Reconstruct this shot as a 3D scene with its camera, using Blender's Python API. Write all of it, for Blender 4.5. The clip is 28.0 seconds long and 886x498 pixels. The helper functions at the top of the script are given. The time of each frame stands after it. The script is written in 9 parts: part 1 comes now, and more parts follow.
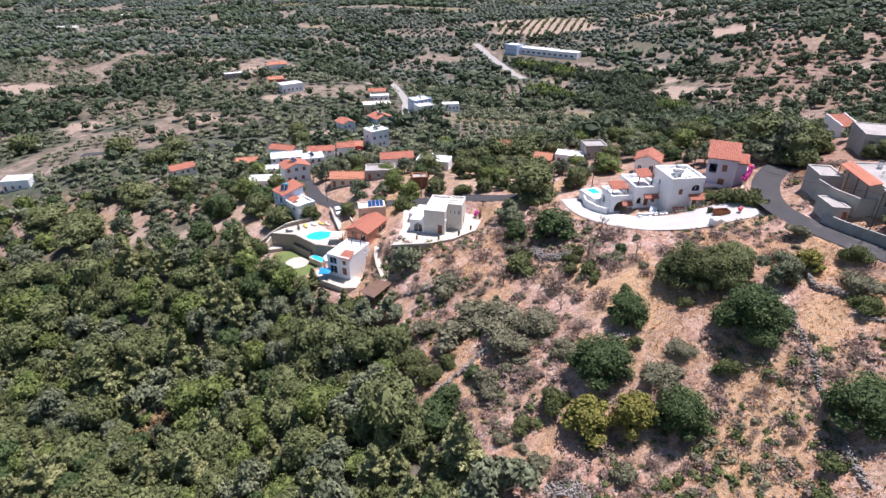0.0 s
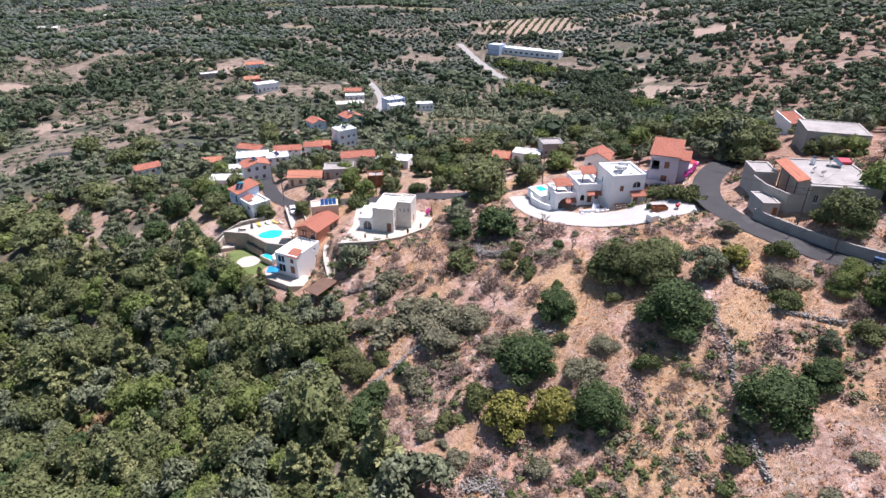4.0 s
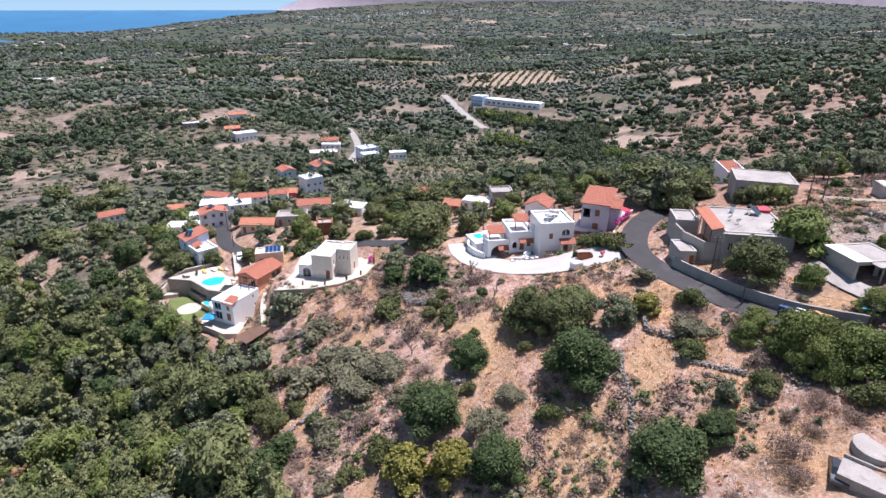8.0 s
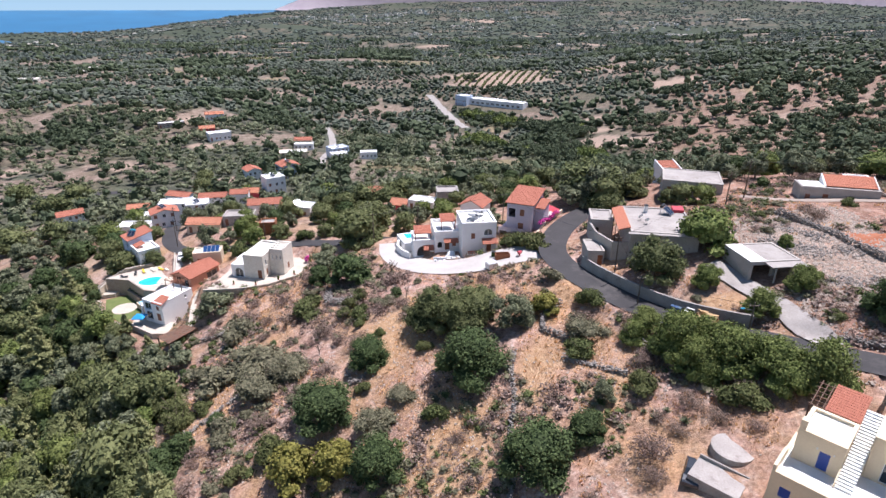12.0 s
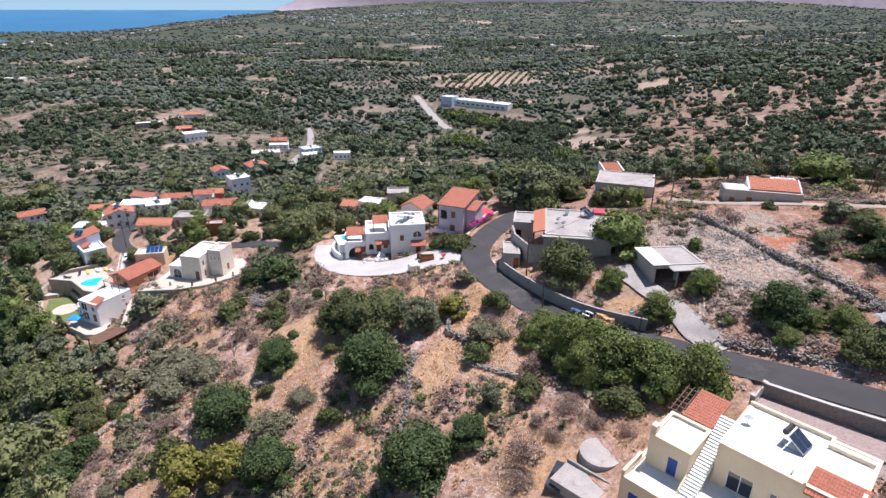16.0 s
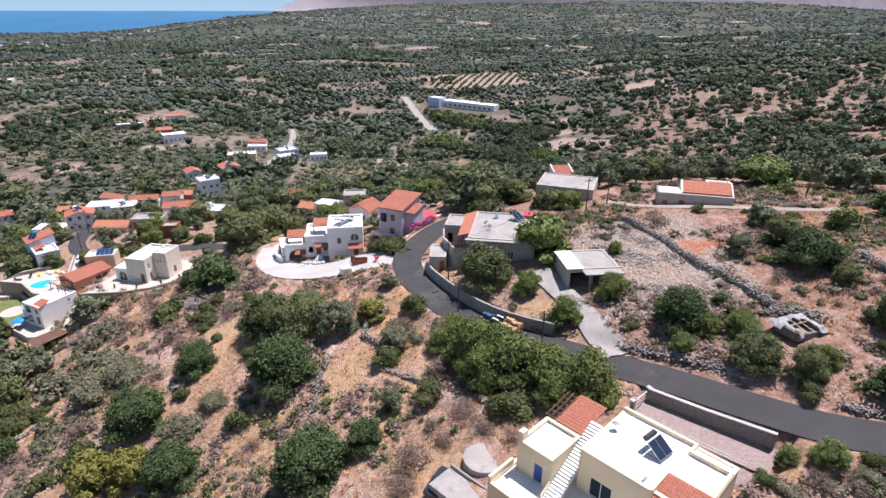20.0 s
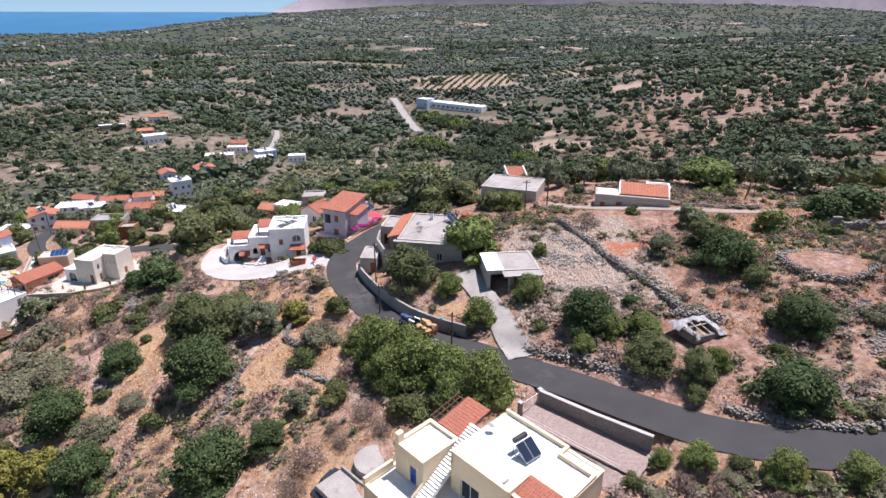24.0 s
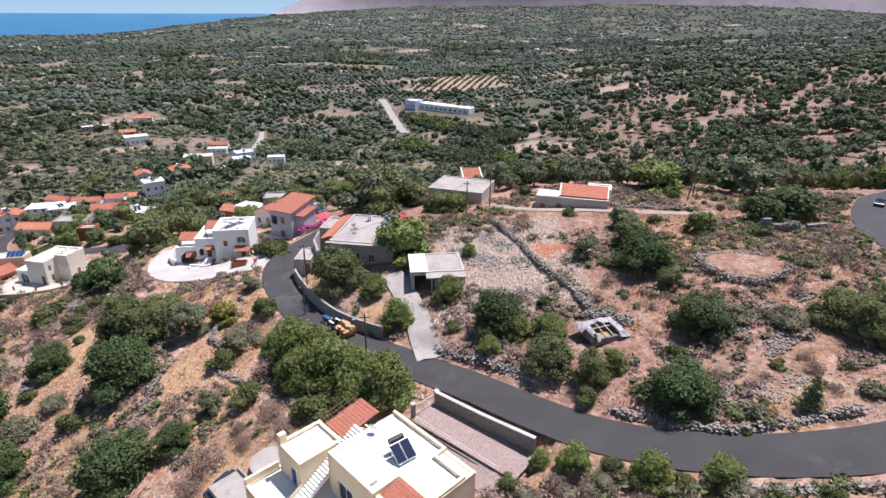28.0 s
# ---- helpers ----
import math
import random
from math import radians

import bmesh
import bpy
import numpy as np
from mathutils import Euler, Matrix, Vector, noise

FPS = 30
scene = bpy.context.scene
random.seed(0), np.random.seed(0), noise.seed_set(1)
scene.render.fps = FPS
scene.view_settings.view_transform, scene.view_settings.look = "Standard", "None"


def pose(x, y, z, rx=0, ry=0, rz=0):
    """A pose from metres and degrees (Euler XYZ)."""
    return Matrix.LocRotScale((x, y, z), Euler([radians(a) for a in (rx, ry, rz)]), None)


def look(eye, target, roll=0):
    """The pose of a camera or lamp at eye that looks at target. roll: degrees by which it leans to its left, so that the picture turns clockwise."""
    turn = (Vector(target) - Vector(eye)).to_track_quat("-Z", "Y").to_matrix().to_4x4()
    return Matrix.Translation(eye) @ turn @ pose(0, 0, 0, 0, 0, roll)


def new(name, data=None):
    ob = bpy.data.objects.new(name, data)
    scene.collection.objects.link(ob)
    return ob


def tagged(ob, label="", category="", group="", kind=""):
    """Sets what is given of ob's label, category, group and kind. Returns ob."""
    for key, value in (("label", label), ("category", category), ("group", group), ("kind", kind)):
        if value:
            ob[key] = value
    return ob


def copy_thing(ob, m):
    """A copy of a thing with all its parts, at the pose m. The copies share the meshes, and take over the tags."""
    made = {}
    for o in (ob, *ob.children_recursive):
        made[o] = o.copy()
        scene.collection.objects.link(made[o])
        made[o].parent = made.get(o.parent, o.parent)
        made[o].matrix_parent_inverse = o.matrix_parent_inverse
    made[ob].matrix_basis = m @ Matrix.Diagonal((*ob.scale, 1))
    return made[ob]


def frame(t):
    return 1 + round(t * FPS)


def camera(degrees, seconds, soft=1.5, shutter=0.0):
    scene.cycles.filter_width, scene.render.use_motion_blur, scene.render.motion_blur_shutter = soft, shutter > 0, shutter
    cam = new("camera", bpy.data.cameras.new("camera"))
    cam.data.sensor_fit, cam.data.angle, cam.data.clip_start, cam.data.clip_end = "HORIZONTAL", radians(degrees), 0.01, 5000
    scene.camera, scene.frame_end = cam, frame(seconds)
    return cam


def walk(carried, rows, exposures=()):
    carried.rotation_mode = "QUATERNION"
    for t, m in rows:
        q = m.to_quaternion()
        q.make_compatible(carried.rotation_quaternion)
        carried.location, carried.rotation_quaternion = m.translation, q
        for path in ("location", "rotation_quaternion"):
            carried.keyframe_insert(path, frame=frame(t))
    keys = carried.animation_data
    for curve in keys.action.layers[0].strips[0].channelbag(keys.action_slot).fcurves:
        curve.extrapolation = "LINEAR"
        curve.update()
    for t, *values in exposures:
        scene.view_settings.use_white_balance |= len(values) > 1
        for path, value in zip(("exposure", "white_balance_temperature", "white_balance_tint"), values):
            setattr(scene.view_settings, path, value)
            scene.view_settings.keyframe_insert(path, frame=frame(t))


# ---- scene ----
cam = camera(76.2, 28.0)
METRES, EYE, TILT, LEAN, TURN = 94.0, 56.64, -28.0, 0.0, 0.0
ROWS = [
    (0.0, 0.0, 0.0, 0.0, 0.0, 0.0, -0.0),
    (0.5, 0.0076, 0.0026, -0.0077, -0.39, 0.14, 0.16),
    (1.0, 0.0159, 0.0025, -0.0078, -0.4, 0.12, 0.18),
    (1.5, 0.0286, 0.0019, -0.0079, -0.42, 0.12, 0.19),
    (2.0, 0.0447, 0.0011, -0.0076, -0.47, 0.11, 0.2),
    (2.5, 0.0629, 0.0008, -0.0076, -0.5, 0.12, 0.23),
    (3.0, 0.08, 0.0005, -0.0074, -0.51, 0.11, 0.22),
    (3.5, 0.0984, 0.0002, -0.0073, -0.52, 0.09, 0.24),
    (5.5, 0.1711, 0.0004, -0.0065, -0.53, -0.0, 0.21),
    (6.0, 0.1898, 0.0005, -0.0048, -0.54, 0.69, 0.23),
    (6.5, 0.209, -0.0002, -0.0046, -0.59, 2.86, 0.21),
    (7.0, 0.2285, -0.0008, -0.0051, -0.63, 4.29, 0.18),
    (7.5, 0.2488, -0.0007, -0.0059, -0.63, 4.76, 0.16),
    (8.0, 0.2704, -0.0005, -0.0059, -0.61, 4.77, 0.18),
    (8.5, 0.2923, 0.0, -0.0058, -0.59, 4.77, 0.17),
    (9.0, 0.3144, -0.0003, -0.0059, -0.56, 4.76, 0.18),
    (9.5, 0.3369, -0.0004, -0.0061, -0.53, 4.76, 0.2),
    (10.0, 0.3588, 0.0, -0.0061, -0.53, 4.76, 0.21),
    (10.5, 0.381, -0.0001, -0.0063, -0.53, 4.74, 0.22),
    (11.0, 0.4026, -0.0003, -0.0066, -0.55, 4.76, 0.19),
    (11.5, 0.4238, -0.0005, -0.0067, -0.56, 4.76, 0.19),
    (12.0, 0.4449, -0.0005, -0.0065, -0.55, 4.76, 0.18),
    (12.5, 0.4657, -0.0004, -0.0066, -0.56, 4.77, 0.16),
    (14.5, 0.5463, 0.0002, -0.0053, -0.56, 4.78, 0.05),
    (15.0, 0.5655, -0.0002, -0.0047, -0.56, 4.78, 0.04),
    (15.5, 0.5844, -0.0006, -0.0039, -0.56, 4.8, 0.02),
    (16.0, 0.6031, -0.0005, -0.0033, -0.56, 4.81, -0.0),
    (16.5, 0.6214, -0.0007, -0.0025, -0.56, 4.82, -0.01),
    (17.0, 0.6395, -0.0003, -0.0015, -0.55, 4.82, -0.02),
    (17.5, 0.6575, -0.001, -0.0008, -0.54, 4.83, -0.01),
    (18.0, 0.6751, -0.0008, -0.0, -0.54, 4.84, -0.03),
    (18.5, 0.6925, -0.0012, 0.0004, -0.52, 4.85, -0.03),
    (19.0, 0.7095, -0.0006, 0.0008, -0.51, 4.87, -0.03),
    (19.5, 0.7264, -0.001, 0.0012, -0.52, 4.88, -0.03),
    (20.0, 0.7431, -0.0007, 0.0018, -0.51, 4.88, -0.03),
    (20.5, 0.7596, -0.0006, 0.0024, -0.51, 4.89, -0.04),
    (21.0, 0.7762, -0.0003, 0.0028, -0.51, 4.89, -0.04),
    (21.5, 0.7925, -0.0004, 0.003, -0.51, 4.9, -0.06),
    (23.5, 0.8571, -0.0011, 0.0024, -0.48, 4.97, -0.08),
    (24.0, 0.8729, -0.0017, 0.0026, -0.48, 4.99, -0.09),
    (24.5, 0.8886, -0.002, 0.0026, -0.48, 5.01, -0.1),
    (25.0, 0.9039, -0.0024, 0.0024, -0.48, 5.04, -0.11),
    (25.5, 0.9192, -0.0026, 0.0023, -0.48, 5.05, -0.11),
    (26.0, 0.9345, -0.0028, 0.0023, -0.47, 5.07, -0.12),
    (26.5, 0.95, -0.003, 0.0023, -0.47, 5.08, -0.12),
    (27.0, 0.9657, -0.0031, 0.0025, -0.47, 5.1, -0.12),
    (27.5, 0.9811, -0.0032, 0.0026, -0.48, 5.12, -0.13),
    (28.0, 0.9961, -0.0034, 0.0029, -0.48, 5.13, -0.12),
]
walk(cam, [(t, pose(0, 0, EYE, TILT, LEAN, TURN) @ pose(METRES * x, METRES * y, METRES * z, 90 + pitch, roll, yaw)) for t, x, y, z, yaw, pitch, roll in ROWS], ((0.0, 0.61, 6250, 12.6), (4.0, 0.61, 6230, 12.6), (8.0, 0.61, 6220, 12.6), (12.0, 0.55, 6280, 11.6), (16.0, 0.48, 6300, 11.2), (28.0, 0.48, 6380, 11)))

# ---- world, sun and exposure ----
SUN_AZ, SUN_EL = radians(53), radians(69)
world = bpy.data.worlds.new("sky")
scene.world = world
world.use_nodes = True
sky = world.node_tree.nodes.new("ShaderNodeTexSky")
sky.sky_type, sky.sun_disc, sky.sun_elevation, sky.sun_rotation = "NISHITA", False, SUN_EL, SUN_AZ
sky.altitude, sky.dust_density, sky.ozone_density = 200, 0.25, 3.0
background = world.node_tree.nodes["Background"]
background.inputs[1].default_value = 0.078
world.node_tree.links.new(sky.outputs[0], background.inputs[0])
sun = new("sun", bpy.data.lights.new("sun", "SUN"))
sun.data.energy, sun.data.angle, sun.data.color = 5.0, radians(0.55), (1.0, 0.93, 0.955)
sun.matrix_world = look((math.sin(SUN_AZ) * math.cos(SUN_EL) * 400, math.cos(SUN_AZ) * math.cos(SUN_EL) * 400, math.sin(SUN_EL) * 400), (0, 0, 0))

# ---- materials ----


def nodes_of(name):
    m = bpy.data.materials.new(name)
    m.use_nodes = True
    n = m.node_tree.nodes
    return m, n, m.node_tree.links, n["Principled BSDF"]


def noise_node(n, l, vec, scale, detail=4.0, rough=0.6):
    t = n.new("ShaderNodeTexNoise")
    t.inputs["Scale"].default_value, t.inputs["Detail"].default_value, t.inputs["Roughness"].default_value = scale, detail, rough
    l.new(vec, t.inputs["Vector"])
    return t.outputs["Fac"]


def ramp_node(n, l, fac, stops):
    r = n.new("ShaderNodeValToRGB")
    while len(r.color_ramp.elements) < len(stops):
        r.color_ramp.elements.new(0.5)
    for e, (p, c) in zip(r.color_ramp.elements, stops):
        e.position, e.color = p, (*c, 1) if len(c) == 3 else c
    l.new(fac, r.inputs[0])
    return r.outputs[0]


def mix_node(n, l, fac, a, b, mode="MIX"):
    m = n.new("ShaderNodeMix")
    m.data_type, m.blend_type = "RGBA", mode
    for socket, value in ((m.inputs[0], fac), (m.inputs[6], a), (m.inputs[7], b)):
        if isinstance(value, bpy.types.NodeSocket):
            l.new(value, socket)
        elif isinstance(value, tuple):
            socket.default_value = (*value, 1)
        else:
            socket.default_value = value
    return m.outputs[2]


def math_node(n, l, op, a, b):
    m = n.new("ShaderNodeMath")
    m.operation = op
    for socket, value in ((m.inputs[0], a), (m.inputs[1], b)):
        if isinstance(value, bpy.types.NodeSocket):
            l.new(value, socket)
        else:
            socket.default_value = value
    return m.outputs[0]


def bump_node(n, l, height, shader, strength, distance=0.05):
    b = n.new("ShaderNodeBump")
    b.inputs["Strength"].default_value, b.inputs["Distance"].default_value = strength, distance
    l.new(height, b.inputs["Height"])
    l.new(b.outputs[0], shader.inputs["Normal"])


def surface(name, low, high, coarse=0.6, fine=9.0, rough=0.8, metal=0.0, bump=0.3, stain=None, stain_size=0.25, stain_from=0.6):
    """A matt or glossy surface whose colour runs from low to high at two scales, with stains of a third colour."""
    m, n, l, s = nodes_of(name)
    g = n.new("ShaderNodeNewGeometry").outputs["Position"]
    f = noise_node(n, l, g, fine, 5)
    both = math_node(n, l, "ADD", math_node(n, l, "MULTIPLY", noise_node(n, l, g, coarse), 0.55), math_node(n, l, "MULTIPLY", f, 0.45))
    c = ramp_node(n, l, both, ((0.36, low), (0.64, high)))
    if stain:
        k = ramp_node(n, l, noise_node(n, l, g, stain_size, 8, 0.72), ((stain_from, (0, 0, 0)), (stain_from + 0.1, (1, 1, 1))))
        c = mix_node(n, l, k, c, stain)
    l.new(c, s.inputs["Base Color"])
    s.inputs["Roughness"].default_value, s.inputs["Metallic"].default_value = rough, metal
    if bump:
        bump_node(n, l, f, s, bump, 0.03)
    return m


def leafage(name, dark, mid, light, dry=None):
    dark, mid, light = (tuple(v * k * g for v, k in zip(c, (1.42, 1.3, 1.3))) for c, g in ((dark, 0.42), (mid, 0.95), (light, 1.25)))
    m, n, l, s = nodes_of(name)
    geo = n.new("ShaderNodeNewGeometry")
    info = n.new("ShaderNodeObjectInfo")
    patch = noise_node(n, l, geo.outputs["Position"], 0.55, 2)
    grain = noise_node(n, l, geo.outputs["Position"], 4.5, 3, 0.7)
    mixed = math_node(n, l, "ADD", math_node(n, l, "MULTIPLY", geo.outputs["Random Per Island"], 0.4), math_node(n, l, "MULTIPLY", math_node(n, l, "ADD", patch, grain), 0.3))
    c = ramp_node(n, l, mixed, ((0.26, dark), (0.5, mid), (0.74, light)))
    c = mix_node(n, l, math_node(n, l, "MULTIPLY", info.outputs["Random"], 0.4), c, dry or light)
    l.new(c, s.inputs["Base Color"])
    s.inputs["Roughness"].default_value = 0.7
    s.inputs["Specular IOR Level"].default_value = 0.12
    glow = n.new("ShaderNodeBsdfTranslucent")
    l.new(c, glow.inputs["Color"])
    both = n.new("ShaderNodeMixShader")
    both.inputs[0].default_value = 0.14
    l.new(s.outputs[0], both.inputs[1])
    l.new(glow.outputs[0], both.inputs[2])
    l.new(both.outputs[0], n["Material Output"].inputs[0])
    return m


def tile_material(name, low, high, pale):
    m, n, l, s = nodes_of(name)
    geo = n.new("ShaderNodeNewGeometry")
    f = noise_node(n, l, geo.outputs["Position"], 3.2, 6, 0.7)
    c = ramp_node(n, l, f, ((0.3, low), (0.6, high), (0.8, pale)))
    l.new(c, s.inputs["Base Color"])
    s.inputs["Roughness"].default_value = 0.82
    bump_node(n, l, noise_node(n, l, geo.outputs["Position"], 22), s, 0.3, 0.02)
    return m


def stone_material(name, tones, mortar, size=2.6, rough=0.85):
    """Squared rubble: cells of several tones with pale recessed joints."""
    m, n, l, s = nodes_of(name)
    g = n.new("ShaderNodeTexCoord").outputs["Object"]
    mapping = n.new("ShaderNodeMapping")
    mapping.inputs["Scale"].default_value = (1, 1, 1.7)
    l.new(g, mapping.inputs[0])
    v = n.new("ShaderNodeTexVoronoi")
    v.inputs["Scale"].default_value = size
    l.new(mapping.outputs[0], v.inputs["Vector"])
    e = n.new("ShaderNodeTexVoronoi")
    e.feature = "DISTANCE_TO_EDGE"
    e.inputs["Scale"].default_value = size
    l.new(mapping.outputs[0], e.inputs["Vector"])
    sep = n.new("ShaderNodeSeparateColor")
    l.new(v.outputs["Color"], sep.inputs[0])
    c = ramp_node(n, l, sep.outputs[0], tuple((i / max(1, len(tones) - 1), t) for i, t in enumerate(tones)))
    grain = noise_node(n, l, g, 14, 6)
    c = mix_node(n, l, math_node(n, l, "MULTIPLY", grain, 0.35), c, mortar)
    joint = ramp_node(n, l, e.outputs["Distance"], ((0.02, (1, 1, 1)), (0.07, (0, 0, 0))))
    c = mix_node(n, l, joint, c, mortar)
    l.new(c, s.inputs["Base Color"])
    s.inputs["Roughness"].default_value = rough
    bump_node(n, l, ramp_node(n, l, e.outputs["Distance"], ((0.0, (0, 0, 0)), (0.12, (1, 1, 1)))), s, 0.6, 0.05)
    return m


def ground_material():
    """Dry reddish soil, straw, loose limestone; green undergrowth and bare tracks where the land has them."""
    m, n, l, s = nodes_of("dry_hillside")
    g = n.new("ShaderNodeNewGeometry").outputs["Position"]
    att = n.new("ShaderNodeAttribute")
    att.attribute_name = "cover"
    sep = n.new("ShaderNodeSeparateColor")
    l.new(att.outputs["Color"], sep.inputs[0])
    broad = noise_node(n, l, g, 0.09, 5, 0.6)
    midn = noise_node(n, l, g, 0.55, 6, 0.7)
    fine = noise_node(n, l, g, 3.5, 6, 0.75)
    soil = ramp_node(n, l, midn, ((0.3, (0.2, 0.13, 0.105)), (0.43, (0.39, 0.235, 0.18)), (0.56, (0.5, 0.34, 0.275)), (0.68, (0.6, 0.5, 0.45))))
    straw = ramp_node(n, l, fine, ((0.3, (0.28, 0.165, 0.09)), (0.55, (0.48, 0.3, 0.165)), (0.75, (0.6, 0.43, 0.265))))
    c = mix_node(n, l, math_node(n, l, "MULTIPLY", ramp_node(n, l, broad, ((0.42, (0, 0, 0)), (0.62, (0.85, 0.85, 0.85)))), att.outputs["Alpha"]), soil, straw)
    weeds = ramp_node(n, l, noise_node(n, l, g, 0.8, 7, 0.75), ((0.57, (0, 0, 0)), (0.7, (0.55, 0.55, 0.55))))
    c = mix_node(n, l, weeds, c, (0.2, 0.145, 0.115))
    grit = ramp_node(n, l, noise_node(n, l, g, 1.7, 8, 0.82), ((0.38, (0.42, 0.39, 0.38)), (0.5, (1, 1, 1)), (0.62, (1.4, 1.38, 1.36))))
    c = mix_node(n, l, 0.8, c, grit, "MULTIPLY")
    stones = n.new("ShaderNodeTexVoronoi")
    stones.inputs["Scale"].default_value = 1.9
    l.new(g, stones.inputs["Vector"])
    near = ramp_node(n, l, stones.outputs["Distance"], ((0.07, (1, 1, 1)), (0.17, (0, 0, 0))))
    where = ramp_node(n, l, math_node(n, l, "ADD", noise_node(n, l, g, 0.16, 4), math_node(n, l, "MULTIPLY", sep.outputs[1], 0.35)), ((0.52, (0, 0, 0)), (0.72, (1, 1, 1))))
    c = mix_node(n, l, mix_node(n, l, 1.0, near, where, "MULTIPLY"), c, (0.5, 0.46, 0.42))
    rubble = ramp_node(n, l, noise_node(n, l, g, 1.4, 8, 0.8), ((0.38, (0.4, 0.28, 0.22)), (0.5, (0.66, 0.52, 0.43)), (0.62, (0.85, 0.75, 0.66))))
    c = mix_node(n, l, math_node(n, l, "MULTIPLY", sep.outputs[1], 0.8), c, rubble)
    # undergrowth greens, greyed so the colour carries a little valley haze
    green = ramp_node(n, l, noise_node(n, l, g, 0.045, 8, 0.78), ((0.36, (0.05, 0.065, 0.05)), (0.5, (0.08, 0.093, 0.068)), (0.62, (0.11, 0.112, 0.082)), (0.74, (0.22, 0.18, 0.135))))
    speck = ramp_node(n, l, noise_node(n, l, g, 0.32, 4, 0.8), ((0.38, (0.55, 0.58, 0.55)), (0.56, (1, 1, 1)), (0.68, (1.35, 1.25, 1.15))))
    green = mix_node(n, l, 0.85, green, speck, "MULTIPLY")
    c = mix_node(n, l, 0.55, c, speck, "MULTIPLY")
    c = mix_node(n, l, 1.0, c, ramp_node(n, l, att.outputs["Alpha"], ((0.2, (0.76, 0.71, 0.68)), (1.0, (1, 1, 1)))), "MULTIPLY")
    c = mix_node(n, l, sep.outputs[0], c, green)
    plot = n.new("ShaderNodeAttribute")
    plot.attribute_name = "plots"
    tone = n.new("ShaderNodeSeparateColor")
    l.new(plot.outputs["Color"], tone.inputs[0])
    clods = noise_node(n, l, g, 0.22, 8, 0.8)
    c = mix_node(n, l, tone.outputs[0], c, ramp_node(n, l, clods, ((0.36, (0.12, 0.09, 0.07)), (0.5, (0.25, 0.185, 0.145)), (0.66, (0.42, 0.33, 0.27)))))
    c = mix_node(n, l, tone.outputs[1], c, ramp_node(n, l, clods, ((0.36, (0.13, 0.115, 0.065)), (0.5, (0.26, 0.21, 0.115)), (0.66, (0.4, 0.32, 0.19)))))
    gold = ramp_node(n, l, noise_node(n, l, g, 1.3, 8, 0.8), ((0.34, (0.25, 0.145, 0.08)), (0.5, (0.47, 0.295, 0.165)), (0.64, (0.62, 0.44, 0.275))))
    c = mix_node(n, l, math_node(n, l, "MULTIPLY", plot.outputs["Alpha"], 0.85), c, gold)
    c = mix_node(n, l, tone.outputs[2], c, (0.06, 0.075, 0.05))
    c = mix_node(n, l, sep.outputs[2], c, mix_node(n, l, noise_node(n, l, g, 0.4, 8, 0.8), (0.2, 0.14, 0.105), (0.52, 0.4, 0.315)))
    l.new(c, s.inputs["Base Color"])
    s.inputs["Roughness"].default_value = 0.95
    s.inputs["Specular IOR Level"].default_value = 0.15
    bump_node(n, l, math_node(n, l, "ADD", fine, midn), s, 0.7, 0.25)
    return m


def glass_material(name, tint, rough=0.05):
    m, n, l, s = nodes_of(name)
    s.inputs["Base Color"].default_value = (*tint, 1)
    s.inputs["Roughness"].default_value = rough
    s.inputs["Specular IOR Level"].default_value = 0.7
    return m


def water_material(name, tint, scale, bump, rough):
    m, n, l, s = nodes_of(name)
    g = n.new("ShaderNodeNewGeometry").outputs["Position"]
    l.new(ramp_node(n, l, noise_node(n, l, g, scale * 0.2, 4), ((0.3, tint), (0.7, tuple(min(1, v * 1.25) for v in tint)))), s.inputs["Base Color"])
    s.inputs["Roughness"].default_value = rough
    bump_node(n, l, noise_node(n, l, g, scale, 3), s, bump, 0.1)
    return m


GROUND = ground_material()
ASPHALT = surface("asphalt", (0.036, 0.034, 0.035), (0.056, 0.053, 0.054), 0.25, 14, 0.9, 0, 0.3, (0.085, 0.078, 0.075), 0.12, 0.58)
CONCRETE = surface("pale_concrete", (0.4, 0.37, 0.34), (0.54, 0.505, 0.47), 0.3, 7, 0.85, 0, 0.2, (0.38, 0.34, 0.3), 0.35, 0.62)
GREY_CONCRETE = surface("grey_concrete", (0.24, 0.22, 0.2), (0.4, 0.37, 0.34), 0.4, 6, 0.9, 0, 0.3, (0.16, 0.14, 0.125), 0.5, 0.58)
ROOF_SCREED = surface("weathered_roof_screed", (0.27, 0.245, 0.225), (0.42, 0.385, 0.355), 0.35, 5, 0.9, 0, 0.2, (0.24, 0.21, 0.19), 0.45, 0.56)
WHITE = surface("white_render", (0.79, 0.785, 0.775), (0.88, 0.875, 0.865), 0.5, 6, 0.85, 0, 0.12, (0.6, 0.57, 0.53), 0.5, 0.68)
ROOF_WHITE = surface("white_roof_paint", (0.78, 0.77, 0.73), (0.86, 0.85, 0.81), 0.35, 3, 0.7, 0, 0.08, (0.66, 0.64, 0.6), 0.6, 0.66)
CREAM = surface("cream_render", (0.7, 0.58, 0.4), (0.78, 0.66, 0.47), 0.4, 5, 0.85, 0, 0.1, (0.6, 0.5, 0.36), 0.4, 0.68)
LILAC = surface("lilac_render", (0.5, 0.44, 0.5), (0.6, 0.54, 0.6), 0.4, 5, 0.85, 0, 0.1)
PALE_BLUE = surface("pale_blue_render", (0.5, 0.58, 0.72), (0.6, 0.68, 0.8), 0.4, 5, 0.85, 0, 0.1)
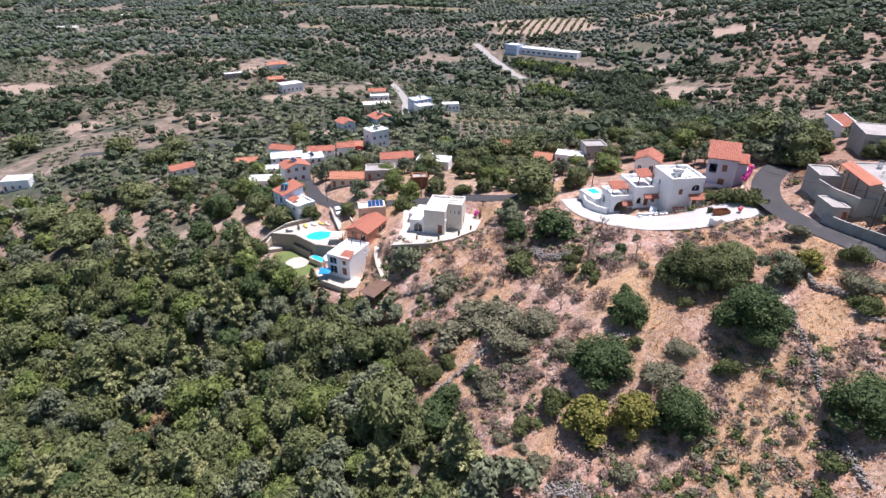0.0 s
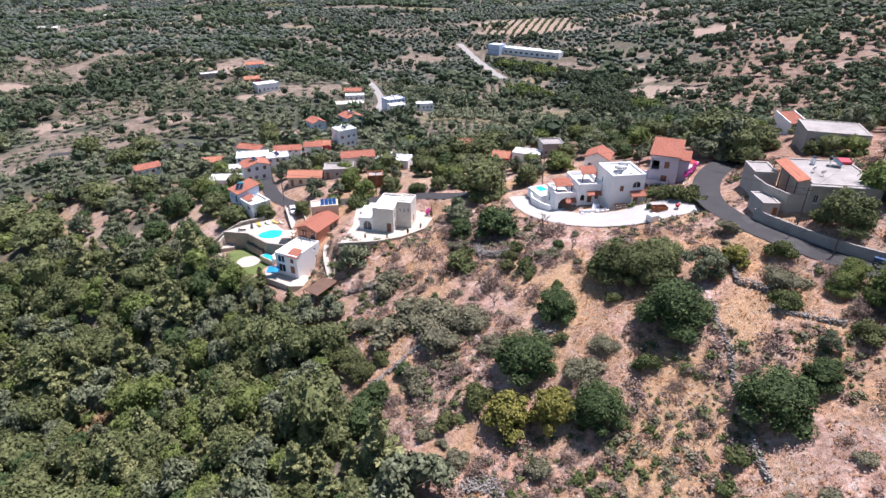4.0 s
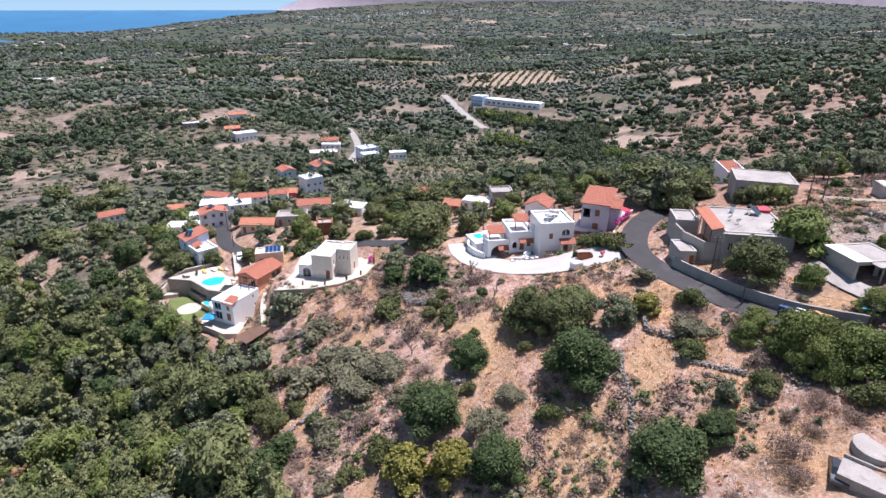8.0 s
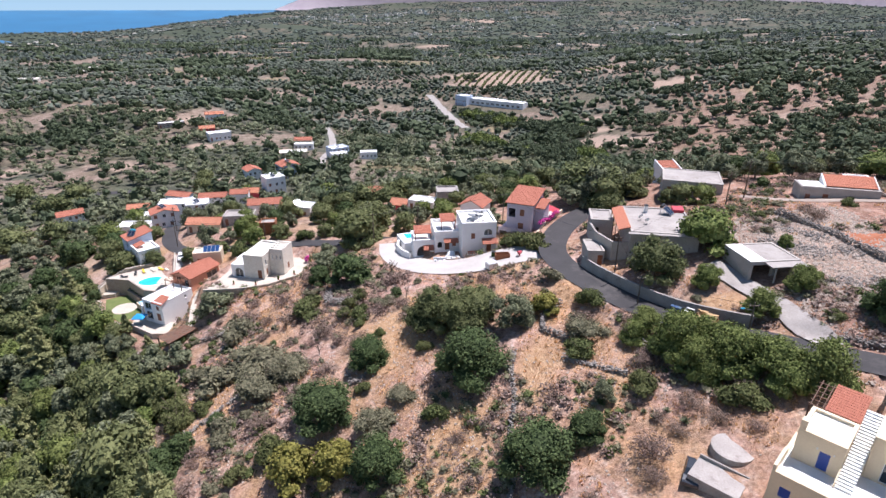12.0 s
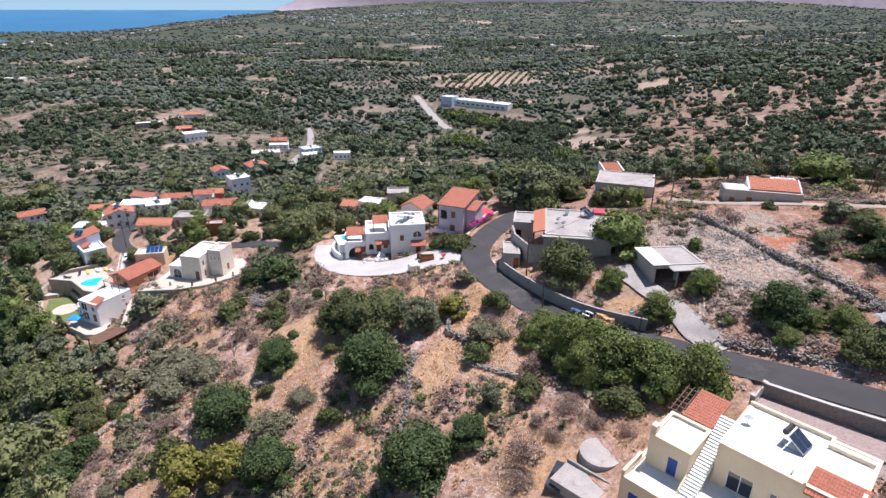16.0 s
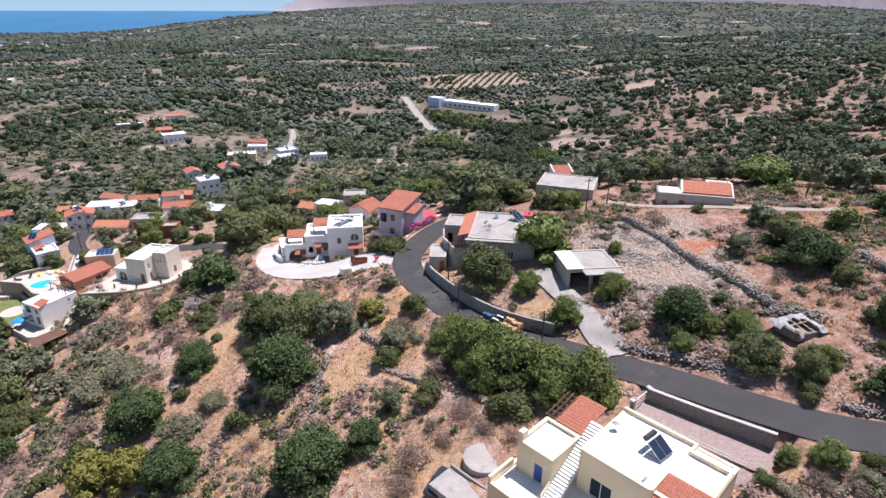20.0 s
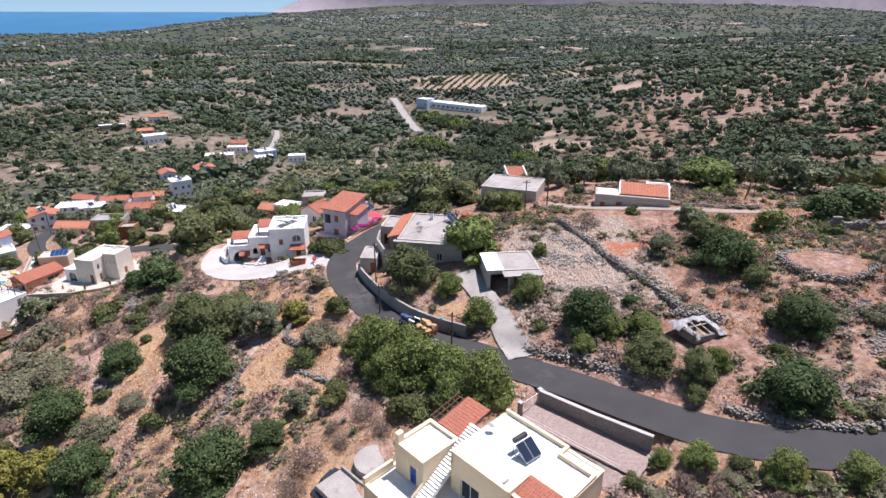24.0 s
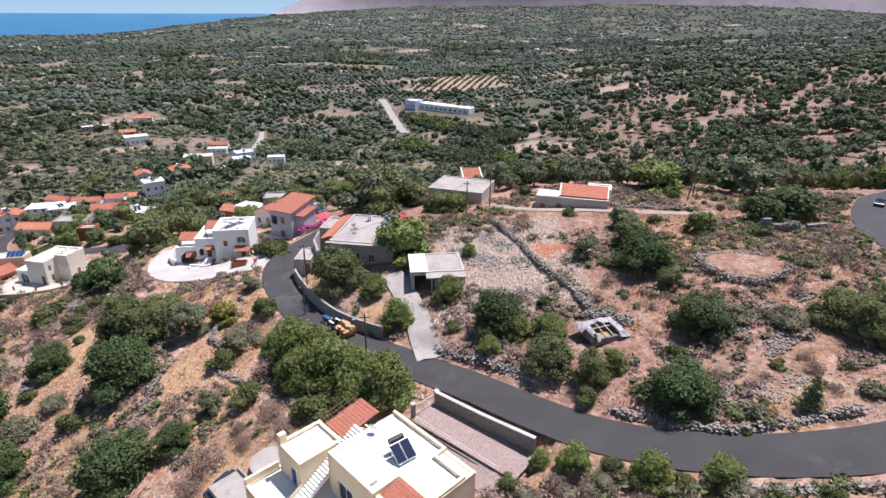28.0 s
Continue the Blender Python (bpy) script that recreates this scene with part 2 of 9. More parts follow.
SALMON = surface("salmon_render", (0.5, 0.24, 0.16), (0.6, 0.32, 0.22), 0.4, 5, 0.85, 0, 0.1)
BEIGE = surface("beige_render", (0.58, 0.47, 0.34), (0.68, 0.57, 0.43), 0.4, 5, 0.85, 0, 0.1)
GREY_WALL = surface("bare_cement_render", (0.34, 0.31, 0.28), (0.48, 0.44, 0.4), 0.5, 6, 0.9, 0, 0.25, (0.25, 0.22, 0.2), 0.5, 0.6)
TOWER_STONE = stone_material("pale_squared_limestone", ((0.62, 0.57, 0.49), (0.76, 0.72, 0.64), (0.68, 0.62, 0.53), (0.82, 0.78, 0.71)), (0.76, 0.71, 0.64), 2.2)
DARK_STONE = stone_material("dark_rubble_stone", ((0.13, 0.12, 0.115), (0.2, 0.18, 0.17), (0.16, 0.145, 0.135), (0.25, 0.23, 0.215)), (0.26, 0.24, 0.225), 2.8)
GARDEN_STONE = stone_material("brown_garden_stone", ((0.24, 0.18, 0.13), (0.34, 0.27, 0.2), (0.28, 0.215, 0.16), (0.4, 0.33, 0.26)), (0.4, 0.34, 0.28), 2.4)
PALE_STONE = surface("loose_limestone", (0.36, 0.285, 0.23), (0.6, 0.51, 0.43), 1.5, 8, 0.92, 0, 0.5)
TRACK_SOIL = surface("trodden_track_soil", (0.26, 0.21, 0.17), (0.4, 0.33, 0.275), 0.3, 3, 0.95, 0, 0.3)
DRY_STONE = surface("weathered_limestone", (0.16, 0.145, 0.13), (0.37, 0.335, 0.3), 1.2, 8, 0.92, 0, 0.5)
TILE = tile_material("terracotta_tile", (0.3, 0.1, 0.062), (0.43, 0.16, 0.1), (0.54, 0.27, 0.185))
TILE_OLD = tile_material("faded_terracotta_tile", (0.4, 0.15, 0.085), (0.52, 0.22, 0.13), (0.58, 0.34, 0.24))
ORANGE_SHEET = tile_material("orange_roof_sheet", (0.42, 0.15, 0.085), (0.52, 0.2, 0.12), (0.58, 0.29, 0.19))
PAVER = stone_material("red_block_paving", ((0.24, 0.155, 0.135), (0.31, 0.21, 0.185), (0.36, 0.28, 0.255), (0.27, 0.175, 0.155)), (0.33, 0.275, 0.25), 4.5)
FAR_WALL = surface("pale_far_walls", (0.7, 0.63, 0.54), (0.84, 0.78, 0.69), 0.02, 0.3, 0.85, 0, 0)
TERRACE = surface("cream_stone_paving", (0.44, 0.385, 0.315), (0.56, 0.5, 0.42), 0.5, 5, 0.8, 0, 0.1)
WOOD = surface("dark_stained_wood", (0.09, 0.045, 0.025), (0.16, 0.085, 0.05), 1.5, 14, 0.7, 0, 0.3)
BROWN_PAINT = surface("brown_shutter_paint", (0.2, 0.075, 0.04), (0.28, 0.115, 0.06), 1, 12, 0.6)
BLUE_PAINT = surface("cobalt_blue_paint", (0.012, 0.05, 0.27), (0.02, 0.075, 0.36), 1, 10, 0.5)
WHITE_METAL = surface("white_painted_metal", (0.72, 0.72, 0.72), (0.82, 0.82, 0.82), 1, 12, 0.45, 0, 0.05)
STEEL = surface("dull_steel", (0.32, 0.32, 0.33), (0.48, 0.48, 0.49), 1, 12, 0.4, 0.8, 0.05)
BLACK = surface("black_plastic", (0.015, 0.015, 0.016), (0.03, 0.03, 0.032), 1, 12, 0.5, 0, 0.05)
RUBBER = surface("tyre_rubber", (0.018, 0.018, 0.018), (0.035, 0.034, 0.033), 2, 16, 0.9)
POLE_WOOD = surface("weathered_pole_wood", (0.1, 0.075, 0.055), (0.18, 0.14, 0.11), 1, 10, 0.9)
RUST = surface("rusty_iron", (0.2, 0.07, 0.03), (0.34, 0.13, 0.06), 1.2, 9, 0.9)
RED_PAINT = surface("red_paint", (0.42, 0.03, 0.05), (0.52, 0.05, 0.075), 1, 10, 0.5)
TEAL_CLOTH = surface("turquoise_cloth", (0.03, 0.3, 0.42), (0.05, 0.42, 0.55), 1, 10, 0.8)
BLUE_CLOTH = surface("bright_blue_cloth", (0.01, 0.22, 0.55), (0.02, 0.3, 0.66), 1, 10, 0.8)
YELLOW_CLOTH = surface("yellow_cloth", (0.6, 0.4, 0.03), (0.7, 0.5, 0.06), 1, 10, 0.8)
CREAM_CLOTH = surface("cream_canvas", (0.66, 0.6, 0.48), (0.76, 0.7, 0.58), 1, 10, 0.85)
STRAW = surface("baled_straw", (0.34, 0.21, 0.1), (0.54, 0.38, 0.21), 1.5, 16, 0.95, 0, 0.8)
LAWN = surface("mown_lawn", (0.095, 0.13, 0.035), (0.16, 0.19, 0.06), 0.6, 8, 0.95, 0, 0.4)
RED_SOIL = surface("raw_red_soil", (0.3, 0.1, 0.05), (0.44, 0.18, 0.095), 0.5, 5, 0.95, 0, 0.5)
PANEL_GLASS = glass_material("solar_panel_glass", (0.02, 0.028, 0.05), 0.12)
PV_GLASS = glass_material("blue_panel_glass", (0.02, 0.06, 0.16), 0.12)
PANE = glass_material("window_glass", (0.025, 0.032, 0.04), 0.04)
CAR_WHITE = glass_material("white_car_paint", (0.78, 0.78, 0.78), 0.25)
CAR_BLUE = glass_material("blue_tractor_paint", (0.06, 0.11, 0.22), 0.35)
CAR_DARK = glass_material("dark_car_paint", (0.03, 0.035, 0.045), 0.25)
POOL_WATER = water_material("pool_water", (0.03, 0.42, 0.6), 1.5, 0.15, 0.05)
SEA_WATER = water_material("sea_water", (0.015, 0.11, 0.22), 0.02, 0.05, 0.6)
# purple-brown rock, its mauve holding some painted distance haze
MOUNTAIN = surface("hazed_mountain_rock", (0.26, 0.22, 0.25), (0.36, 0.31, 0.33), 0.004, 0.03, 0.95, 0, 0)
BARK = surface("tree_bark", (0.09, 0.065, 0.045), (0.17, 0.13, 0.1), 2, 12, 0.95)
LEAF_CAROB = leafage("carob_leaves", (0.028, 0.05, 0.018), (0.046, 0.076, 0.028), (0.08, 0.115, 0.046), (0.08, 0.105, 0.045))
LEAF_OAK = leafage("holm_oak_leaves", (0.036, 0.05, 0.02), (0.072, 0.094, 0.038), (0.125, 0.145, 0.062))
LEAF_FIR = leafage("cypress_oak_leaves", (0.085, 0.11, 0.047), (0.155, 0.185, 0.08), (0.25, 0.265, 0.125), (0.25, 0.24, 0.11))
LEAF_OLIVE = leafage("olive_leaves", (0.049, 0.065, 0.038), (0.11, 0.133, 0.076), (0.182, 0.207, 0.122), (0.14, 0.16, 0.098))
LEAF_LIME = leafage("light_green_leaves", (0.047, 0.078, 0.022), (0.094, 0.136, 0.038), (0.165, 0.203, 0.07), (0.16, 0.17, 0.055))
LEAF_YELLOW = leafage("yellow_green_leaves", (0.07, 0.09, 0.02), (0.14, 0.15, 0.035), (0.22, 0.21, 0.06), (0.2, 0.18, 0.05))
LEAF_BUSH = leafage("scrub_leaves", (0.03, 0.05, 0.018), (0.06, 0.09, 0.03), (0.115, 0.14, 0.055), (0.15, 0.13, 0.06))
LEAF_GREY = leafage("grey_scrub_leaves", (0.065, 0.074, 0.044), (0.118, 0.126, 0.078), (0.19, 0.192, 0.12), (0.18, 0.165, 0.105))
LEAF_DRY = leafage("dry_twigs", (0.12, 0.095, 0.08), (0.18, 0.142, 0.12), (0.25, 0.195, 0.16), (0.22, 0.17, 0.12))
# next two: grey-blue far leaves, with distance haze put into their colour
LEAF_FAR_HAZED = leafage("haze_tinted_foliage", (0.075, 0.095, 0.075), (0.092, 0.115, 0.088), (0.115, 0.14, 0.104), (0.1, 0.12, 0.085))
LEAF_DISTANT_HAZED = leafage("haze_tinted_grove_leaves", (0.05, 0.07, 0.06), (0.064, 0.086, 0.072), (0.086, 0.11, 0.088), (0.075, 0.095, 0.075))
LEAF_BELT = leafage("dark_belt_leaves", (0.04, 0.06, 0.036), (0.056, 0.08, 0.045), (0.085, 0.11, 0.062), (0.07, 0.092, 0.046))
LEAF_PINK = leafage("bougainvillea_flowers", (0.22, 0.02, 0.11), (0.36, 0.03, 0.19), (0.46, 0.09, 0.3))
LEAF_RUST = leafage("rust_orange_leaves", (0.1, 0.065, 0.035), (0.15, 0.1, 0.05), (0.2, 0.15, 0.075), (0.17, 0.15, 0.06))
TARP = surface("grey_tarpaulin", (0.26, 0.25, 0.25), (0.42, 0.41, 0.41), 1.5, 6, 0.6, 0, 0.4)
GRASS_DRY = leafage("dry_grass_blades", (0.3, 0.17, 0.07), (0.46, 0.3, 0.14), (0.6, 0.44, 0.24))

# ---- mesh helpers ----


class Geo:
    """Vertices and faces gathered for one mesh."""

    def __init__(self):
        self.v, self.f = [], []

    def add(self, verts, faces):
        k = len(self.v)
        self.v.extend(tuple(p) for p in verts)
        self.f.extend(tuple(i + k for i in q) for q in faces)
        return self

    def box(self, x0, x1, y0, y1, z0, z1, slope=0.0):
        self.add([(x0, y0, z0), (x1, y0, z0), (x1, y1, z0), (x0, y1, z0), (x0, y0, z1), (x1, y0, z1), (x1, y1, z1 + slope), (x0, y1, z1 + slope)],
                 [(0, 3, 2, 1), (4, 5, 6, 7), (0, 1, 5, 4), (1, 2, 6, 5), (2, 3, 7, 6), (3, 0, 4, 7)])
        return self

    def prism(self, outline, z0, z1):
        n = len(outline)
        self.add([(x, y, z0) for x, y in outline] + [(x, y, z1) for x, y in outline],
                 [tuple(range(n))[::-1], tuple(range(n, 2 * n))] + [(i, (i + 1) % n, n + (i + 1) % n, n + i) for i in range(n)])
        return self

    def bar(self, a, b, r, sides=6, r2=None):
        a, b = Vector(a), Vector(b)
        w = (b - a).normalized()
        s = w.orthogonal().normalized()
        t = w.cross(s)
        ring = [(math.cos(2 * math.pi * i / sides), math.sin(2 * math.pi * i / sides)) for i in range(sides)]
        r2 = r if r2 is None else r2
        self.add([a + (s * c + t * d) * r for c, d in ring] + [b + (s * c + t * d) * r2 for c, d in ring],
                 [tuple(range(sides))[::-1], tuple(range(sides, 2 * sides))] + [(i, (i + 1) % sides, sides + (i + 1) % sides, sides + i) for i in range(sides)])
        return self

    def beam(self, a, b, w, h):
        """A squared bar from a to b, w wide and h high."""
        a, b = Vector(a), Vector(b)
        d = (b - a).normalized()
        side = Vector((d.y, -d.x, 0)).normalized() * (w / 2) if abs(d.z) < 0.99 else Vector((w / 2, 0, 0))
        up = side.cross(d).normalized() * (h / 2)
        self.add([a - side - up, a + side - up, a + side + up, a - side + up, b - side - up, b + side - up, b + side + up, b - side + up],
                 [(0, 1, 2, 3), (7, 6, 5, 4), (0, 4, 5, 1), (1, 5, 6, 2), (2, 6, 7, 3), (3, 7, 4, 0)])
        return self

    def ball(self, c, rx, ry, rz, rings=6, sides=10):
        v = [(c[0], c[1], c[2] + rz)]
        for i in range(1, rings):
            a = math.pi * i / rings
            v += [(c[0] + rx * math.sin(a) * math.cos(2 * math.pi * j / sides), c[1] + ry * math.sin(a) * math.sin(2 * math.pi * j / sides), c[2] + rz * math.cos(a)) for j in range(sides)]
        v.append((c[0], c[1], c[2] - rz))
        f = [(0, 1 + j, 1 + (j + 1) % sides) for j in range(sides)]
        for i in range(rings - 2):
            o = 1 + i * sides
            f += [(o + j, o + sides + j, o + sides + (j + 1) % sides, o + (j + 1) % sides) for j in range(sides)]
        o = 1 + (rings - 2) * sides
        f += [(o + (j + 1) % sides, o + j, len(v) - 1) for j in range(sides)]
        return self.add(v, f)


def mesh_of(name, geo, material, smooth=False):
    me = bpy.data.meshes.new(name)
    me.from_pydata(geo.v, [], geo.f)
    me.materials.append(material)
    if smooth:
        me.polygons.foreach_set("use_smooth", [True] * len(me.polygons))
    me.update()
    return me


def array_mesh(name, verts, faces, material, smooth=False):
    """A mesh from numpy arrays: verts n x 3, faces m x 3 or m x 4."""
    me = bpy.data.meshes.new(name)
    m, k = faces.shape
    me.vertices.add(len(verts))
    me.vertices.foreach_set("co", verts.astype(np.float32).ravel())
    me.loops.add(m * k)
    me.loops.foreach_set("vertex_index", faces.astype(np.int32).ravel())
    me.polygons.add(m)
    me.polygons.foreach_set("loop_start", np.arange(0, m * k, k, dtype=np.int32))
    me.polygons.foreach_set("use_smooth", np.full(m, smooth))
    me.materials.append(material)
    me.update(calc_edges=True)
    me.validate()
    return me


def part(name, geo, material, parent, label="", smooth=False):
    ob = new(name, mesh_of(name, geo, material, smooth))
    ob.parent = parent
    return tagged(ob, label)


def thing(name, m, label, category, group="", kind=""):
    ob = new(name)
    ob.empty_display_size = 0.3
    ob.matrix_world = m
    return tagged(ob, label, category, group, kind)


# ---- the land ----
# cross sections of the land, from the left to the right of the fan that opens ahead, at distances in metres
LAND_U = (-1.0, -0.65, -0.35, -0.1, 0.12, 0.38, 0.68, 1.05)
LAND_NEAR = {
    0: (-30.8, -21.5, -13.2, -5.4, 2.4, 10.7, 19.7, 28.6),
    30: (-32.8, -21.6, -12.5, -5.0, 3.3, 12.2, 20.6, 28.4),
    52: (-36.8, -22.6, -11.2, -4.2, 6.5, 16.7, 22.8, 28.3),
    72: (-41.8, -28.2, -11.0, 2.3, 10.7, 19.4, 25.5, 27.6),
    92: (-44.9, -33.6, -11.9, 4.5, 13.8, 22.3, 22.7, 24.3),
    112: (-45.1, -29.9, -10.6, 4.0, 12.8, 21.4, 20.8, 19.8),
    135: (-44.4, -23.7, -8.6, 2.0, 11.1, 18.3, 16.2, 16.0),
    165: (-43.6, -25.3, -7.9, -2.4, 6.2, 6.4, 8.3, 15.1),
}
LAND_FAR = {
    215: (-35.5, -24.2, -19.8, -10.8, -6.7, -10.3, -0.5, 18.6),
    310: (-26.8, -23.5, -20.2, -22.2, -30.7, -20.8, -4.3, 25.8),
    480: (-23.3, -15.8, -15.1, -37.3, -35.1, -9.1, 15.0, 31.5),
    780: (-29.3, -19.8, -20.0, -16.0, -15.7, 2.3, 11.9, 35.6),
    1300: (-60.0, -38.9, -35.1, -32.5, -30.8, -24.8, 3.3, 41.3),
    2200: (-120.0, -69.8, -47.4, -43.1, -36.2, -24.3, 3.1, 50.6),
    3400: (-140.0, -85.0, -27.9, -13.6, -11.5, -1.1, 23.6, 64.0),
    4800: (-150.0, -85.0, -20.0, 66.0, 96.0, 128.0, 150.0, 165.0),
}
LAND_Y = np.array(list(LAND_NEAR) + list(LAND_FAR), float)
LAND_Z = np.array(list(LAND_NEAR.values()) + list(LAND_FAR.values()))


def spline_weights(knots, x):
    k = np.asarray(knots, float)
    n = len(k)
    w = np.zeros((len(x), n))
    i = np.clip(np.searchsorted(k, x) - 1, 0, n - 2)
    h = k[i + 1] - k[i]
    s = np.clip((x - k[i]) / h, 0, 1)
    r = np.arange(len(x))
    w[r, i] += 2 * s**3 - 3 * s**2 + 1
    w[r, i + 1] += 3 * s**2 - 2 * s**3
    for j, c in ((i, s**3 - 2 * s**2 + s), (i + 1, s**3 - s**2)):
        lo, hi = np.clip(j - 1, 0, n - 1), np.clip(j + 1, 0, n - 1)
        c = c * h / (k[hi] - k[lo])
        w[r, hi] += c
        w[r, lo] -= c
    return w


def lattice(ix, iy, seed):
    h = (ix * 374761393 + iy * 668265263 + seed * 974634777) & 0xFFFFFFFF
    h = ((h ^ (h >> 13)) * 1274126177) & 0xFFFFFFFF
    return ((h ^ (h >> 16)) & 0xFFFF) / 65535.0


def rolling(x, y, size, seed):
    """Smooth noise between -1 and 1 with hills about size metres across."""
    u, v = np.asarray(x, float) / size, np.asarray(y, float) / size
    iu, iv = np.floor(u).astype(np.int64), np.floor(v).astype(np.int64)
    a, b = u - iu, v - iv
    a, b = a * a * (3 - 2 * a), b * b * (3 - 2 * b)
    z = (lattice(iu, iv, seed) * (1 - a) + lattice(iu + 1, iv, seed) * a) * (1 - b) + (lattice(iu, iv + 1, seed) * (1 - a) + lattice(iu + 1, iv + 1, seed) * a) * b
    return z * 2 - 1


def step(a, b, x):
    s = np.clip((np.asarray(x, float) - a) / (b - a), 0, 1)
    return s * s * (3 - 2 * s)


def bare_land(x, y):
    x, y = np.atleast_1d(np.asarray(x, float)), np.atleast_1d(np.asarray(y, float))
    u = np.clip((x - 48) / (np.maximum(y, 0) + 72), -1.0, 1.05)
    z = np.empty(len(x))
    for i in range(0, len(x), 40000):
        k = slice(i, i + 40000)
        z[k] = ((spline_weights(LAND_Y, np.clip(y[k], 0, 4800)) @ LAND_Z) * spline_weights(LAND_U, u[k])).sum(1)
    z += 0.22 * rolling(x, y, 6.5, 1) + 0.1 * rolling(x, y, 2.1, 2)
    z += step(170, 420, y) * 2.2 * rolling(x, y, 70, 3) + step(600, 1300, y) * (13 * rolling(x, y, 330, 4) + 4.5 * rolling(x, y, 120, 5)) + step(1100, 2000, y) * 14 * rolling(x, y, 720, 6)
    return z


ROADS = {
    "village_road": (5.4, ((150, 41), (138, 38), (127, 37.6), (117, 40), (109.5, 43.6), (104.2, 47.6), (97.5, 53.6), (91.8, 58.6), (86, 63.8), (80, 68.8), (74.5, 74.5), (69.3, 82), (65.3, 90), (64, 98), (65.6, 106), (69.5, 114), (75.5, 121), (83, 127), (92, 131))),
    "lower_road": (4.6, ((36, 121), (33, 126), (27, 131), (16, 135), (6, 140), (-6, 142), (-18, 144.6), (-29, 147), (-37, 155), (-42, 166), (-47, 180), (-58, 210), (-72, 240), (-90, 250), (-118, 246), (-160, 240))),
    "house_apron": (7.4, ((61.5, 102.0), (55, 101.4), (48, 101.2), (41.0, 104.2), (35.6, 110), (32.6, 117), (31.6, 125))),
    "hairpin_road": (6.0, ((150, 41), (158, 43.5), (162, 50), (161, 60), (159.5, 69), (163, 80), (169, 91), (178, 104), (190, 117), (206, 130))),
    "hamlet_road": (4.5, ((-16, 275), (-20, 297), (-22, 338), (-32, 395), (-44, 440))),
    "track_farm": (1.8, ((104, 110), (112, 103), (122, 100.5), (132, 98.8), (139, 98.8), (146, 99.6))),
    "track_coast": (4.0, ((-674, 1099), (-750, 1250), (-850, 1420), (-947, 1561))),
    "valley_road": (7.5, ((66, 475), (60, 495), (49, 550), (40, 590), (33, 615))),
}


def road_line(points, gap=1.2):
    """The road's middle line at even steps, rounded, with its height."""
    p = np.array(points, float)
    t = np.concatenate([[0], np.cumsum(np.hypot(*np.diff(p, axis=0).T))])
    s = np.arange(0, t[-1], gap)
    w = spline_weights(t, s)
    q = w @ p
    z = bare_land(q[:, 0], q[:, 1])
    k = 13
    z = np.convolve(np.pad(z, k // 2, mode="edge"), np.ones(k) / k, "valid")
    return np.column_stack([q, z])


ROAD_LINES = {name: (w, road_line(p)) for name, (w, p) in ROADS.items()}
# level ground for buildings: middle, turn in degrees, half sizes, height, width of the bank round it
PADS = (
    (-1.5, 127.0, -12, 10.6, 10.0, -4.35, 2.2),
    (-38.0, 125.5, -38, 9.0, 6.5, -14.4, 2.5),
    (-25.5, 117.5, -25, 6.5, 5.0, -13.6, 2.0),
    (51.0, 104.5, 7, 4.5, 3.0, 8.3, 3.0),
    (44.5, 113.0, 7, 7.5, 5.0, 6.8, 3.0),
)


DRIVE_PAD = (97.2, 46.5, -41, 7.6, 2.3, 16.1, 0.7)


def level(x, y, z, pads):
    """The heights z, made level on each pad."""
    for cx, cy, turn, hx, hy, h, bank in pads:
        c, s = math.cos(radians(turn)), math.sin(radians(turn))
        a, b = (x - cx) * c + (y - cy) * s, -(x - cx) * s + (y - cy) * c
        away = np.hypot(np.maximum(np.abs(a) - hx, 0), np.maximum(np.abs(b) - hy, 0))
        k = 1 - step(0, bank, away)
        z = z * (1 - k) + h * k
    return z


def land(x, y):
    x, y = np.atleast_1d(np.asarray(x, float)), np.atleast_1d(np.asarray(y, float))
    z = level(x, y, bare_land(x, y), PADS)
    for width, line in ROAD_LINES.values():
        lo, hi = line[:, :2].min(0) - 12, line[:, :2].max(0) + 12
        inside = np.nonzero((x > lo[0]) & (x < hi[0]) & (y > lo[1]) & (y < hi[1]))[0]
        for i in range(0, len(inside), 20000):
            j = inside[i:i + 20000]
            d = np.hypot(x[j, None] - line[None, :, 0], y[j, None] - line[None, :, 1])
            n = d.argmin(1)
            k = 1 - step(width / 2 + 0.3, width / 2 + 3.0, d[np.arange(len(j)), n])
            z[j] = z[j] * (1 - k) + (line[n, 2] - 0.1) * k
    return level(x, y, z, (DRIVE_PAD,))


def at(x, y):
    return float(land(x, y)[0])


def off_road(x, y, spare):
    """Which of the points keep clear of every road by spare metres."""
    ok = np.ones(len(x), bool)
    for width, line in ROAD_LINES.values():
        for i in range(0, len(x), 20000):
            j = slice(i, i + 20000)
            ok[j] &= np.hypot(x[j, None] - line[None, ::2, 0], y[j, None] - line[None, ::2, 1]).min(1) > width / 2 + spare
    return ok


def edge_of_forest(y):
    return np.interp(y, (30, 46, 62, 68, 75, 84, 98, 103, 110, 116, 122, 132, 138, 150, 170), (12, 9, 4, 0, -4, -8, -16, -21, -29, -38, -46, -53, -57, -66, -80))


def bare_field(x, y):
    """Where the valley's fields lie open: above nought on bare soil."""
    spots = np.full(len(x), -1.0)
    for cx, cy, r in FIELDS:
        spots = np.maximum(spots, 1 - np.hypot((x - cx) / 1.6, y - cy) / r - 0.3 * rolling(x, y, r * 0.5, 11) - 0.2 * rolling(x, y, r * 0.2, 12))
    return np.where(y > 200, spots, -1)


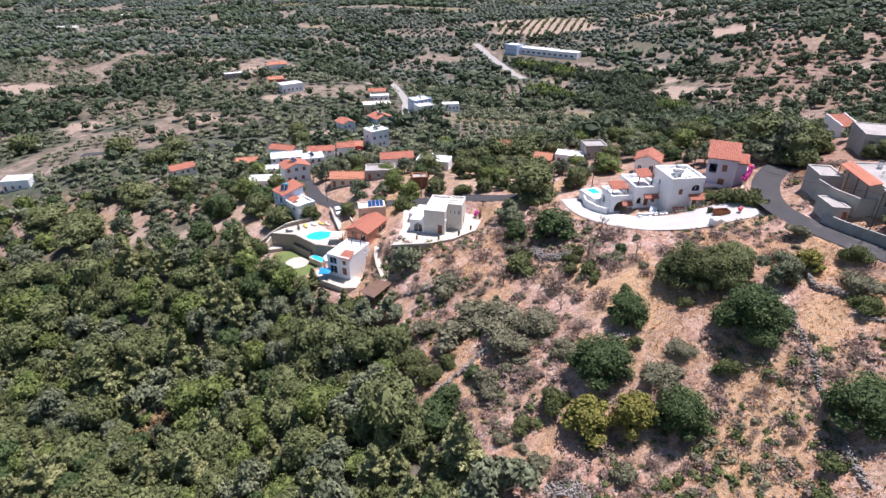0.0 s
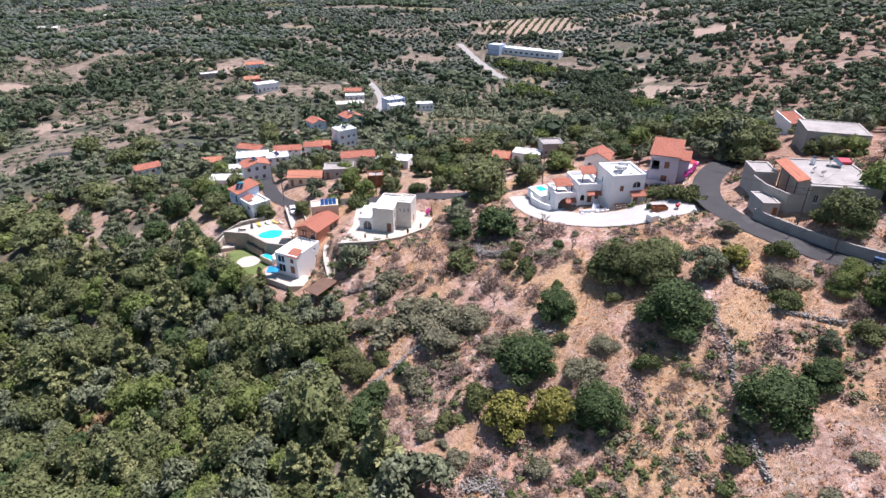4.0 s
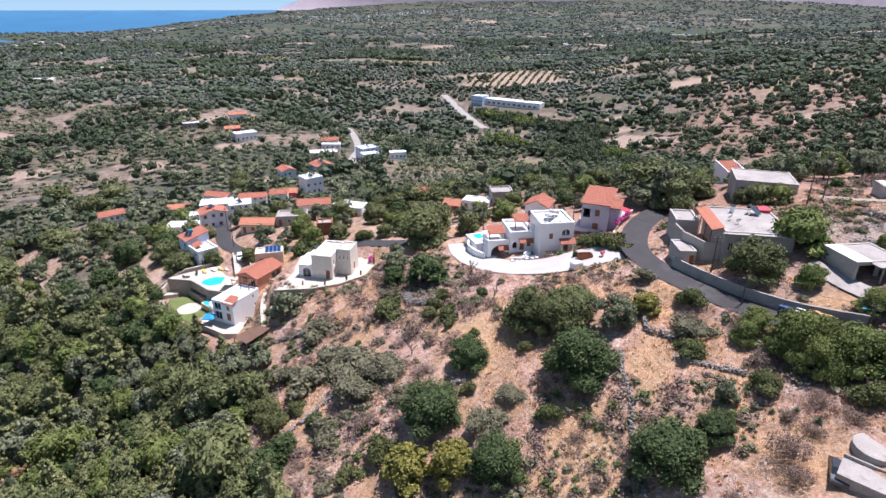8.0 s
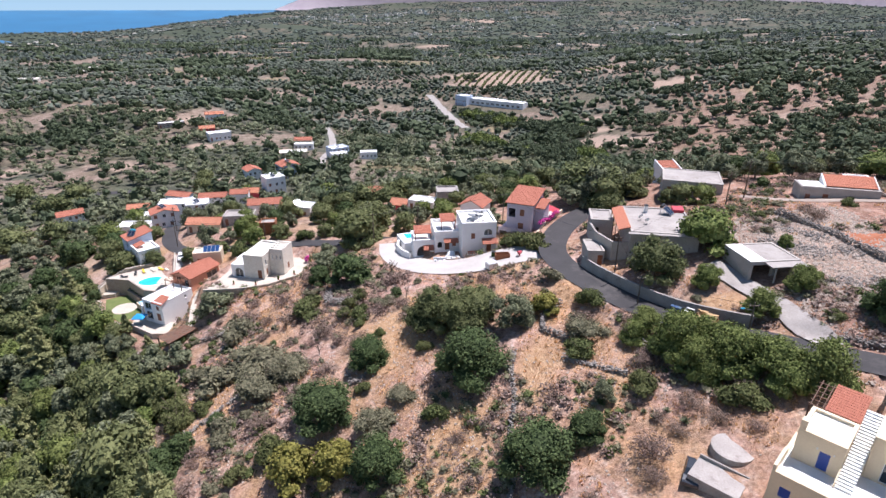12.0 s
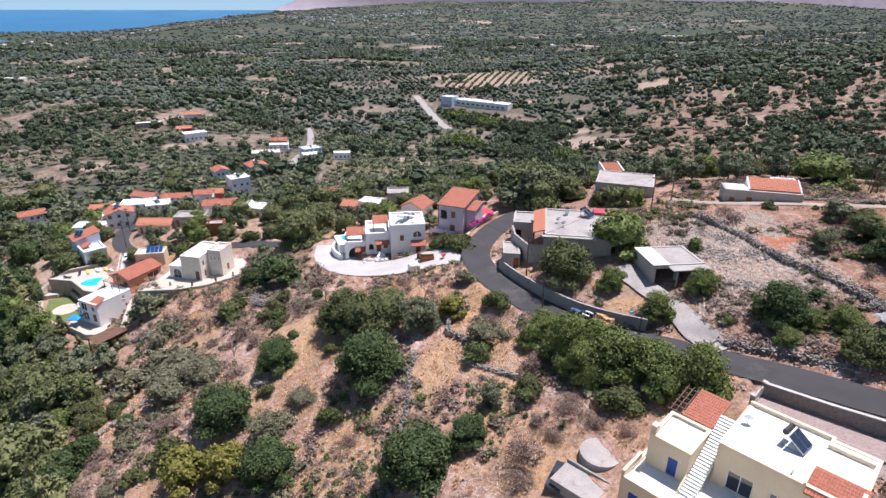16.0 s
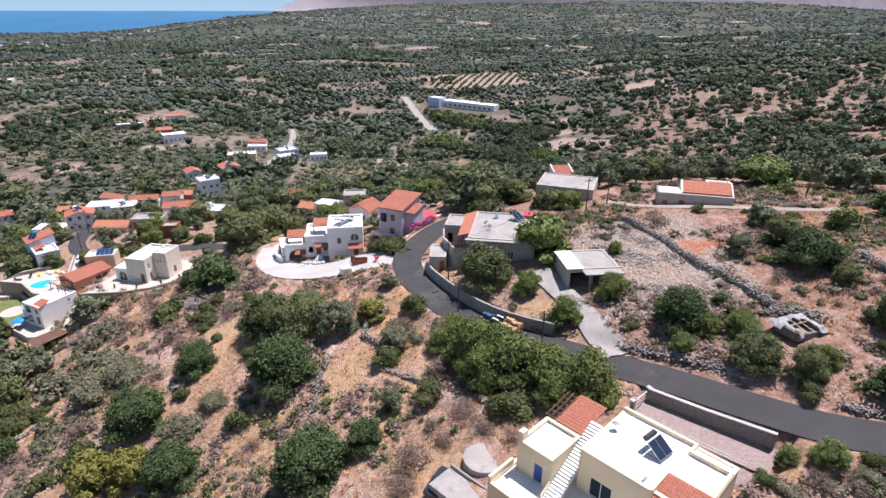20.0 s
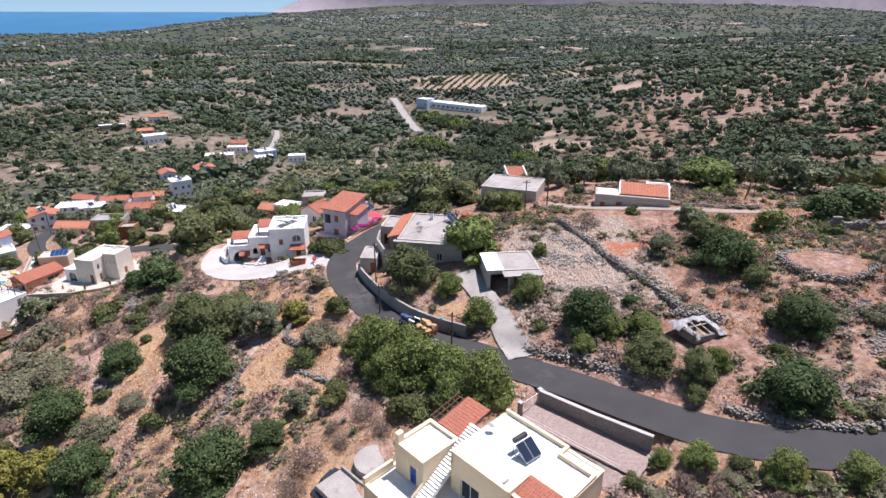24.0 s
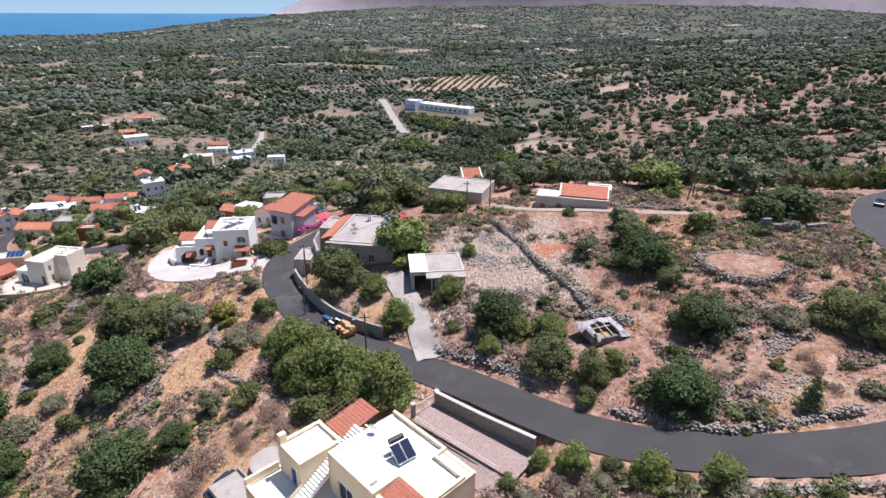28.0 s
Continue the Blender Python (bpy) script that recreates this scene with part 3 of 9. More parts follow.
def parcels(x, y, size, seed):
    """The patchwork of plots: three numbers between 0 and 1 for each point's plot, and the metres to the plot's edge."""
    a = (x + 0.3 * size * rolling(x, y, size * 1.4, seed + 1)) / size
    b = (y + 0.3 * size * rolling(x, y, size * 1.4, seed + 2)) / (size * 0.72)
    ia, ib = np.floor(a).astype(np.int64), np.floor(b).astype(np.int64)
    best, second = np.full(len(x), 9.0), np.full(len(x), 9.0)
    ca, cb = ia.copy(), ib.copy()
    for i in (-1, 0, 1):
        for j in (-1, 0, 1):
            d = np.hypot(ia + i + lattice(ia + i, ib + j, seed + 3) - a, ib + j + lattice(ia + i, ib + j, seed + 4) - b)
            near = d < best
            second = np.where(near, best, np.minimum(second, d))
            ca, cb = np.where(near, ia + i, ca), np.where(near, ib + j, cb)
            best = np.minimum(best, d)
    return lattice(ca, cb, seed + 5), lattice(ca, cb, seed + 6), lattice(ca, cb, seed + 7), (second - best) * size * 0.45


def plots_at(x, y):
    """The plots' numbers at each point, in plots that grow with the distance, and how wild the land is there."""
    near, mid, far = parcels(x, y, 46, 201), parcels(x, y, 92, 221), parcels(x, y, 210, 241)
    pick = [np.where(y < 760 + 40 * rolling(x, y, 90, 17), p, np.where(y < 2000, q, r)) for p, q, r in zip(near, mid, far)]
    u = (x - 48) / (y + 72)
    wild = step(0.1, 0.26, u + 0.08 * rolling(x, y, 60, 18)) * (1 - step(520, 640, y - 260 * (u - 0.2)))
    return (*pick, wild)


GULLY = (((66, 524), (90, 495), (109, 472), (133, 441), (150, 425)), ((70, 420), (84, 396), (106, 368), (124, 346), (129, 318), (126, 285), (118, 252), (100, 215)))


def gully_gap(x, y):
    """Metres from the wooded stream bed."""
    d = np.full(len(x), 1e4)
    for line in GULLY:
        p = np.array(line, float)
        for a, b in zip(p, p[1:]):
            t = np.clip(((x - a[0]) * (b - a)[0] + (y - a[1]) * (b - a)[1]) / ((b - a) ** 2).sum(), 0, 1)
            d = np.minimum(d, np.hypot(x - a[0] - t * (b - a)[0], y - a[1] - t * (b - a)[1]))
    return d


# bare fields and rows of young trees: middle and half width
NEAR_FIELDS = ((160, 374, 18), (150, 394, 12), (165, 424, 7), (170.5, 461, 8), (148, 112, 9), (205, 190, 14), (40, 335, 10), (-48, 396, 5), (-183, 287, 9), (-123, 291, 7), (-268, 364, 14), (-162.6, 419.1, 9), (-129.1, 397.3, 9), (-203, 397, 4), (-205.8, 628.2, 9), (-88.5, 597, 6), (-117.6, 578, 5), (-55.7, 573.5, 5), (-302, 559, 5), (-283, 669, 8), (267.8, 552.7, 19), (255, 520, 14), (305.7, 386.4, 7), (324, 377, 5), (268.7, 375, 9), (145, 564.6, 7), (-95, 330, 7), (-60, 262, 6), (120, 680, 42), (228, 680, 18))
FAR_FIELDS = ((-224, 929, 26), (-367.4, 865, 13), (-358.5, 919, 8), (-27.6, 759.6, 8), (-212, 1024, 15), (-153, 1252, 32), (-1173, 2200, 16), (-1200, 2381, 24), (-698, 2270, 26), (568, 2199, 24), (229, 1363, 16), (394, 1288, 30), (768, 2505, 22), (907, 2610, 22), (289.5, 3402, 70), (447, 2213, 18), (972, 1285, 40), (567, 929, 18), (1520, 2943, 36), (480, 1340, 24), (740, 1720, 40), (1366, 1933, 50), (340, 740, 14), (330, 1000, 22), (30, 1500, 26), (380, 2100, 34), (-330, 1500, 34), (620, 1000, 30), (-500, 700, 14))
FIELDS = NEAR_FIELDS + FAR_FIELDS


# dry golden grass: middle, half sizes, lean
STRAW_SPOTS = ((43, 58, 7, 14, 0.15), (33, 82, 5, 9, 0.2), (26, 92, 5, 6, 0.0), (56, 67, 4, 9, 0.1), (58, 96, 7, 3, 0.0), (137, 80, 12, 4, 0.0), (64, 60, 4, 6, 0.3), (84, 73, 4, 3, 0.0))


def build_ground():
    rows = [-320.0, -200.0, -120.0, -70.0, -40.0, -20.0, 0.0, 8.0, 15.0]
    while rows[-1] < 4880:
        rows.append(rows[-1] + max(0.75, 0.0125 * (rows[-1] - 40)))
    rows = np.array(rows)
    cols = np.linspace(-1.45, 1.5, 330)
    yy, uu = np.meshgrid(rows, cols, indexing="ij")
    xx = 48 + uu * (np.abs(yy) + 72)
    x, y = xx.ravel(), yy.ravel()
    z = land(x, y)
    n, m = xx.shape
    k = (np.arange(n - 1)[:, None] * m + np.arange(m - 1)[None, :]).ravel()
    faces = np.column_stack([k, k + 1, k + m + 1, k + m])
    me = array_mesh("ground", np.column_stack([x, y, z]), faces, GROUND, True)
    u = (x - 48) / (np.maximum(y, 0) + 72)
    wild = rolling(x, y, 26, 7) * 0.6 + rolling(x, y, 9, 8) * 0.4
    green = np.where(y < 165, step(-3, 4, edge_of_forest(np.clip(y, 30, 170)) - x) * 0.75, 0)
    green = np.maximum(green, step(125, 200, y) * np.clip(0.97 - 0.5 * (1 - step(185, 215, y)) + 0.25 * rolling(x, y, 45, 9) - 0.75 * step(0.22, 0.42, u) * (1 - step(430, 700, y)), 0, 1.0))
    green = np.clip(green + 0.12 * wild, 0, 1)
    stony = np.clip(step(93, 100, x) * step(70, 76, y) * (1 - step(88, 96, y)) * (1 - step(110, 116, x)) + 0.35 * step(0.5, 0.8, wild), 0, 1) * (y < 160)
    track = np.zeros(len(x))
    for cx, cy, r in ((-72, 152, 6), (-84, 143, 7), (-100, 160, 7), (-66, 128, 5)):
        track = np.maximum(track, 1 - step(0.6, 1.1, np.hypot((x - cx) / 1.6, y - cy) / r + 0.25 * rolling(x, y, r * 0.5, 11)))
    track = np.maximum(track, 0.85 * step(-0.06, 0.14, bare_field(x, y)))
    col = np.ones((len(x), 4), np.float32)
    col[:, 3] = 1 - 0.8 * np.maximum(step(0.2, 0.4, u) * step(110, 180, y), step(82, 96, x + 0.5 * (y - 70)) * step(30, 60, y))
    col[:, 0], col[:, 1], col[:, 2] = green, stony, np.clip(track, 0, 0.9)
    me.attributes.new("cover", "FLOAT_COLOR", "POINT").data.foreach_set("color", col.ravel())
    sort, turn, shade, edge, rough = plots_at(x, y)
    out = step(150, 190, y)
    soil = np.where((sort > 0.58) & (sort < 0.68), 0.5, np.where((sort > 0.68) & (sort < 0.74) & (y > 300), 0.7, 0.12 * shade**2))
    straw = np.where((sort > 0.73) & (sort < 0.77), 0.6, 0.08 * (1 - shade) ** 2) * (1 - step(900, 1800, y))
    lane = (1 - step(1.4, 3.6 + 0.005 * y, edge)) * (turn < 0.4)
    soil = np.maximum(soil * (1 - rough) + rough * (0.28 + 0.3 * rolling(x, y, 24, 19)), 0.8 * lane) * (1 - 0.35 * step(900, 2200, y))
    plots = np.ones((len(x), 4), np.float32)
    plots[:, 0], plots[:, 1] = np.clip(soil, 0, 1) * out, straw * out * (1 - lane)
    plots[:, 3] = 0
    for cx, cy, hx, hy, lean in STRAW_SPOTS:
        a, b = (x - cx) - lean * (y - cy), y - cy
        plots[:, 3] = np.maximum(plots[:, 3], 1 - step(0.5, 1.15, np.hypot(a / hx, b / hy) + 0.3 * rolling(x, y, 5, 22)))
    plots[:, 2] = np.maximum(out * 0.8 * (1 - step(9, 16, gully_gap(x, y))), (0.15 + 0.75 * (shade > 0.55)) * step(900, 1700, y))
    hay = 1 - step(0.55, 1.1, np.hypot((x - 148) / 24, (y - 113) / 7) + 0.25 * rolling(x, y, 9, 20))
    plots[:, 1] = np.maximum(plots[:, 1], 0.9 * hay)
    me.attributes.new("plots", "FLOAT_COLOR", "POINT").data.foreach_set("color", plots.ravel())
    tagged(new("ground", me), "dry reddish hillside with straw and limestone", "ground", kind="structure")


build_ground()


def ribbon(line, width, lift, across=5, thick=0.0):
    """A strip along a line of points, draped on its heights."""
    p = line[:, :2]
    d = np.gradient(p, axis=0)
    d /= np.hypot(d[:, 0], d[:, 1])[:, None]
    side = np.column_stack([d[:, 1], -d[:, 0]])
    s = np.linspace(-0.5, 0.5, across)
    v = np.concatenate([np.column_stack([p + side * (width * k), line[:, 2] + lift + 0.05 * (1 - (2 * k) ** 2)]) for k in s])
    n = len(p)
    k = (np.arange(across - 1)[:, None] * n + np.arange(n - 1)[None, :]).ravel()
    return v, np.column_stack([k, k + 1, k + n + 1, k + n])


for road_name, (road_width, road_points) in ROAD_LINES.items():
    road_skin = CONCRETE if road_name == "house_apron" else GREY_CONCRETE if road_name in ("hamlet_road", "valley_road") else TRACK_SOIL if road_name.startswith("track") else ASPHALT
    road_text = "pale poured concrete apron before the white house" if road_name == "house_apron" else "narrow worn road winding through the valley" if road_skin is GREY_CONCRETE else "pale trodden farm track between the groves" if road_skin is TRACK_SOIL else "narrow dark asphalt road without markings"
    tagged(new("road", array_mesh("road", *ribbon(road_points, road_width, 0.06 if road_name == "house_apron" else 0.03), road_skin, True)), road_text, "road", kind="structure")


def drape(line, width, lift, across=7):
    """A strip along a line, laid on the ground at every point."""
    v, f = ribbon(line, width, 0, across)
    v[:, 2] = land(v[:, 0], v[:, 1]) + lift
    return v, f


def build_sea():
    r, a = np.meshgrid(np.linspace(2300, 4930, 50), np.radians(np.linspace(-62, 12, 90)), indexing="ij")
    dip = np.interp(r, (2300, 2600, 4930), (3.9, 3.65, 0.35))
    z = 56.6 - r * np.tan(np.radians(dip))
    v = np.column_stack([(48 + r * np.sin(a)).ravel(), (r * np.cos(a)).ravel(), z.ravel()])
    n, m = r.shape
    k = (np.arange(n - 1)[:, None] * m + np.arange(m - 1)[None, :]).ravel()
    tagged(new("water", array_mesh("water", v, np.column_stack([k, k + 1, k + m + 1, k + m]), SEA_WATER, True)), "deep blue sea reaching the horizon", "sea", kind="structure")


build_sea()


def build_mountain():
    a = np.linspace(-14.8, 50, 150)
    base = np.interp(a, (-14.8, -12, -9, -5, 2, 10, 20, 30, 50), (5, 100, 190, 330, 420, 360, 250, 180, 140))
    ridge = base * (1 + 0.12 * rolling(a, a * 0, 3.1, 21) + 0.05 * rolling(a, a * 0, 0.9, 22))
    v = []
    for f, r in ((-0.15, 4700), (0.0, 4760), (0.25, 4810), (0.55, 4850), (0.8, 4890), (1.0, 4930)):
        wob = 1 + 0.1 * rolling(a * 3, a * 0 + f * 9, 2.0, 23)
        v.append(np.column_stack([48 + r * np.sin(np.radians(a)), r * np.cos(np.radians(a)), 30 + ridge * f * wob]))
    n = len(a)
    k = (np.arange(len(v) - 1)[:, None] * n + np.arange(n - 1)[None, :]).ravel()
    tagged(new("backdrop", array_mesh("backdrop", np.concatenate(v), np.column_stack([k, k + 1, k + n + 1, k + n]), MOUNTAIN, True)), "bare mauve mountain ridge on the horizon", "mountain", kind="structure")


build_mountain()


def build_horizon_sky():
    """The pale band of air over the sea."""
    m, n, l, s = nodes_of("horizon_air")
    g = n.new("ShaderNodeSeparateXYZ")
    l.new(n.new("ShaderNodeNewGeometry").outputs["Position"], g.inputs[0])
    c = ramp_node(n, l, math_node(n, l, "DIVIDE", g.outputs[2], 900.0), ((0.0, (0.33, 0.47, 0.6)), (0.2, (0.27, 0.43, 0.6)), (1.0, (0.18, 0.36, 0.6))))
    glow = n.new("ShaderNodeEmission")
    l.new(c, glow.inputs[0])
    l.new(glow.outputs[0], n["Material Output"].inputs[0])
    a = np.radians(np.linspace(-64, 64, 60))
    v = np.concatenate([np.column_stack([48 + 4946 * np.sin(a), 4946 * np.cos(a), np.full(60, h)]) for h in (-300.0, 60.0, 130.0, 230.0)])
    k = (np.arange(3)[:, None] * 60 + np.arange(59)[None, :]).ravel()
    tagged(new("backdrop", array_mesh("backdrop", v, np.column_stack([k, k + 1, k + 61, k + 60]), m, True)), "pale blue hazy sky above the sea", "sky", kind="structure")


build_horizon_sky()

# ---- building parts ----


def facade(geo, a, b, z0, z1, openings, thick=0.3):
    """A wall from a to b (outside on the right of the way), with openings (u0, u1, v0, v1) cut through its thickness."""
    a, b = Vector((*a, 0)), Vector((*b, 0))
    run = (b - a).length
    d = (b - a) / run
    inner = Vector((-d.y, d.x, 0)) * thick
    us = sorted({0.0, run, *(o[0] for o in openings), *(o[1] for o in openings)})
    vs = sorted({z0, z1, *(o[2] for o in openings), *(o[3] for o in openings)})

    def spot(u, v, k):
        p = a + d * u + inner * k
        return (p.x, p.y, v)

    for u0, u1 in zip(us, us[1:]):
        for v0, v1 in zip(vs, vs[1:]):
            mu, mv = (u0 + u1) / 2, (v0 + v1) / 2
            if any(o[0] < mu < o[1] and o[2] < mv < o[3] for o in openings):
                continue
            geo.add([spot(u0, v0, 0), spot(u1, v0, 0), spot(u1, v1, 0), spot(u0, v1, 0)], [(0, 1, 2, 3)])
            geo.add([spot(u0, v0, 1), spot(u1, v0, 1), spot(u1, v1, 1), spot(u0, v1, 1)], [(3, 2, 1, 0)])
    for u0, u1, v0, v1 in (o[:4] for o in openings):
        c = [(u0, v0), (u1, v0), (u1, v1), (u0, v1)]
        for (p, q), (r, s) in zip(c, c[1:] + c[:1]):
            geo.add([spot(p, q, 0), spot(p, q, 1), spot(r, s, 1), spot(r, s, 0)], [(0, 1, 2, 3)])
    geo.add([spot(0, z1, 0), spot(run, z1, 0), spot(run, z1, 1), spot(0, z1, 1)], [(0, 1, 2, 3)])
    return spot


def fill_opening(owner, spot, o, frame_mat, leaf_mat):
    """A window, shuttered window or door set back in its opening."""
    u0, u1, v0, v1, kind = o
    base = Vector(spot(0, 0, 0))
    along = (Vector(spot(1, 0, 0)) - base)
    inn = (Vector(spot(0, 0, 1)) - base)

    def slab(geo, a0, a1, b0, b1, k0, k1):
        v = [base + along * u + inn * k + Vector((0, 0, z)) for k in (k0, k1) for u, z in ((a0, b0), (a1, b0), (a1, b1), (a0, b1))]
        geo.add(v, [(0, 1, 2, 3), (7, 6, 5, 4), (0, 4, 5, 1), (1, 5, 6, 2), (2, 6, 7, 3), (3, 7, 4, 0)])

    if kind == "hole":
        return
    if kind in ("arch", "arch_open"):
        g = Geo()
        r = (u1 - u0) / 2
        n = 8
        arc = [((u0 + u1) / 2 - r * math.cos(math.pi * i / n), v1 - r + r * math.sin(math.pi * i / n)) for i in range(n + 1)]
        ring = arc + [(x, v1 + 0.01) for x, z in arc]
        g.add([base + along * u + inn * k + Vector((0, 0, z)) for k in (0.02, 0.98) for u, z in ring], [f for i in range(n) for f in ((i, i + 1, n + 2 + i, n + 1 + i), (3 * n + 3 + i, 3 * n + 4 + i, 2 * n + 3 + i, 2 * n + 2 + i), (i, 2 * n + 2 + i, 2 * n + 3 + i, i + 1))])
        part("arch_spandrel", g, leaf_mat, owner)
        if kind == "arch_open":
            return
    if kind == "shutter":
        door, n = Geo(), 14
        zig = [(v0 + (v1 - v0) * k / n, 0.05 if k % 2 and 0 < k < n else 0.12) for k in range(n + 1)]
        ring = [base + along * u + inn * d + Vector((0, 0, z)) for u in (u0, u1) for z, d in zig]
        back = [base + along * u + inn * 0.25 + Vector((0, 0, z)) for u, z in ((u0, v0), (u1, v0), (u1, v1), (u0, v1))]
        door.add(ring + back, [(k, n + 1 + k, n + 2 + k, k + 1) for k in range(n)] + [(2 * n + 5, 2 * n + 4, 2 * n + 3, 2 * n + 2), (0, 2 * n + 2, 2 * n + 3, n + 1), (n, 2 * n + 1, 2 * n + 4, 2 * n + 5)])
        part("shutter", door, leaf_mat, owner)
        return
    if kind == "door":
        door = Geo()
        slab(door, u0, u1, v0, v1, 0.35, 0.5)
        mid = (u0 + u1) / 2
        for x0, x1 in ((u0 + 0.08, mid - 0.05), (mid + 0.05, u1 - 0.08)):
            for z0, z1 in ((v0 + 0.1, v0 + (v1 - v0) * 0.45), (v0 + (v1 - v0) * 0.52, v1 - 0.1)):
                slab(door, x0, x1, z0, z1, 0.3, 0.35)
        part("door", door, leaf_mat, owner)
        return
    f = Geo()
    w = 0.07
    for a0, a1, b0, b1 in ((u0, u1, v0, v0 + w), (u0, u1, v1 - w, v1), (u0, u0 + w, v0 + w, v1 - w), (u1 - w, u1, v0 + w, v1 - w), ((u0 + u1) / 2 - w / 2, (u0 + u1) / 2 + w / 2, v0 + w, v1 - w)):
        slab(f, a0, a1, b0, b1, 0.4, 0.62)
    win = part("window", f, frame_mat, owner)
    p = Geo()
    slab(p, u0 + w, u1 - w, v0 + w, v1 - w, 0.5, 0.56)
    part("pane", p, PANE, win)
    if v0 > 0.3:
        sill = Geo()
        slab(sill, u0 - 0.08, u1 + 0.08, v0 - 0.07, v0 - 0.004, -0.25, 0.6)
        part("sill", sill, frame_mat, win)


def tiled(geo, p0, p1, q1, q0, pitch=0.26, course=0.42, depth=0.06):
    """Rows of roof tiles from the eave p0-p1 up to the ridge q0-q1: a ribbed, stepped skin over a solid board."""
    p0, p1, q0, q1 = map(Vector, (p0, p1, q0, q1))
    up = (p1 - p0).cross(q0 - p0).normalized()
    n = max(2, round((p1 - p0).length / pitch))
    m = max(1, round((q0 - p0).length / course))
    prof = ((0.0, 0.0), (0.25, 0.8), (0.5, 1.0), (0.75, 0.8))
    k = n * 4 + 1
    v, f = [], []
    for j in range(m):
        for e, lift in ((j / m, 0.035), ((j + 1) / m, 0.0)):
            a, b = p0.lerp(q0, e), p1.lerp(q1, e)
            for i in range(k):
                s, h = prof[i % 4]
                v.append(a.lerp(b, (i // 4 + s) / n if i < k - 1 else 1.0) + up * (depth * h + lift + 0.02))
        o = j * 2 * k
        f += [(o + i, o + i + 1, o + k + i + 1, o + k + i) for i in range(k - 1)]
        if j:
            f += [(o - k + i, o - k + i + 1, o + i + 1, o + i) for i in range(k - 1)]
    geo.add(v, f)
    c = [p0, p1, q1, q0]
    geo.add(c + [x - up * 0.12 for x in c], [(0, 1, 2, 3), (7, 6, 5, 4), (0, 4, 5, 1), (1, 5, 6, 2), (2, 6, 7, 3), (3, 7, 4, 0)])


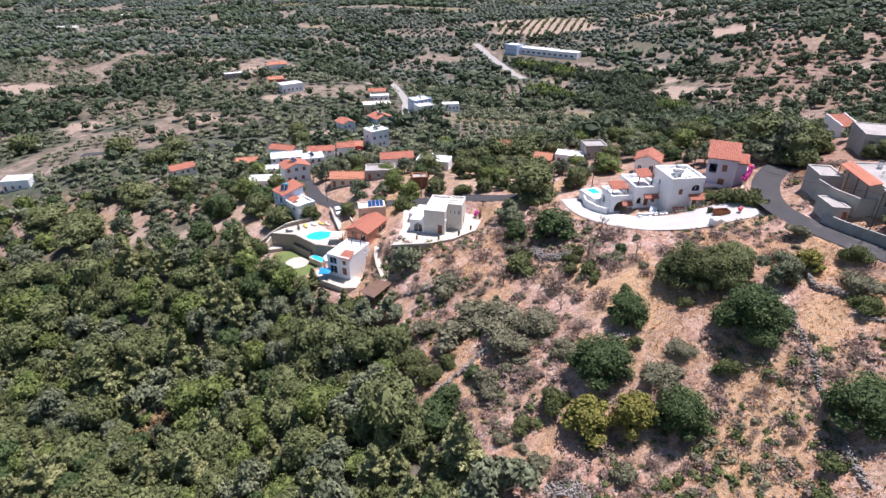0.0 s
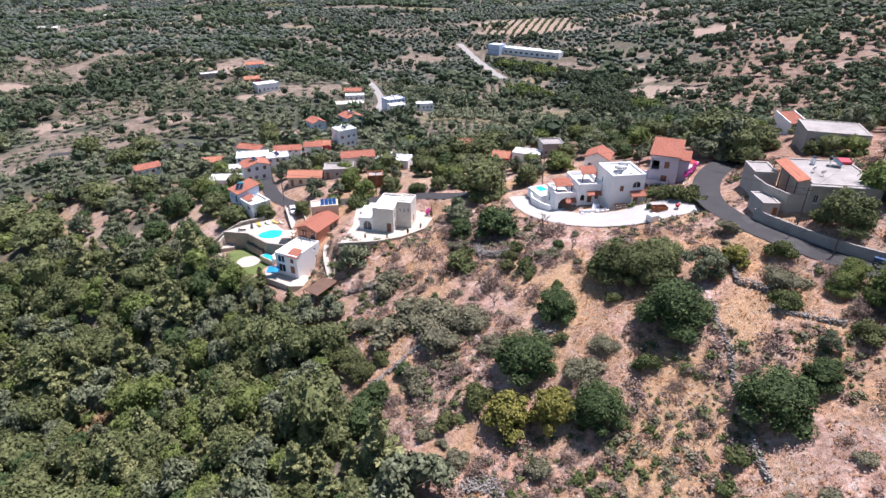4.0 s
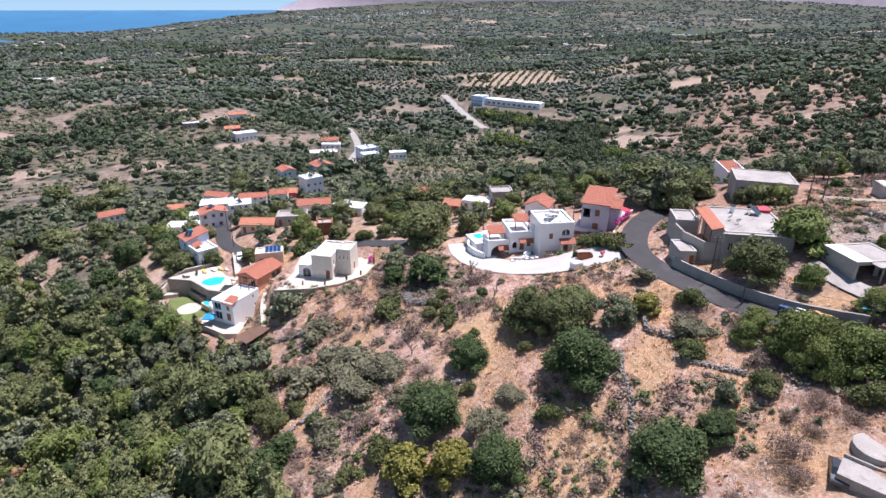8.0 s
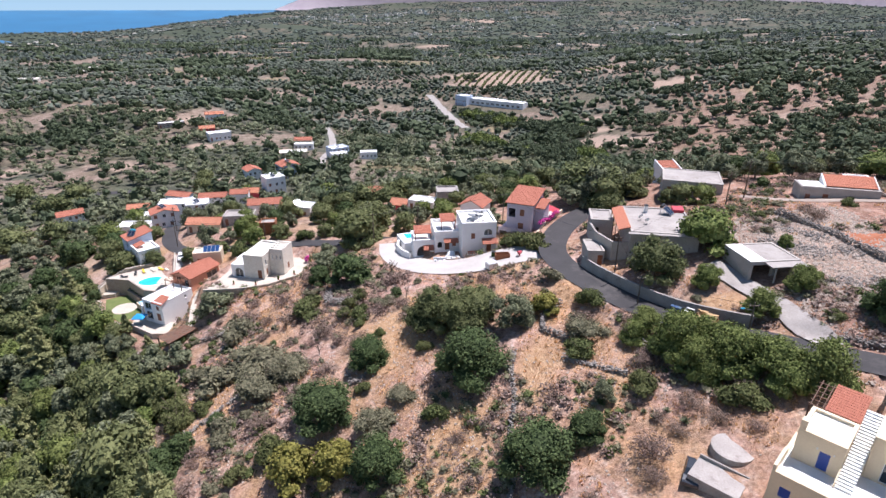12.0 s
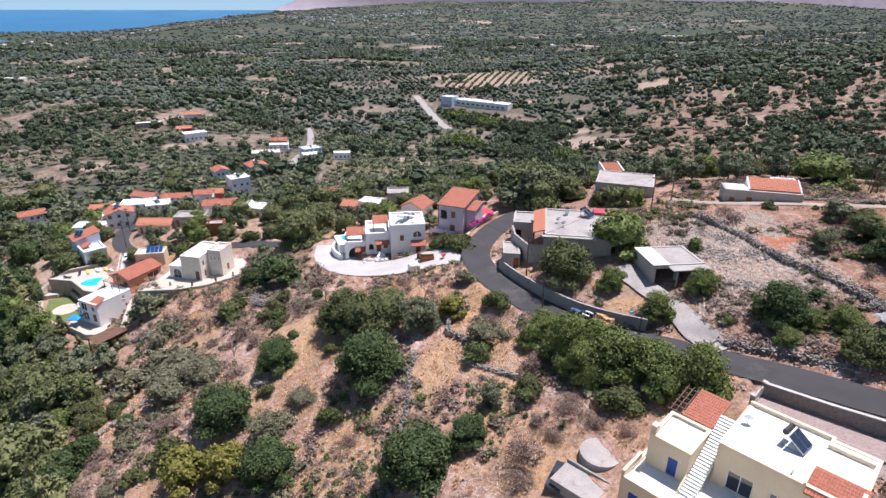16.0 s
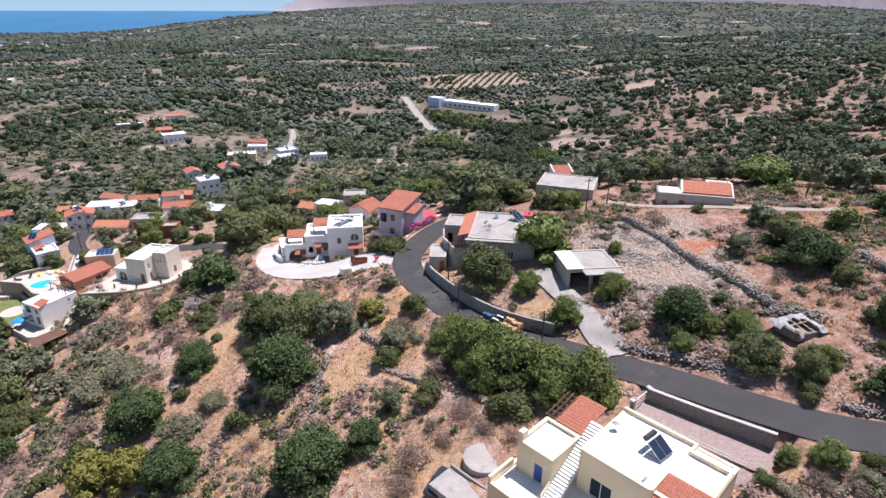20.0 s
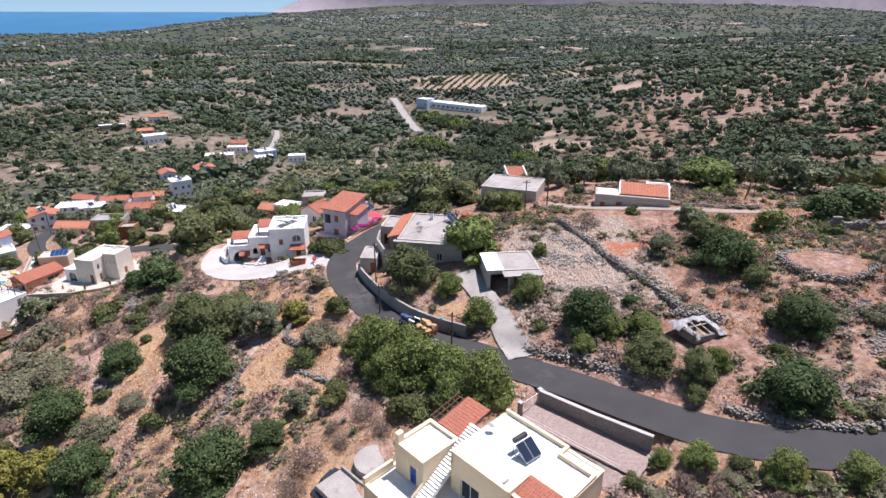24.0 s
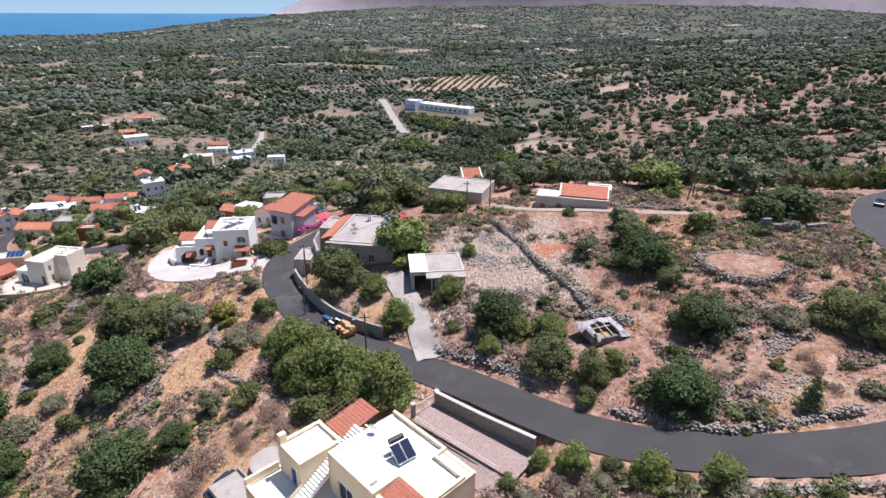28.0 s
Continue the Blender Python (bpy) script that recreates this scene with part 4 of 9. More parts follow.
def house(name, x, y, z, turn, run, deep, high, wall, label, openings=None, roof="flat", roof_mat=None, frame=None, leaf=None, below=2.5, parapet=0.35, rise=1.2, over=0.35, pitch=0.3, category="house", ridge="x", group=""):
    """A building: its wall ring with openings through it, its floor slab and roof, doors and windows."""
    h = thing(name, pose(x, y, z, 0, 0, turn), label, category, group)
    frame, leaf = frame or WHITE_METAL, leaf or BROWN_PAINT
    ring = ((0, 0), (run, 0), (run, deep), (0, deep), (0, 0))
    g = Geo()
    top = high + (parapet if roof == "flat" else 0)
    for side in range(4):
        holes = [o for o in (openings or {}).get(side, ())]
        spot = facade(g, ring[side], ring[side + 1], 0, top, holes)
        for o in holes:
            fill_opening(h, spot, o, frame, wall if o[4].startswith("arch") else leaf)
    part("wall", g, wall, h)
    part("foundation", Geo().box(0.02, run - 0.02, 0.02, deep - 0.02, -below, -0.004), wall, h)
    part("floor_slab", Geo().box(0.31, run - 0.31, 0.31, deep - 0.31, 0.0, 0.05), GREY_CONCRETE, h)
    r = Geo()
    if roof == "flat":
        r.box(0.31, run - 0.31, 0.31, deep - 0.31, high - 0.25, high)
        part("roof", r, roof_mat or ROOF_WHITE, h)
        c = Geo()
        for a in ((-0.04, run + 0.04, -0.04, 0.34), (-0.04, run + 0.04, deep - 0.34, deep + 0.04), (-0.04, 0.34, 0.341, deep - 0.341), (run - 0.34, run + 0.04, 0.341, deep - 0.341)):
            c.box(*a, top + 0.003, top + 0.06)
        part("coping", c, wall, h)
    elif roof == "shed":
        s = rise / deep
        tiled(r, (-over, -over, high - s * over + 0.14), (run + over, -over, high - s * over + 0.14), (run + over, deep + over, high + rise + s * over + 0.14), (-over, deep + over, high + rise + s * over + 0.14), pitch)
        part("roof", r, roof_mat or TILE, h)
        e = Geo().add([(0, 0, high), (0, deep, high), (0, deep, high + rise), (run, 0, high), (run, deep, high), (run, deep, high + rise)], [(0, 2, 1), (3, 4, 5), (1, 2, 5, 4), (0, 3, 5, 2)])
        part("gable", e, wall, h)
    else:
        e = Geo()
        if ridge == "x":
            m, s = deep / 2, rise / (deep / 2)
            for y0, k in ((-over, 1), (deep + over, -1)):
                a, b = (-over, y0, high - s * over + 0.14), (run + over, y0, high - s * over + 0.14)
                c, d = (run + over, m, high + rise + 0.14), (-over, m, high + rise + 0.14)
                tiled(r, *((a, b, c, d) if k > 0 else (b, a, d, c)), pitch)
            r.bar((-over, m, high + rise + 0.2), (run + over, m, high + rise + 0.2), 0.12, 8)
            e.add([(0, 0, high), (0, deep, high), (0, m, high + rise), (run, 0, high), (run, deep, high), (run, m, high + rise)], [(0, 2, 1), (3, 4, 5), (0, 3, 5, 2), (1, 2, 5, 4)])
        else:
            m, s = run / 2, rise / (run / 2)
            for x0, k in ((-over, -1), (run + over, 1)):
                a, b = (x0, -over, high - s * over + 0.14), (x0, deep + over, high - s * over + 0.14)
                c, d = (m, deep + over, high + rise + 0.14), (m, -over, high + rise + 0.14)
                tiled(r, *((a, b, c, d) if k > 0 else (b, a, d, c)), pitch)
            r.bar((m, -over, high + rise + 0.2), (m, deep + over, high + rise + 0.2), 0.12, 8)
            e.add([(0, 0, high), (run, 0, high), (m, 0, high + rise), (0, deep, high), (run, deep, high), (m, deep, high + rise)], [(0, 1, 2), (4, 3, 5), (0, 2, 5, 3), (1, 4, 5, 2)])
        part("roof", r, roof_mat or TILE, h)
        part("gable", e, wall, h)
    return h


def solar_heater(m, tank=BLACK):
    """Two collector panels on a frame, with a tank across their top."""
    h = thing("solar_water_heater", m, "solar water heater with two dark panels", "solar heater", "roof water heaters")
    for x in (-1.02, 0.02):
        p = Geo().beam((x + 0.5, 0, 0.25), (x + 0.5, 1.55, 1.35), 1.0, 0.08)
        box = part("panel_frame", p, STEEL, h)
        part("panel_glass", Geo().beam((x + 0.5, 0.06, 0.345), (x + 0.5, 1.49, 1.36), 0.92, 0.03), PANEL_GLASS, box)
    part("tank", Geo().bar((-0.75, 1.95, 1.45), (0.75, 1.95, 1.45), 0.28, 12), tank, h, smooth=False)
    f = Geo()
    for x in (-0.8, 0.8):
        f.beam((x, 1.95, 0.0), (x, 1.95, 1.2), 0.05, 0.05).beam((x, 0, 0), (x, 0, 0.25), 0.05, 0.05).beam((x, 0, 0.03), (x, 1.95, 0.03), 0.05, 0.05)
    part("stand", f, STEEL, h)
    return h


def dish(m):
    d = thing("satellite_dish", m, "white satellite dish on a short mast", "satellite dish", "roof dishes")
    g = Geo()
    rings, sides = 4, 14
    v = [(0, 0, 0)]
    for i in range(1, rings + 1):
        r = 0.45 * i / rings
        v += [(r * math.cos(2 * math.pi * j / sides), r * math.sin(2 * math.pi * j / sides), r * r * 0.6) for j in range(sides)]
    f = [(0, 1 + j, 1 + (j + 1) % sides) for j in range(sides)]
    for i in range(rings - 1):
        o = 1 + i * sides
        f += [(o + j, o + sides + j, o + sides + (j + 1) % sides, o + (j + 1) % sides) for j in range(sides)]
    tilt = Euler((radians(-65), 0, 0)).to_matrix()
    g.add([tilt @ Vector(p) + Vector((0, 0, 0.75)) for p in v], f)
    part("reflector", g, WHITE_METAL, d)
    part("mast", Geo().bar((0, -0.02, 0), (0, -0.02, 0.75), 0.03, 6), STEEL, d)
    part("receiver_arm", Geo().bar((0, 0, 0.6), (0, 0.5, 0.85), 0.015, 5).box(-0.04, 0.04, 0.46, 0.54, 0.81, 0.89), STEEL, d)
    return d


def on(ob, x, y, z, turn=0.0):
    """A pose on a building, from its own measures."""
    return ob.matrix_world @ pose(x, y, z, 0, 0, turn)


# ---- the cream house beside the road ----
YX, YY, YT = 83.3, 41.4, -46.3
low = house("villa_lower_storey", YX, YY, 9.6, YT, 17.6, 14.0, 4.3, CREAM, "cream rendered lower storey with a wide roof terrace", {0: [(1.0, 2.0, 2.0, 3.2, "shutter"), (4.6, 6.0, 0.2, 2.6, "window"), (9.0, 10.6, 1.0, 2.4, "window")], 3: [(3.0, 4.2, 1.2, 2.5, "shutter")]}, leaf=BLUE_PAINT, parapet=0.28, below=4)
low.matrix_world = pose(YX, YY, 9.6, 0, 0, YT) @ pose(-6.3, -5.8, 0)
main = house("villa_upper_storey", YX, YY, 13.95, YT, 11.3, 8.2, 4.75, CREAM, "cream rendered upper storey under a flat white roof", {0: [(1.3, 3.6, 0.12, 2.3, "window"), (5.0, 6.2, 0.8, 2.2, "window"), (8.2, 9.4, 0.9, 2.2, "window")], 1: [(2.0, 3.2, 1.0, 2.3, "window"), (5.0, 6.2, 1.0, 2.3, "window")]}, parapet=0.04, below=0.05)
rim = Geo()
rim.box(0.0, 7.3, 7.9, 8.2, 4.86, 5.2).box(7.31, 7.6, 6.6, 8.2, 4.86, 5.2).box(7.61, 11.3, 6.6, 6.9, 4.86, 5.2).box(11.0, 11.3, 0.0, 6.59, 4.86, 5.2)
part("parapet", rim, CREAM, main)
part("rain_pipe", Geo().bar((0.12, -0.08, 0.1), (0.12, -0.08, 4.6), 0.05, 8), CREAM, main)
tile_edge = Geo()
tiled(tile_edge, (7.3, -0.55, 4.45), (11.5, -0.55, 4.45), (11.5, 2.6, 5.25), (7.3, 2.6, 5.25), 0.24)
part("tiled_canopy", tile_edge, TILE, main)
part("canopy_cheek", Geo().box(7.08, 7.29, -0.3, 2.6, 4.3, 5.3).box(7.3, 11.3, 2.62, 2.85, 4.8, 5.3), CREAM, main)
side = house("villa_side_room", YX, YY, 13.95, YT, 4.1, 4.8, 3.35, CREAM, "cream rendered side room with a cobalt blue door", {0: [(2.15, 3.1, 0.05, 2.15, "door")]}, leaf=BLUE_PAINT, parapet=0.3, below=0.05, category="house")
side.matrix_world = pose(YX, YY, 13.95, 0, 0, YT) @ pose(-5.65, -2.2, 0)
part("corner_post", Geo().box(0.0, 0.55, 0.0, 0.75, 3.7, 4.75), CREAM, side)
for px in (1.9, 3.35):
    part("wall_lamp", Geo().box(px - 0.06, px + 0.06, -0.1, 0.0, 2.25, 2.42), WHITE_METAL, side)
pent = thing("tiled_lean_to", pose(YX, YY, 13.95, 0, 0, YT), "terracotta tiled lean-to roof on dark beams", "roof")
g = Geo()
tiled(g, (-4.7, 2.75, 3.7), (-1.55, 2.75, 3.7), (-1.55, 7.3, 4.5), (-4.7, 7.3, 4.5), 0.24)
part("tile_skin", g, TILE, pent)
for k in range(6):
    part("beam", Geo().beam((-6.3, 3.2 + k * 0.75, 3.45 + k * 0.13), (-1.7, 3.2 + k * 0.75, 3.45 + k * 0.13), 0.1, 0.14), WOOD, pent)
for k in range(3):
    part("rafter", Geo().beam((-6.0 + k * 0.55, 2.9, 3.6), (-6.0 + k * 0.55, 7.2, 4.35), 0.08, 0.1), WOOD, pent)
for px, py in ((-6.1, 3.3), (-6.1, 6.9)):
    part("post", Geo().box(px - 0.08, px + 0.08, py - 0.08, py + 0.08, -1.5, 3.4 + (py - 3.2) * 0.17), WOOD, pent)
stair = thing("outside_stair", pose(YX, YY, 13.95, 0, 0, YT), "white masonry stair climbing to the flat roof", "stairs")
for k in range(26):
    part("tread", Geo().box(-1.46, -0.04, -3.6 + k * 0.3, -3.6 + (k + 1) * 0.3 + 0.03, max(0.0, k * 0.183 - 0.25), (k + 1) * 0.183), ROOF_WHITE, stair)
part("stringer", Geo().add([(-1.6, -3.7, 0), (-1.47, -3.7, 0), (-1.6, -2.25, 0), (-1.47, -2.25, 0), (-1.6, -3.7, 0.5), (-1.47, -3.7, 0.5), (-1.6, -2.25, 1.3), (-1.47, -2.25, 1.3)], [(0, 1, 5, 4), (1, 3, 7, 5), (3, 2, 6, 7), (2, 0, 4, 6), (4, 5, 7, 6)]), CREAM, stair)
solar_heater(pose(YX, YY, 13.95, 0, 0, YT) @ pose(6.2, 4.6, 4.75, 0, 0, 84))
dish(pose(YX, YY, 13.95, 0, 0, YT) @ pose(0.9, 4.6, 4.75, 0, 0, 20))
vent = thing("roof_vent", pose(YX, YY, 13.95, 0, 0, YT) @ pose(6.0, 0.8, 4.75), "small grey roof vent", "vent")
part("vent_box", Geo().box(-0.1, 0.1, -0.35, 0.35, 0, 0.18), GREY_CONCRETE, vent)
terrace_wall = thing("terrace_parapet", pose(YX, YY, 13.95, 0, 0, YT), "cream terrace parapet wall", "wall")
part("parapet_run", Geo().box(-6.3, -6.0, -5.8, -2.2, 0.25, 1.0), CREAM, terrace_wall)
# the drive between house and road
DX, DY = 93.5, 51.9
drive_line = np.column_stack([np.linspace(92.3, 102.3, 14), np.linspace(50.6, 41.8, 14), np.linspace(16.0, 16.25, 14)])
tagged(new("pavement", array_mesh("pavement", *ribbon(drive_line, 4.6, 0.3), PAVER)), "reddish block paving of the house drive", "paving", kind="structure")
path_line = np.column_stack([np.linspace(90.2, 99.2, 14), np.linspace(47.6, 39.2, 14), np.linspace(15.1, 15.3, 14)])
tagged(new("pavement", array_mesh("pavement", *drape(path_line, 2.2, 0.12), PAVER)), "reddish block paving beside the cream house", "paving", kind="structure")


def masonry_run(name, points, width, high, mat, cap, label, category="wall", below=1.5):
    """A wall along points (x, y, z of its foot), with a coping on top."""
    w = thing(name, pose(*points[0]), label, category)
    o = Vector(points[0])
    g, c = Geo(), Geo()
    for a, b in zip(points, points[1:]):
        a, b = Vector(a) - o, Vector(b) - o
        d = (b - a).normalized()
        s = Vector((d.y, -d.x, 0)).normalized() * (width / 2)
        for geo, e, lo, hi in ((g, 1.0, -below, high), (c, 1.25, high + 0.004, high + 0.1)):
            q = [a - s * e, b - s * e, b + s * e, a + s * e]
            geo.add([p + Vector((0, 0, lo)) for p in q] + [p + Vector((0, 0, hi)) for p in q], [(0, 3, 2, 1), (4, 5, 6, 7), (0, 1, 5, 4), (1, 2, 6, 5), (2, 3, 7, 6), (3, 0, 4, 7)])
    part("masonry", g, mat, w)
    if cap:
        part("coping", c, cap, w)
    return w


masonry_run("boundary_wall", ((93.4, 51.7, 16.3), (98.3, 47.6, 16.5), (103.2, 43.6, 16.9)), 0.35, 1.55, DARK_STONE, CONCRETE, "dark rubble boundary wall with pale coping by the road")
masonry_run("low_divider_wall", ((91.0, 48.6, 15.4), (95.7, 44.4, 15.6), (99.9, 40.3, 15.8)), 0.3, 0.55, DARK_STONE, None, "low brown stone wall between drive and path")
rail = thing("drive_railing", pose(91.2, 48.8, 16.0), "thin white metal railing along the drive", "railing")
for k in range(9):
    part("post", Geo().bar((k * 1.02, -k * 0.92, 0), (k * 1.02, -k * 0.92, 0.95), 0.02, 5), WHITE_METAL, rail)
for zz in (0.3, 0.6, 0.95):
    part("bar", Geo().bar((0, 0, zz), (8.16, -7.36, zz), 0.018, 5), WHITE_METAL, rail)
gate = thing("drive_gate", pose(91.1, 49.7, 16.15, 0, 0, 42), "white metal gate between two stone posts", "gate")
for px in (-0.2, 3.2):
    post = part("gate_post", Geo().box(px - 0.2, px + 0.2, -0.2, 0.2, -1, 1.7), DARK_STONE, gate)
    part("cap", Geo().box(px - 0.26, px + 0.26, -0.26, 0.26, 1.704, 1.84), CONCRETE, post)
leaf_frame = Geo().box(0.05, 2.95, -0.03, 0.03, 0.15, 0.25).box(0.05, 2.95, -0.03, 0.03, 1.35, 1.45).box(0.05, 0.12, -0.03, 0.03, 0.251, 1.349).box(2.88, 2.95, -0.03, 0.03, 0.251, 1.349)
part("gate_frame", leaf_frame, WHITE_METAL, gate)
for k in range(14):
    part("gate_bar", Geo().bar((0.25 + k * 0.19, 0, 0.25), (0.25 + k * 0.19, 0, 1.35), 0.015, 5), WHITE_METAL, gate)
bench = thing("garden_bench", pose(98.6, 40.6, 15.55, 0, 0, -44), "white slatted garden bench beside the path", "bench")
for k in range(3):
    part("slat", Geo().box(-0.8, 0.8, -0.25 + k * 0.17, -0.11 + k * 0.17, 0.42, 0.46), WHITE_METAL, bench)
for px in (-0.65, 0.65):
    part("leg", Geo().box(px - 0.04, px + 0.04, -0.22, 0.2, 0, 0.415), WHITE_METAL, bench)
threshing = thing("round_threshing_floor", pose(75.0, 48.9, 10.5), "round grey concrete terrace with a low rim", "terrace")
disc = [(2.3 * math.cos(a * math.pi / 14), 2.3 * math.sin(a * math.pi / 14)) for a in range(28)]
part("slab", Geo().prism(disc, -3.0, 0.12), ROOF_SCREED, threshing)
lower_slab = thing("concrete_platform", pose(72.0, 45.6, 9.3, 0, 0, -44), "cracked grey concrete platform below the house", "terrace")
part("slab", Geo().box(-2.6, 2.6, -1.8, 1.8, -3, 0.3), ROOF_SCREED, lower_slab)
part("kerb", Geo().box(-2.6, 2.6, 1.6, 1.8, 0.304, 0.7), GREY_CONCRETE, lower_slab)

# ---- the stone tower house ----
tower = house("stone_house", -4.6, 123.0, -4.2, -12, 5.1, 9.6, 5.5, TOWER_STONE, "two-storey house of pale squared limestone", {0: [(3.4, 4.5, 0.02, 2.3, "door")], 1: [(1.0, 1.8, 3.2, 4.6, "window"), (1.2, 1.9, 0.6, 2.2, "shutter")]}, parapet=0.45)
annex = house("stone_house_tower", 0, 0, -4.2, -12, 3.5, 5.2, 6.1, TOWER_STONE, "square tower of pale limestone with three slit windows", {0: [(0.55, 0.95, 3.9, 5.0, "window"), (1.55, 1.95, 3.9, 5.0, "window"), (2.55, 2.95, 3.9, 5.0, "window")], 1: [(2.0, 3.0, 0.8, 2.4, "shutter")]}, parapet=0.5)
annex.matrix_world = pose(-4.6, 123.0, -4.2, 0, 0, -12) @ pose(5.12, 3.3, 0)
for k in range(4):
    part("roof_beam", Geo().box(0.1, 3.4, 0.7 + k * 1.25, 0.95 + k * 1.25, 6.62, 6.85), TOWER_STONE, annex)
wing = house("stone_house_wing", 0, 0, -4.2, -12, 3.4, 9.0, 3.0, WHITE, "low pale wing with a wide arched doorway", {0: [(0.9, 3.0, 0.02, 2.4, "arch")]}, parapet=0.2, leaf=TOWER_STONE)
wing.matrix_world = pose(-4.6, 123.0, -4.2, 0, 0, -12) @ pose(-3.42, 0.0, 0)
terr = thing("tower_terrace", pose(0, 0, -4.2), "pale paved terrace on a retaining wall", "terrace")
outline = [(-12.0, 115.6), (-3.2, 116.6), (2.3, 118.8), (7.8, 123.4), (9.4, 129.0), (9.0, 136.6), (-10.5, 138.5), (-10.0, 126.0)]
part("paving", Geo().prism(outline, -6, 0.0), TERRACE, terr)
edge = Geo()
for a, b in zip(outline, outline[1:5]):
    edge.beam((*a, 0.25), (*b, 0.25), 0.35, 0.5)
part("parapet", edge, TERRACE, terr)
for px, py, s in ((-6.2, 119.3, 0.5), (-1.0, 119.2, 0.5), (3.8, 121.3, 0.7), (6.8, 124.6, 0.6)):
    pot = thing("flower_pot", pose(px, py, -4.2), "small terracotta pot with a shrub", "plant pot", "terrace pots")
    part("pot", Geo().bar((0, 0, 0), (0, 0, 0.4), 0.18, 10, 0.25), TILE, pot)
    part("shrub", Geo().ball((0, 0, 0.4 + s * 0.6), s * 0.4, s * 0.4, s * 0.7, 5, 8), LEAF_BUSH, pot)
table = thing("terrace_side_shed", pose(-8.6, 129.5, -4.2, 0, 0, -12), "low white store on the terrace", "shed")
part("walls", Geo().box(0, 2.2, 0, 4.0, 0, 2.2), WHITE, table)
part("hatch", Geo().box(0.6, 1.5, -0.05, -0.004, 0.2, 1.7), BROWN_PAINT, table)

# ---- the salmon villa with its pool ----
RT = -25
villa = house("salmon_villa", -24.0, 126.6, -10.4, RT, 6.0, 9.2, 5.4, SALMON, "two-storey salmon villa with a terracotta gable roof", {0: [(3.8, 5.2, 2.9, 4.8, "window"), (1.2, 2.8, 2.9, 5.0, "window")], 1: [(5.2, 8.6, 3.0, 4.7, "window"), (1.6, 2.6, 0.6, 2.1, "shutter"), (3.4, 4.4, 0.6, 2.1, "shutter"), (6.4, 7.6, 0.4, 2.3, "shutter")]}, roof="gable", ridge="y", rise=1.1, over=0.45, pitch=0.34)
balcony = Geo().box(6.02, 7.5, 4.0, 9.1, 2.6, 2.8).box(7.38, 7.5, 4.0, 9.1, 2.804, 3.6).box(6.02, 7.376, 4.0, 4.12, 2.804, 3.6)
part("balcony", balcony, BEIGE, villa)
perg = thing("villa_pergola", pose(-24.0, 126.6, -7.7, 0, 0, RT), "brown timber pergola on the roof terrace", "pergola")
for px, py in ((0.4, -2.6), (5.6, -2.6), (3.0, -2.6)):
    part("post", Geo().box(px - 0.07, px + 0.07, py - 0.07, py + 0.07, 0.0, 2.3), WOOD, perg)
for k in range(8):
    part("slat", Geo().box(0.2 + k * 0.74, 0.36 + k * 0.74, -2.9, -0.05, 2.42, 2.54), BROWN_PAINT, perg)
part("beam", Geo().box(0.1, 5.9, -2.68, -2.52, 2.304, 2.416), WOOD, perg)
wvilla = house("white_garden_house", -27.5, 117.4, -12.0, RT, 6.2, 9.0, 4.7, WHITE, "two-storey white house with balconies and flat roof", {0: [(0.6, 2.6, 0.1, 2.1, "window"), (0.6, 2.6, 2.6, 4.4, "window"), (4.3, 5.2, 3.0, 4.1, "shutter"), (4.1, 5.3, 0.3, 2.2, "shutter")], 1: [(6.6, 7.2, 3.4, 4.2, "window"), (7.0, 7.6, 1.2, 2.0, "window")], 3: [(2.0, 4.0, 0.1, 2.1, "window"), (2.0, 4.0, 2.6, 4.4, "window")]}, parapet=0.3)
part("balcony", Geo().box(-1.6, -0.004, 0.4, 6.5, 2.5, 2.7).box(-1.6, -1.45, 0.4, 6.5, 2.704, 3.5).box(-1.6, -1.35, 0.4, 0.65, -1.0, 2.496).box(-1.6, -1.35, 6.2, 6.45, -1.0, 2.496), WHITE, wvilla)
hip = Geo()
tiled(hip, (3.2, -0.3, 4.8), (6.5, -0.3, 4.8), (6.2, 2.6, 5.7), (3.6, 2.6, 5.7), 0.3)
part("tiled_canopy", hip, TILE, wvilla)
ptop = thing("pool_terrace", pose(0, 0, -9.8), "raised pool terrace with cream paving and stone walls", "terrace")
pout = [(-45.6, 134.0), (-39.0, 133.0), (-32.5, 127.4), (-24.4, 125.4), (-22.5, 131.0), (-26.0, 141.0), (-35.0, 142.0), (-42.5, 137.2)]
part("retaining_wall", Geo().prism(pout, -6.0, -0.02), GARDEN_STONE, ptop)
inner = [(0.965 * (x + 34) - 34, 0.965 * (y - 134) + 134) for x, y in pout]
part("paving", Geo().prism(inner, -0.016, 0.03), TERRACE, ptop)
pool = thing("swimming_pool", pose(-32.2, 132.4, -9.77, 0, 0, 20), "curved swimming pool with bright turquoise water", "pool")


def kidney(rx, ry, n=28):
    return [(rx * math.cos(t) * (1 + 0.14 * math.cos(2 * t + 0.5)), ry * math.sin(t) * (1 - 0.1 * math.cos(t))) for t in (2 * math.pi * i / n for i in range(n))]


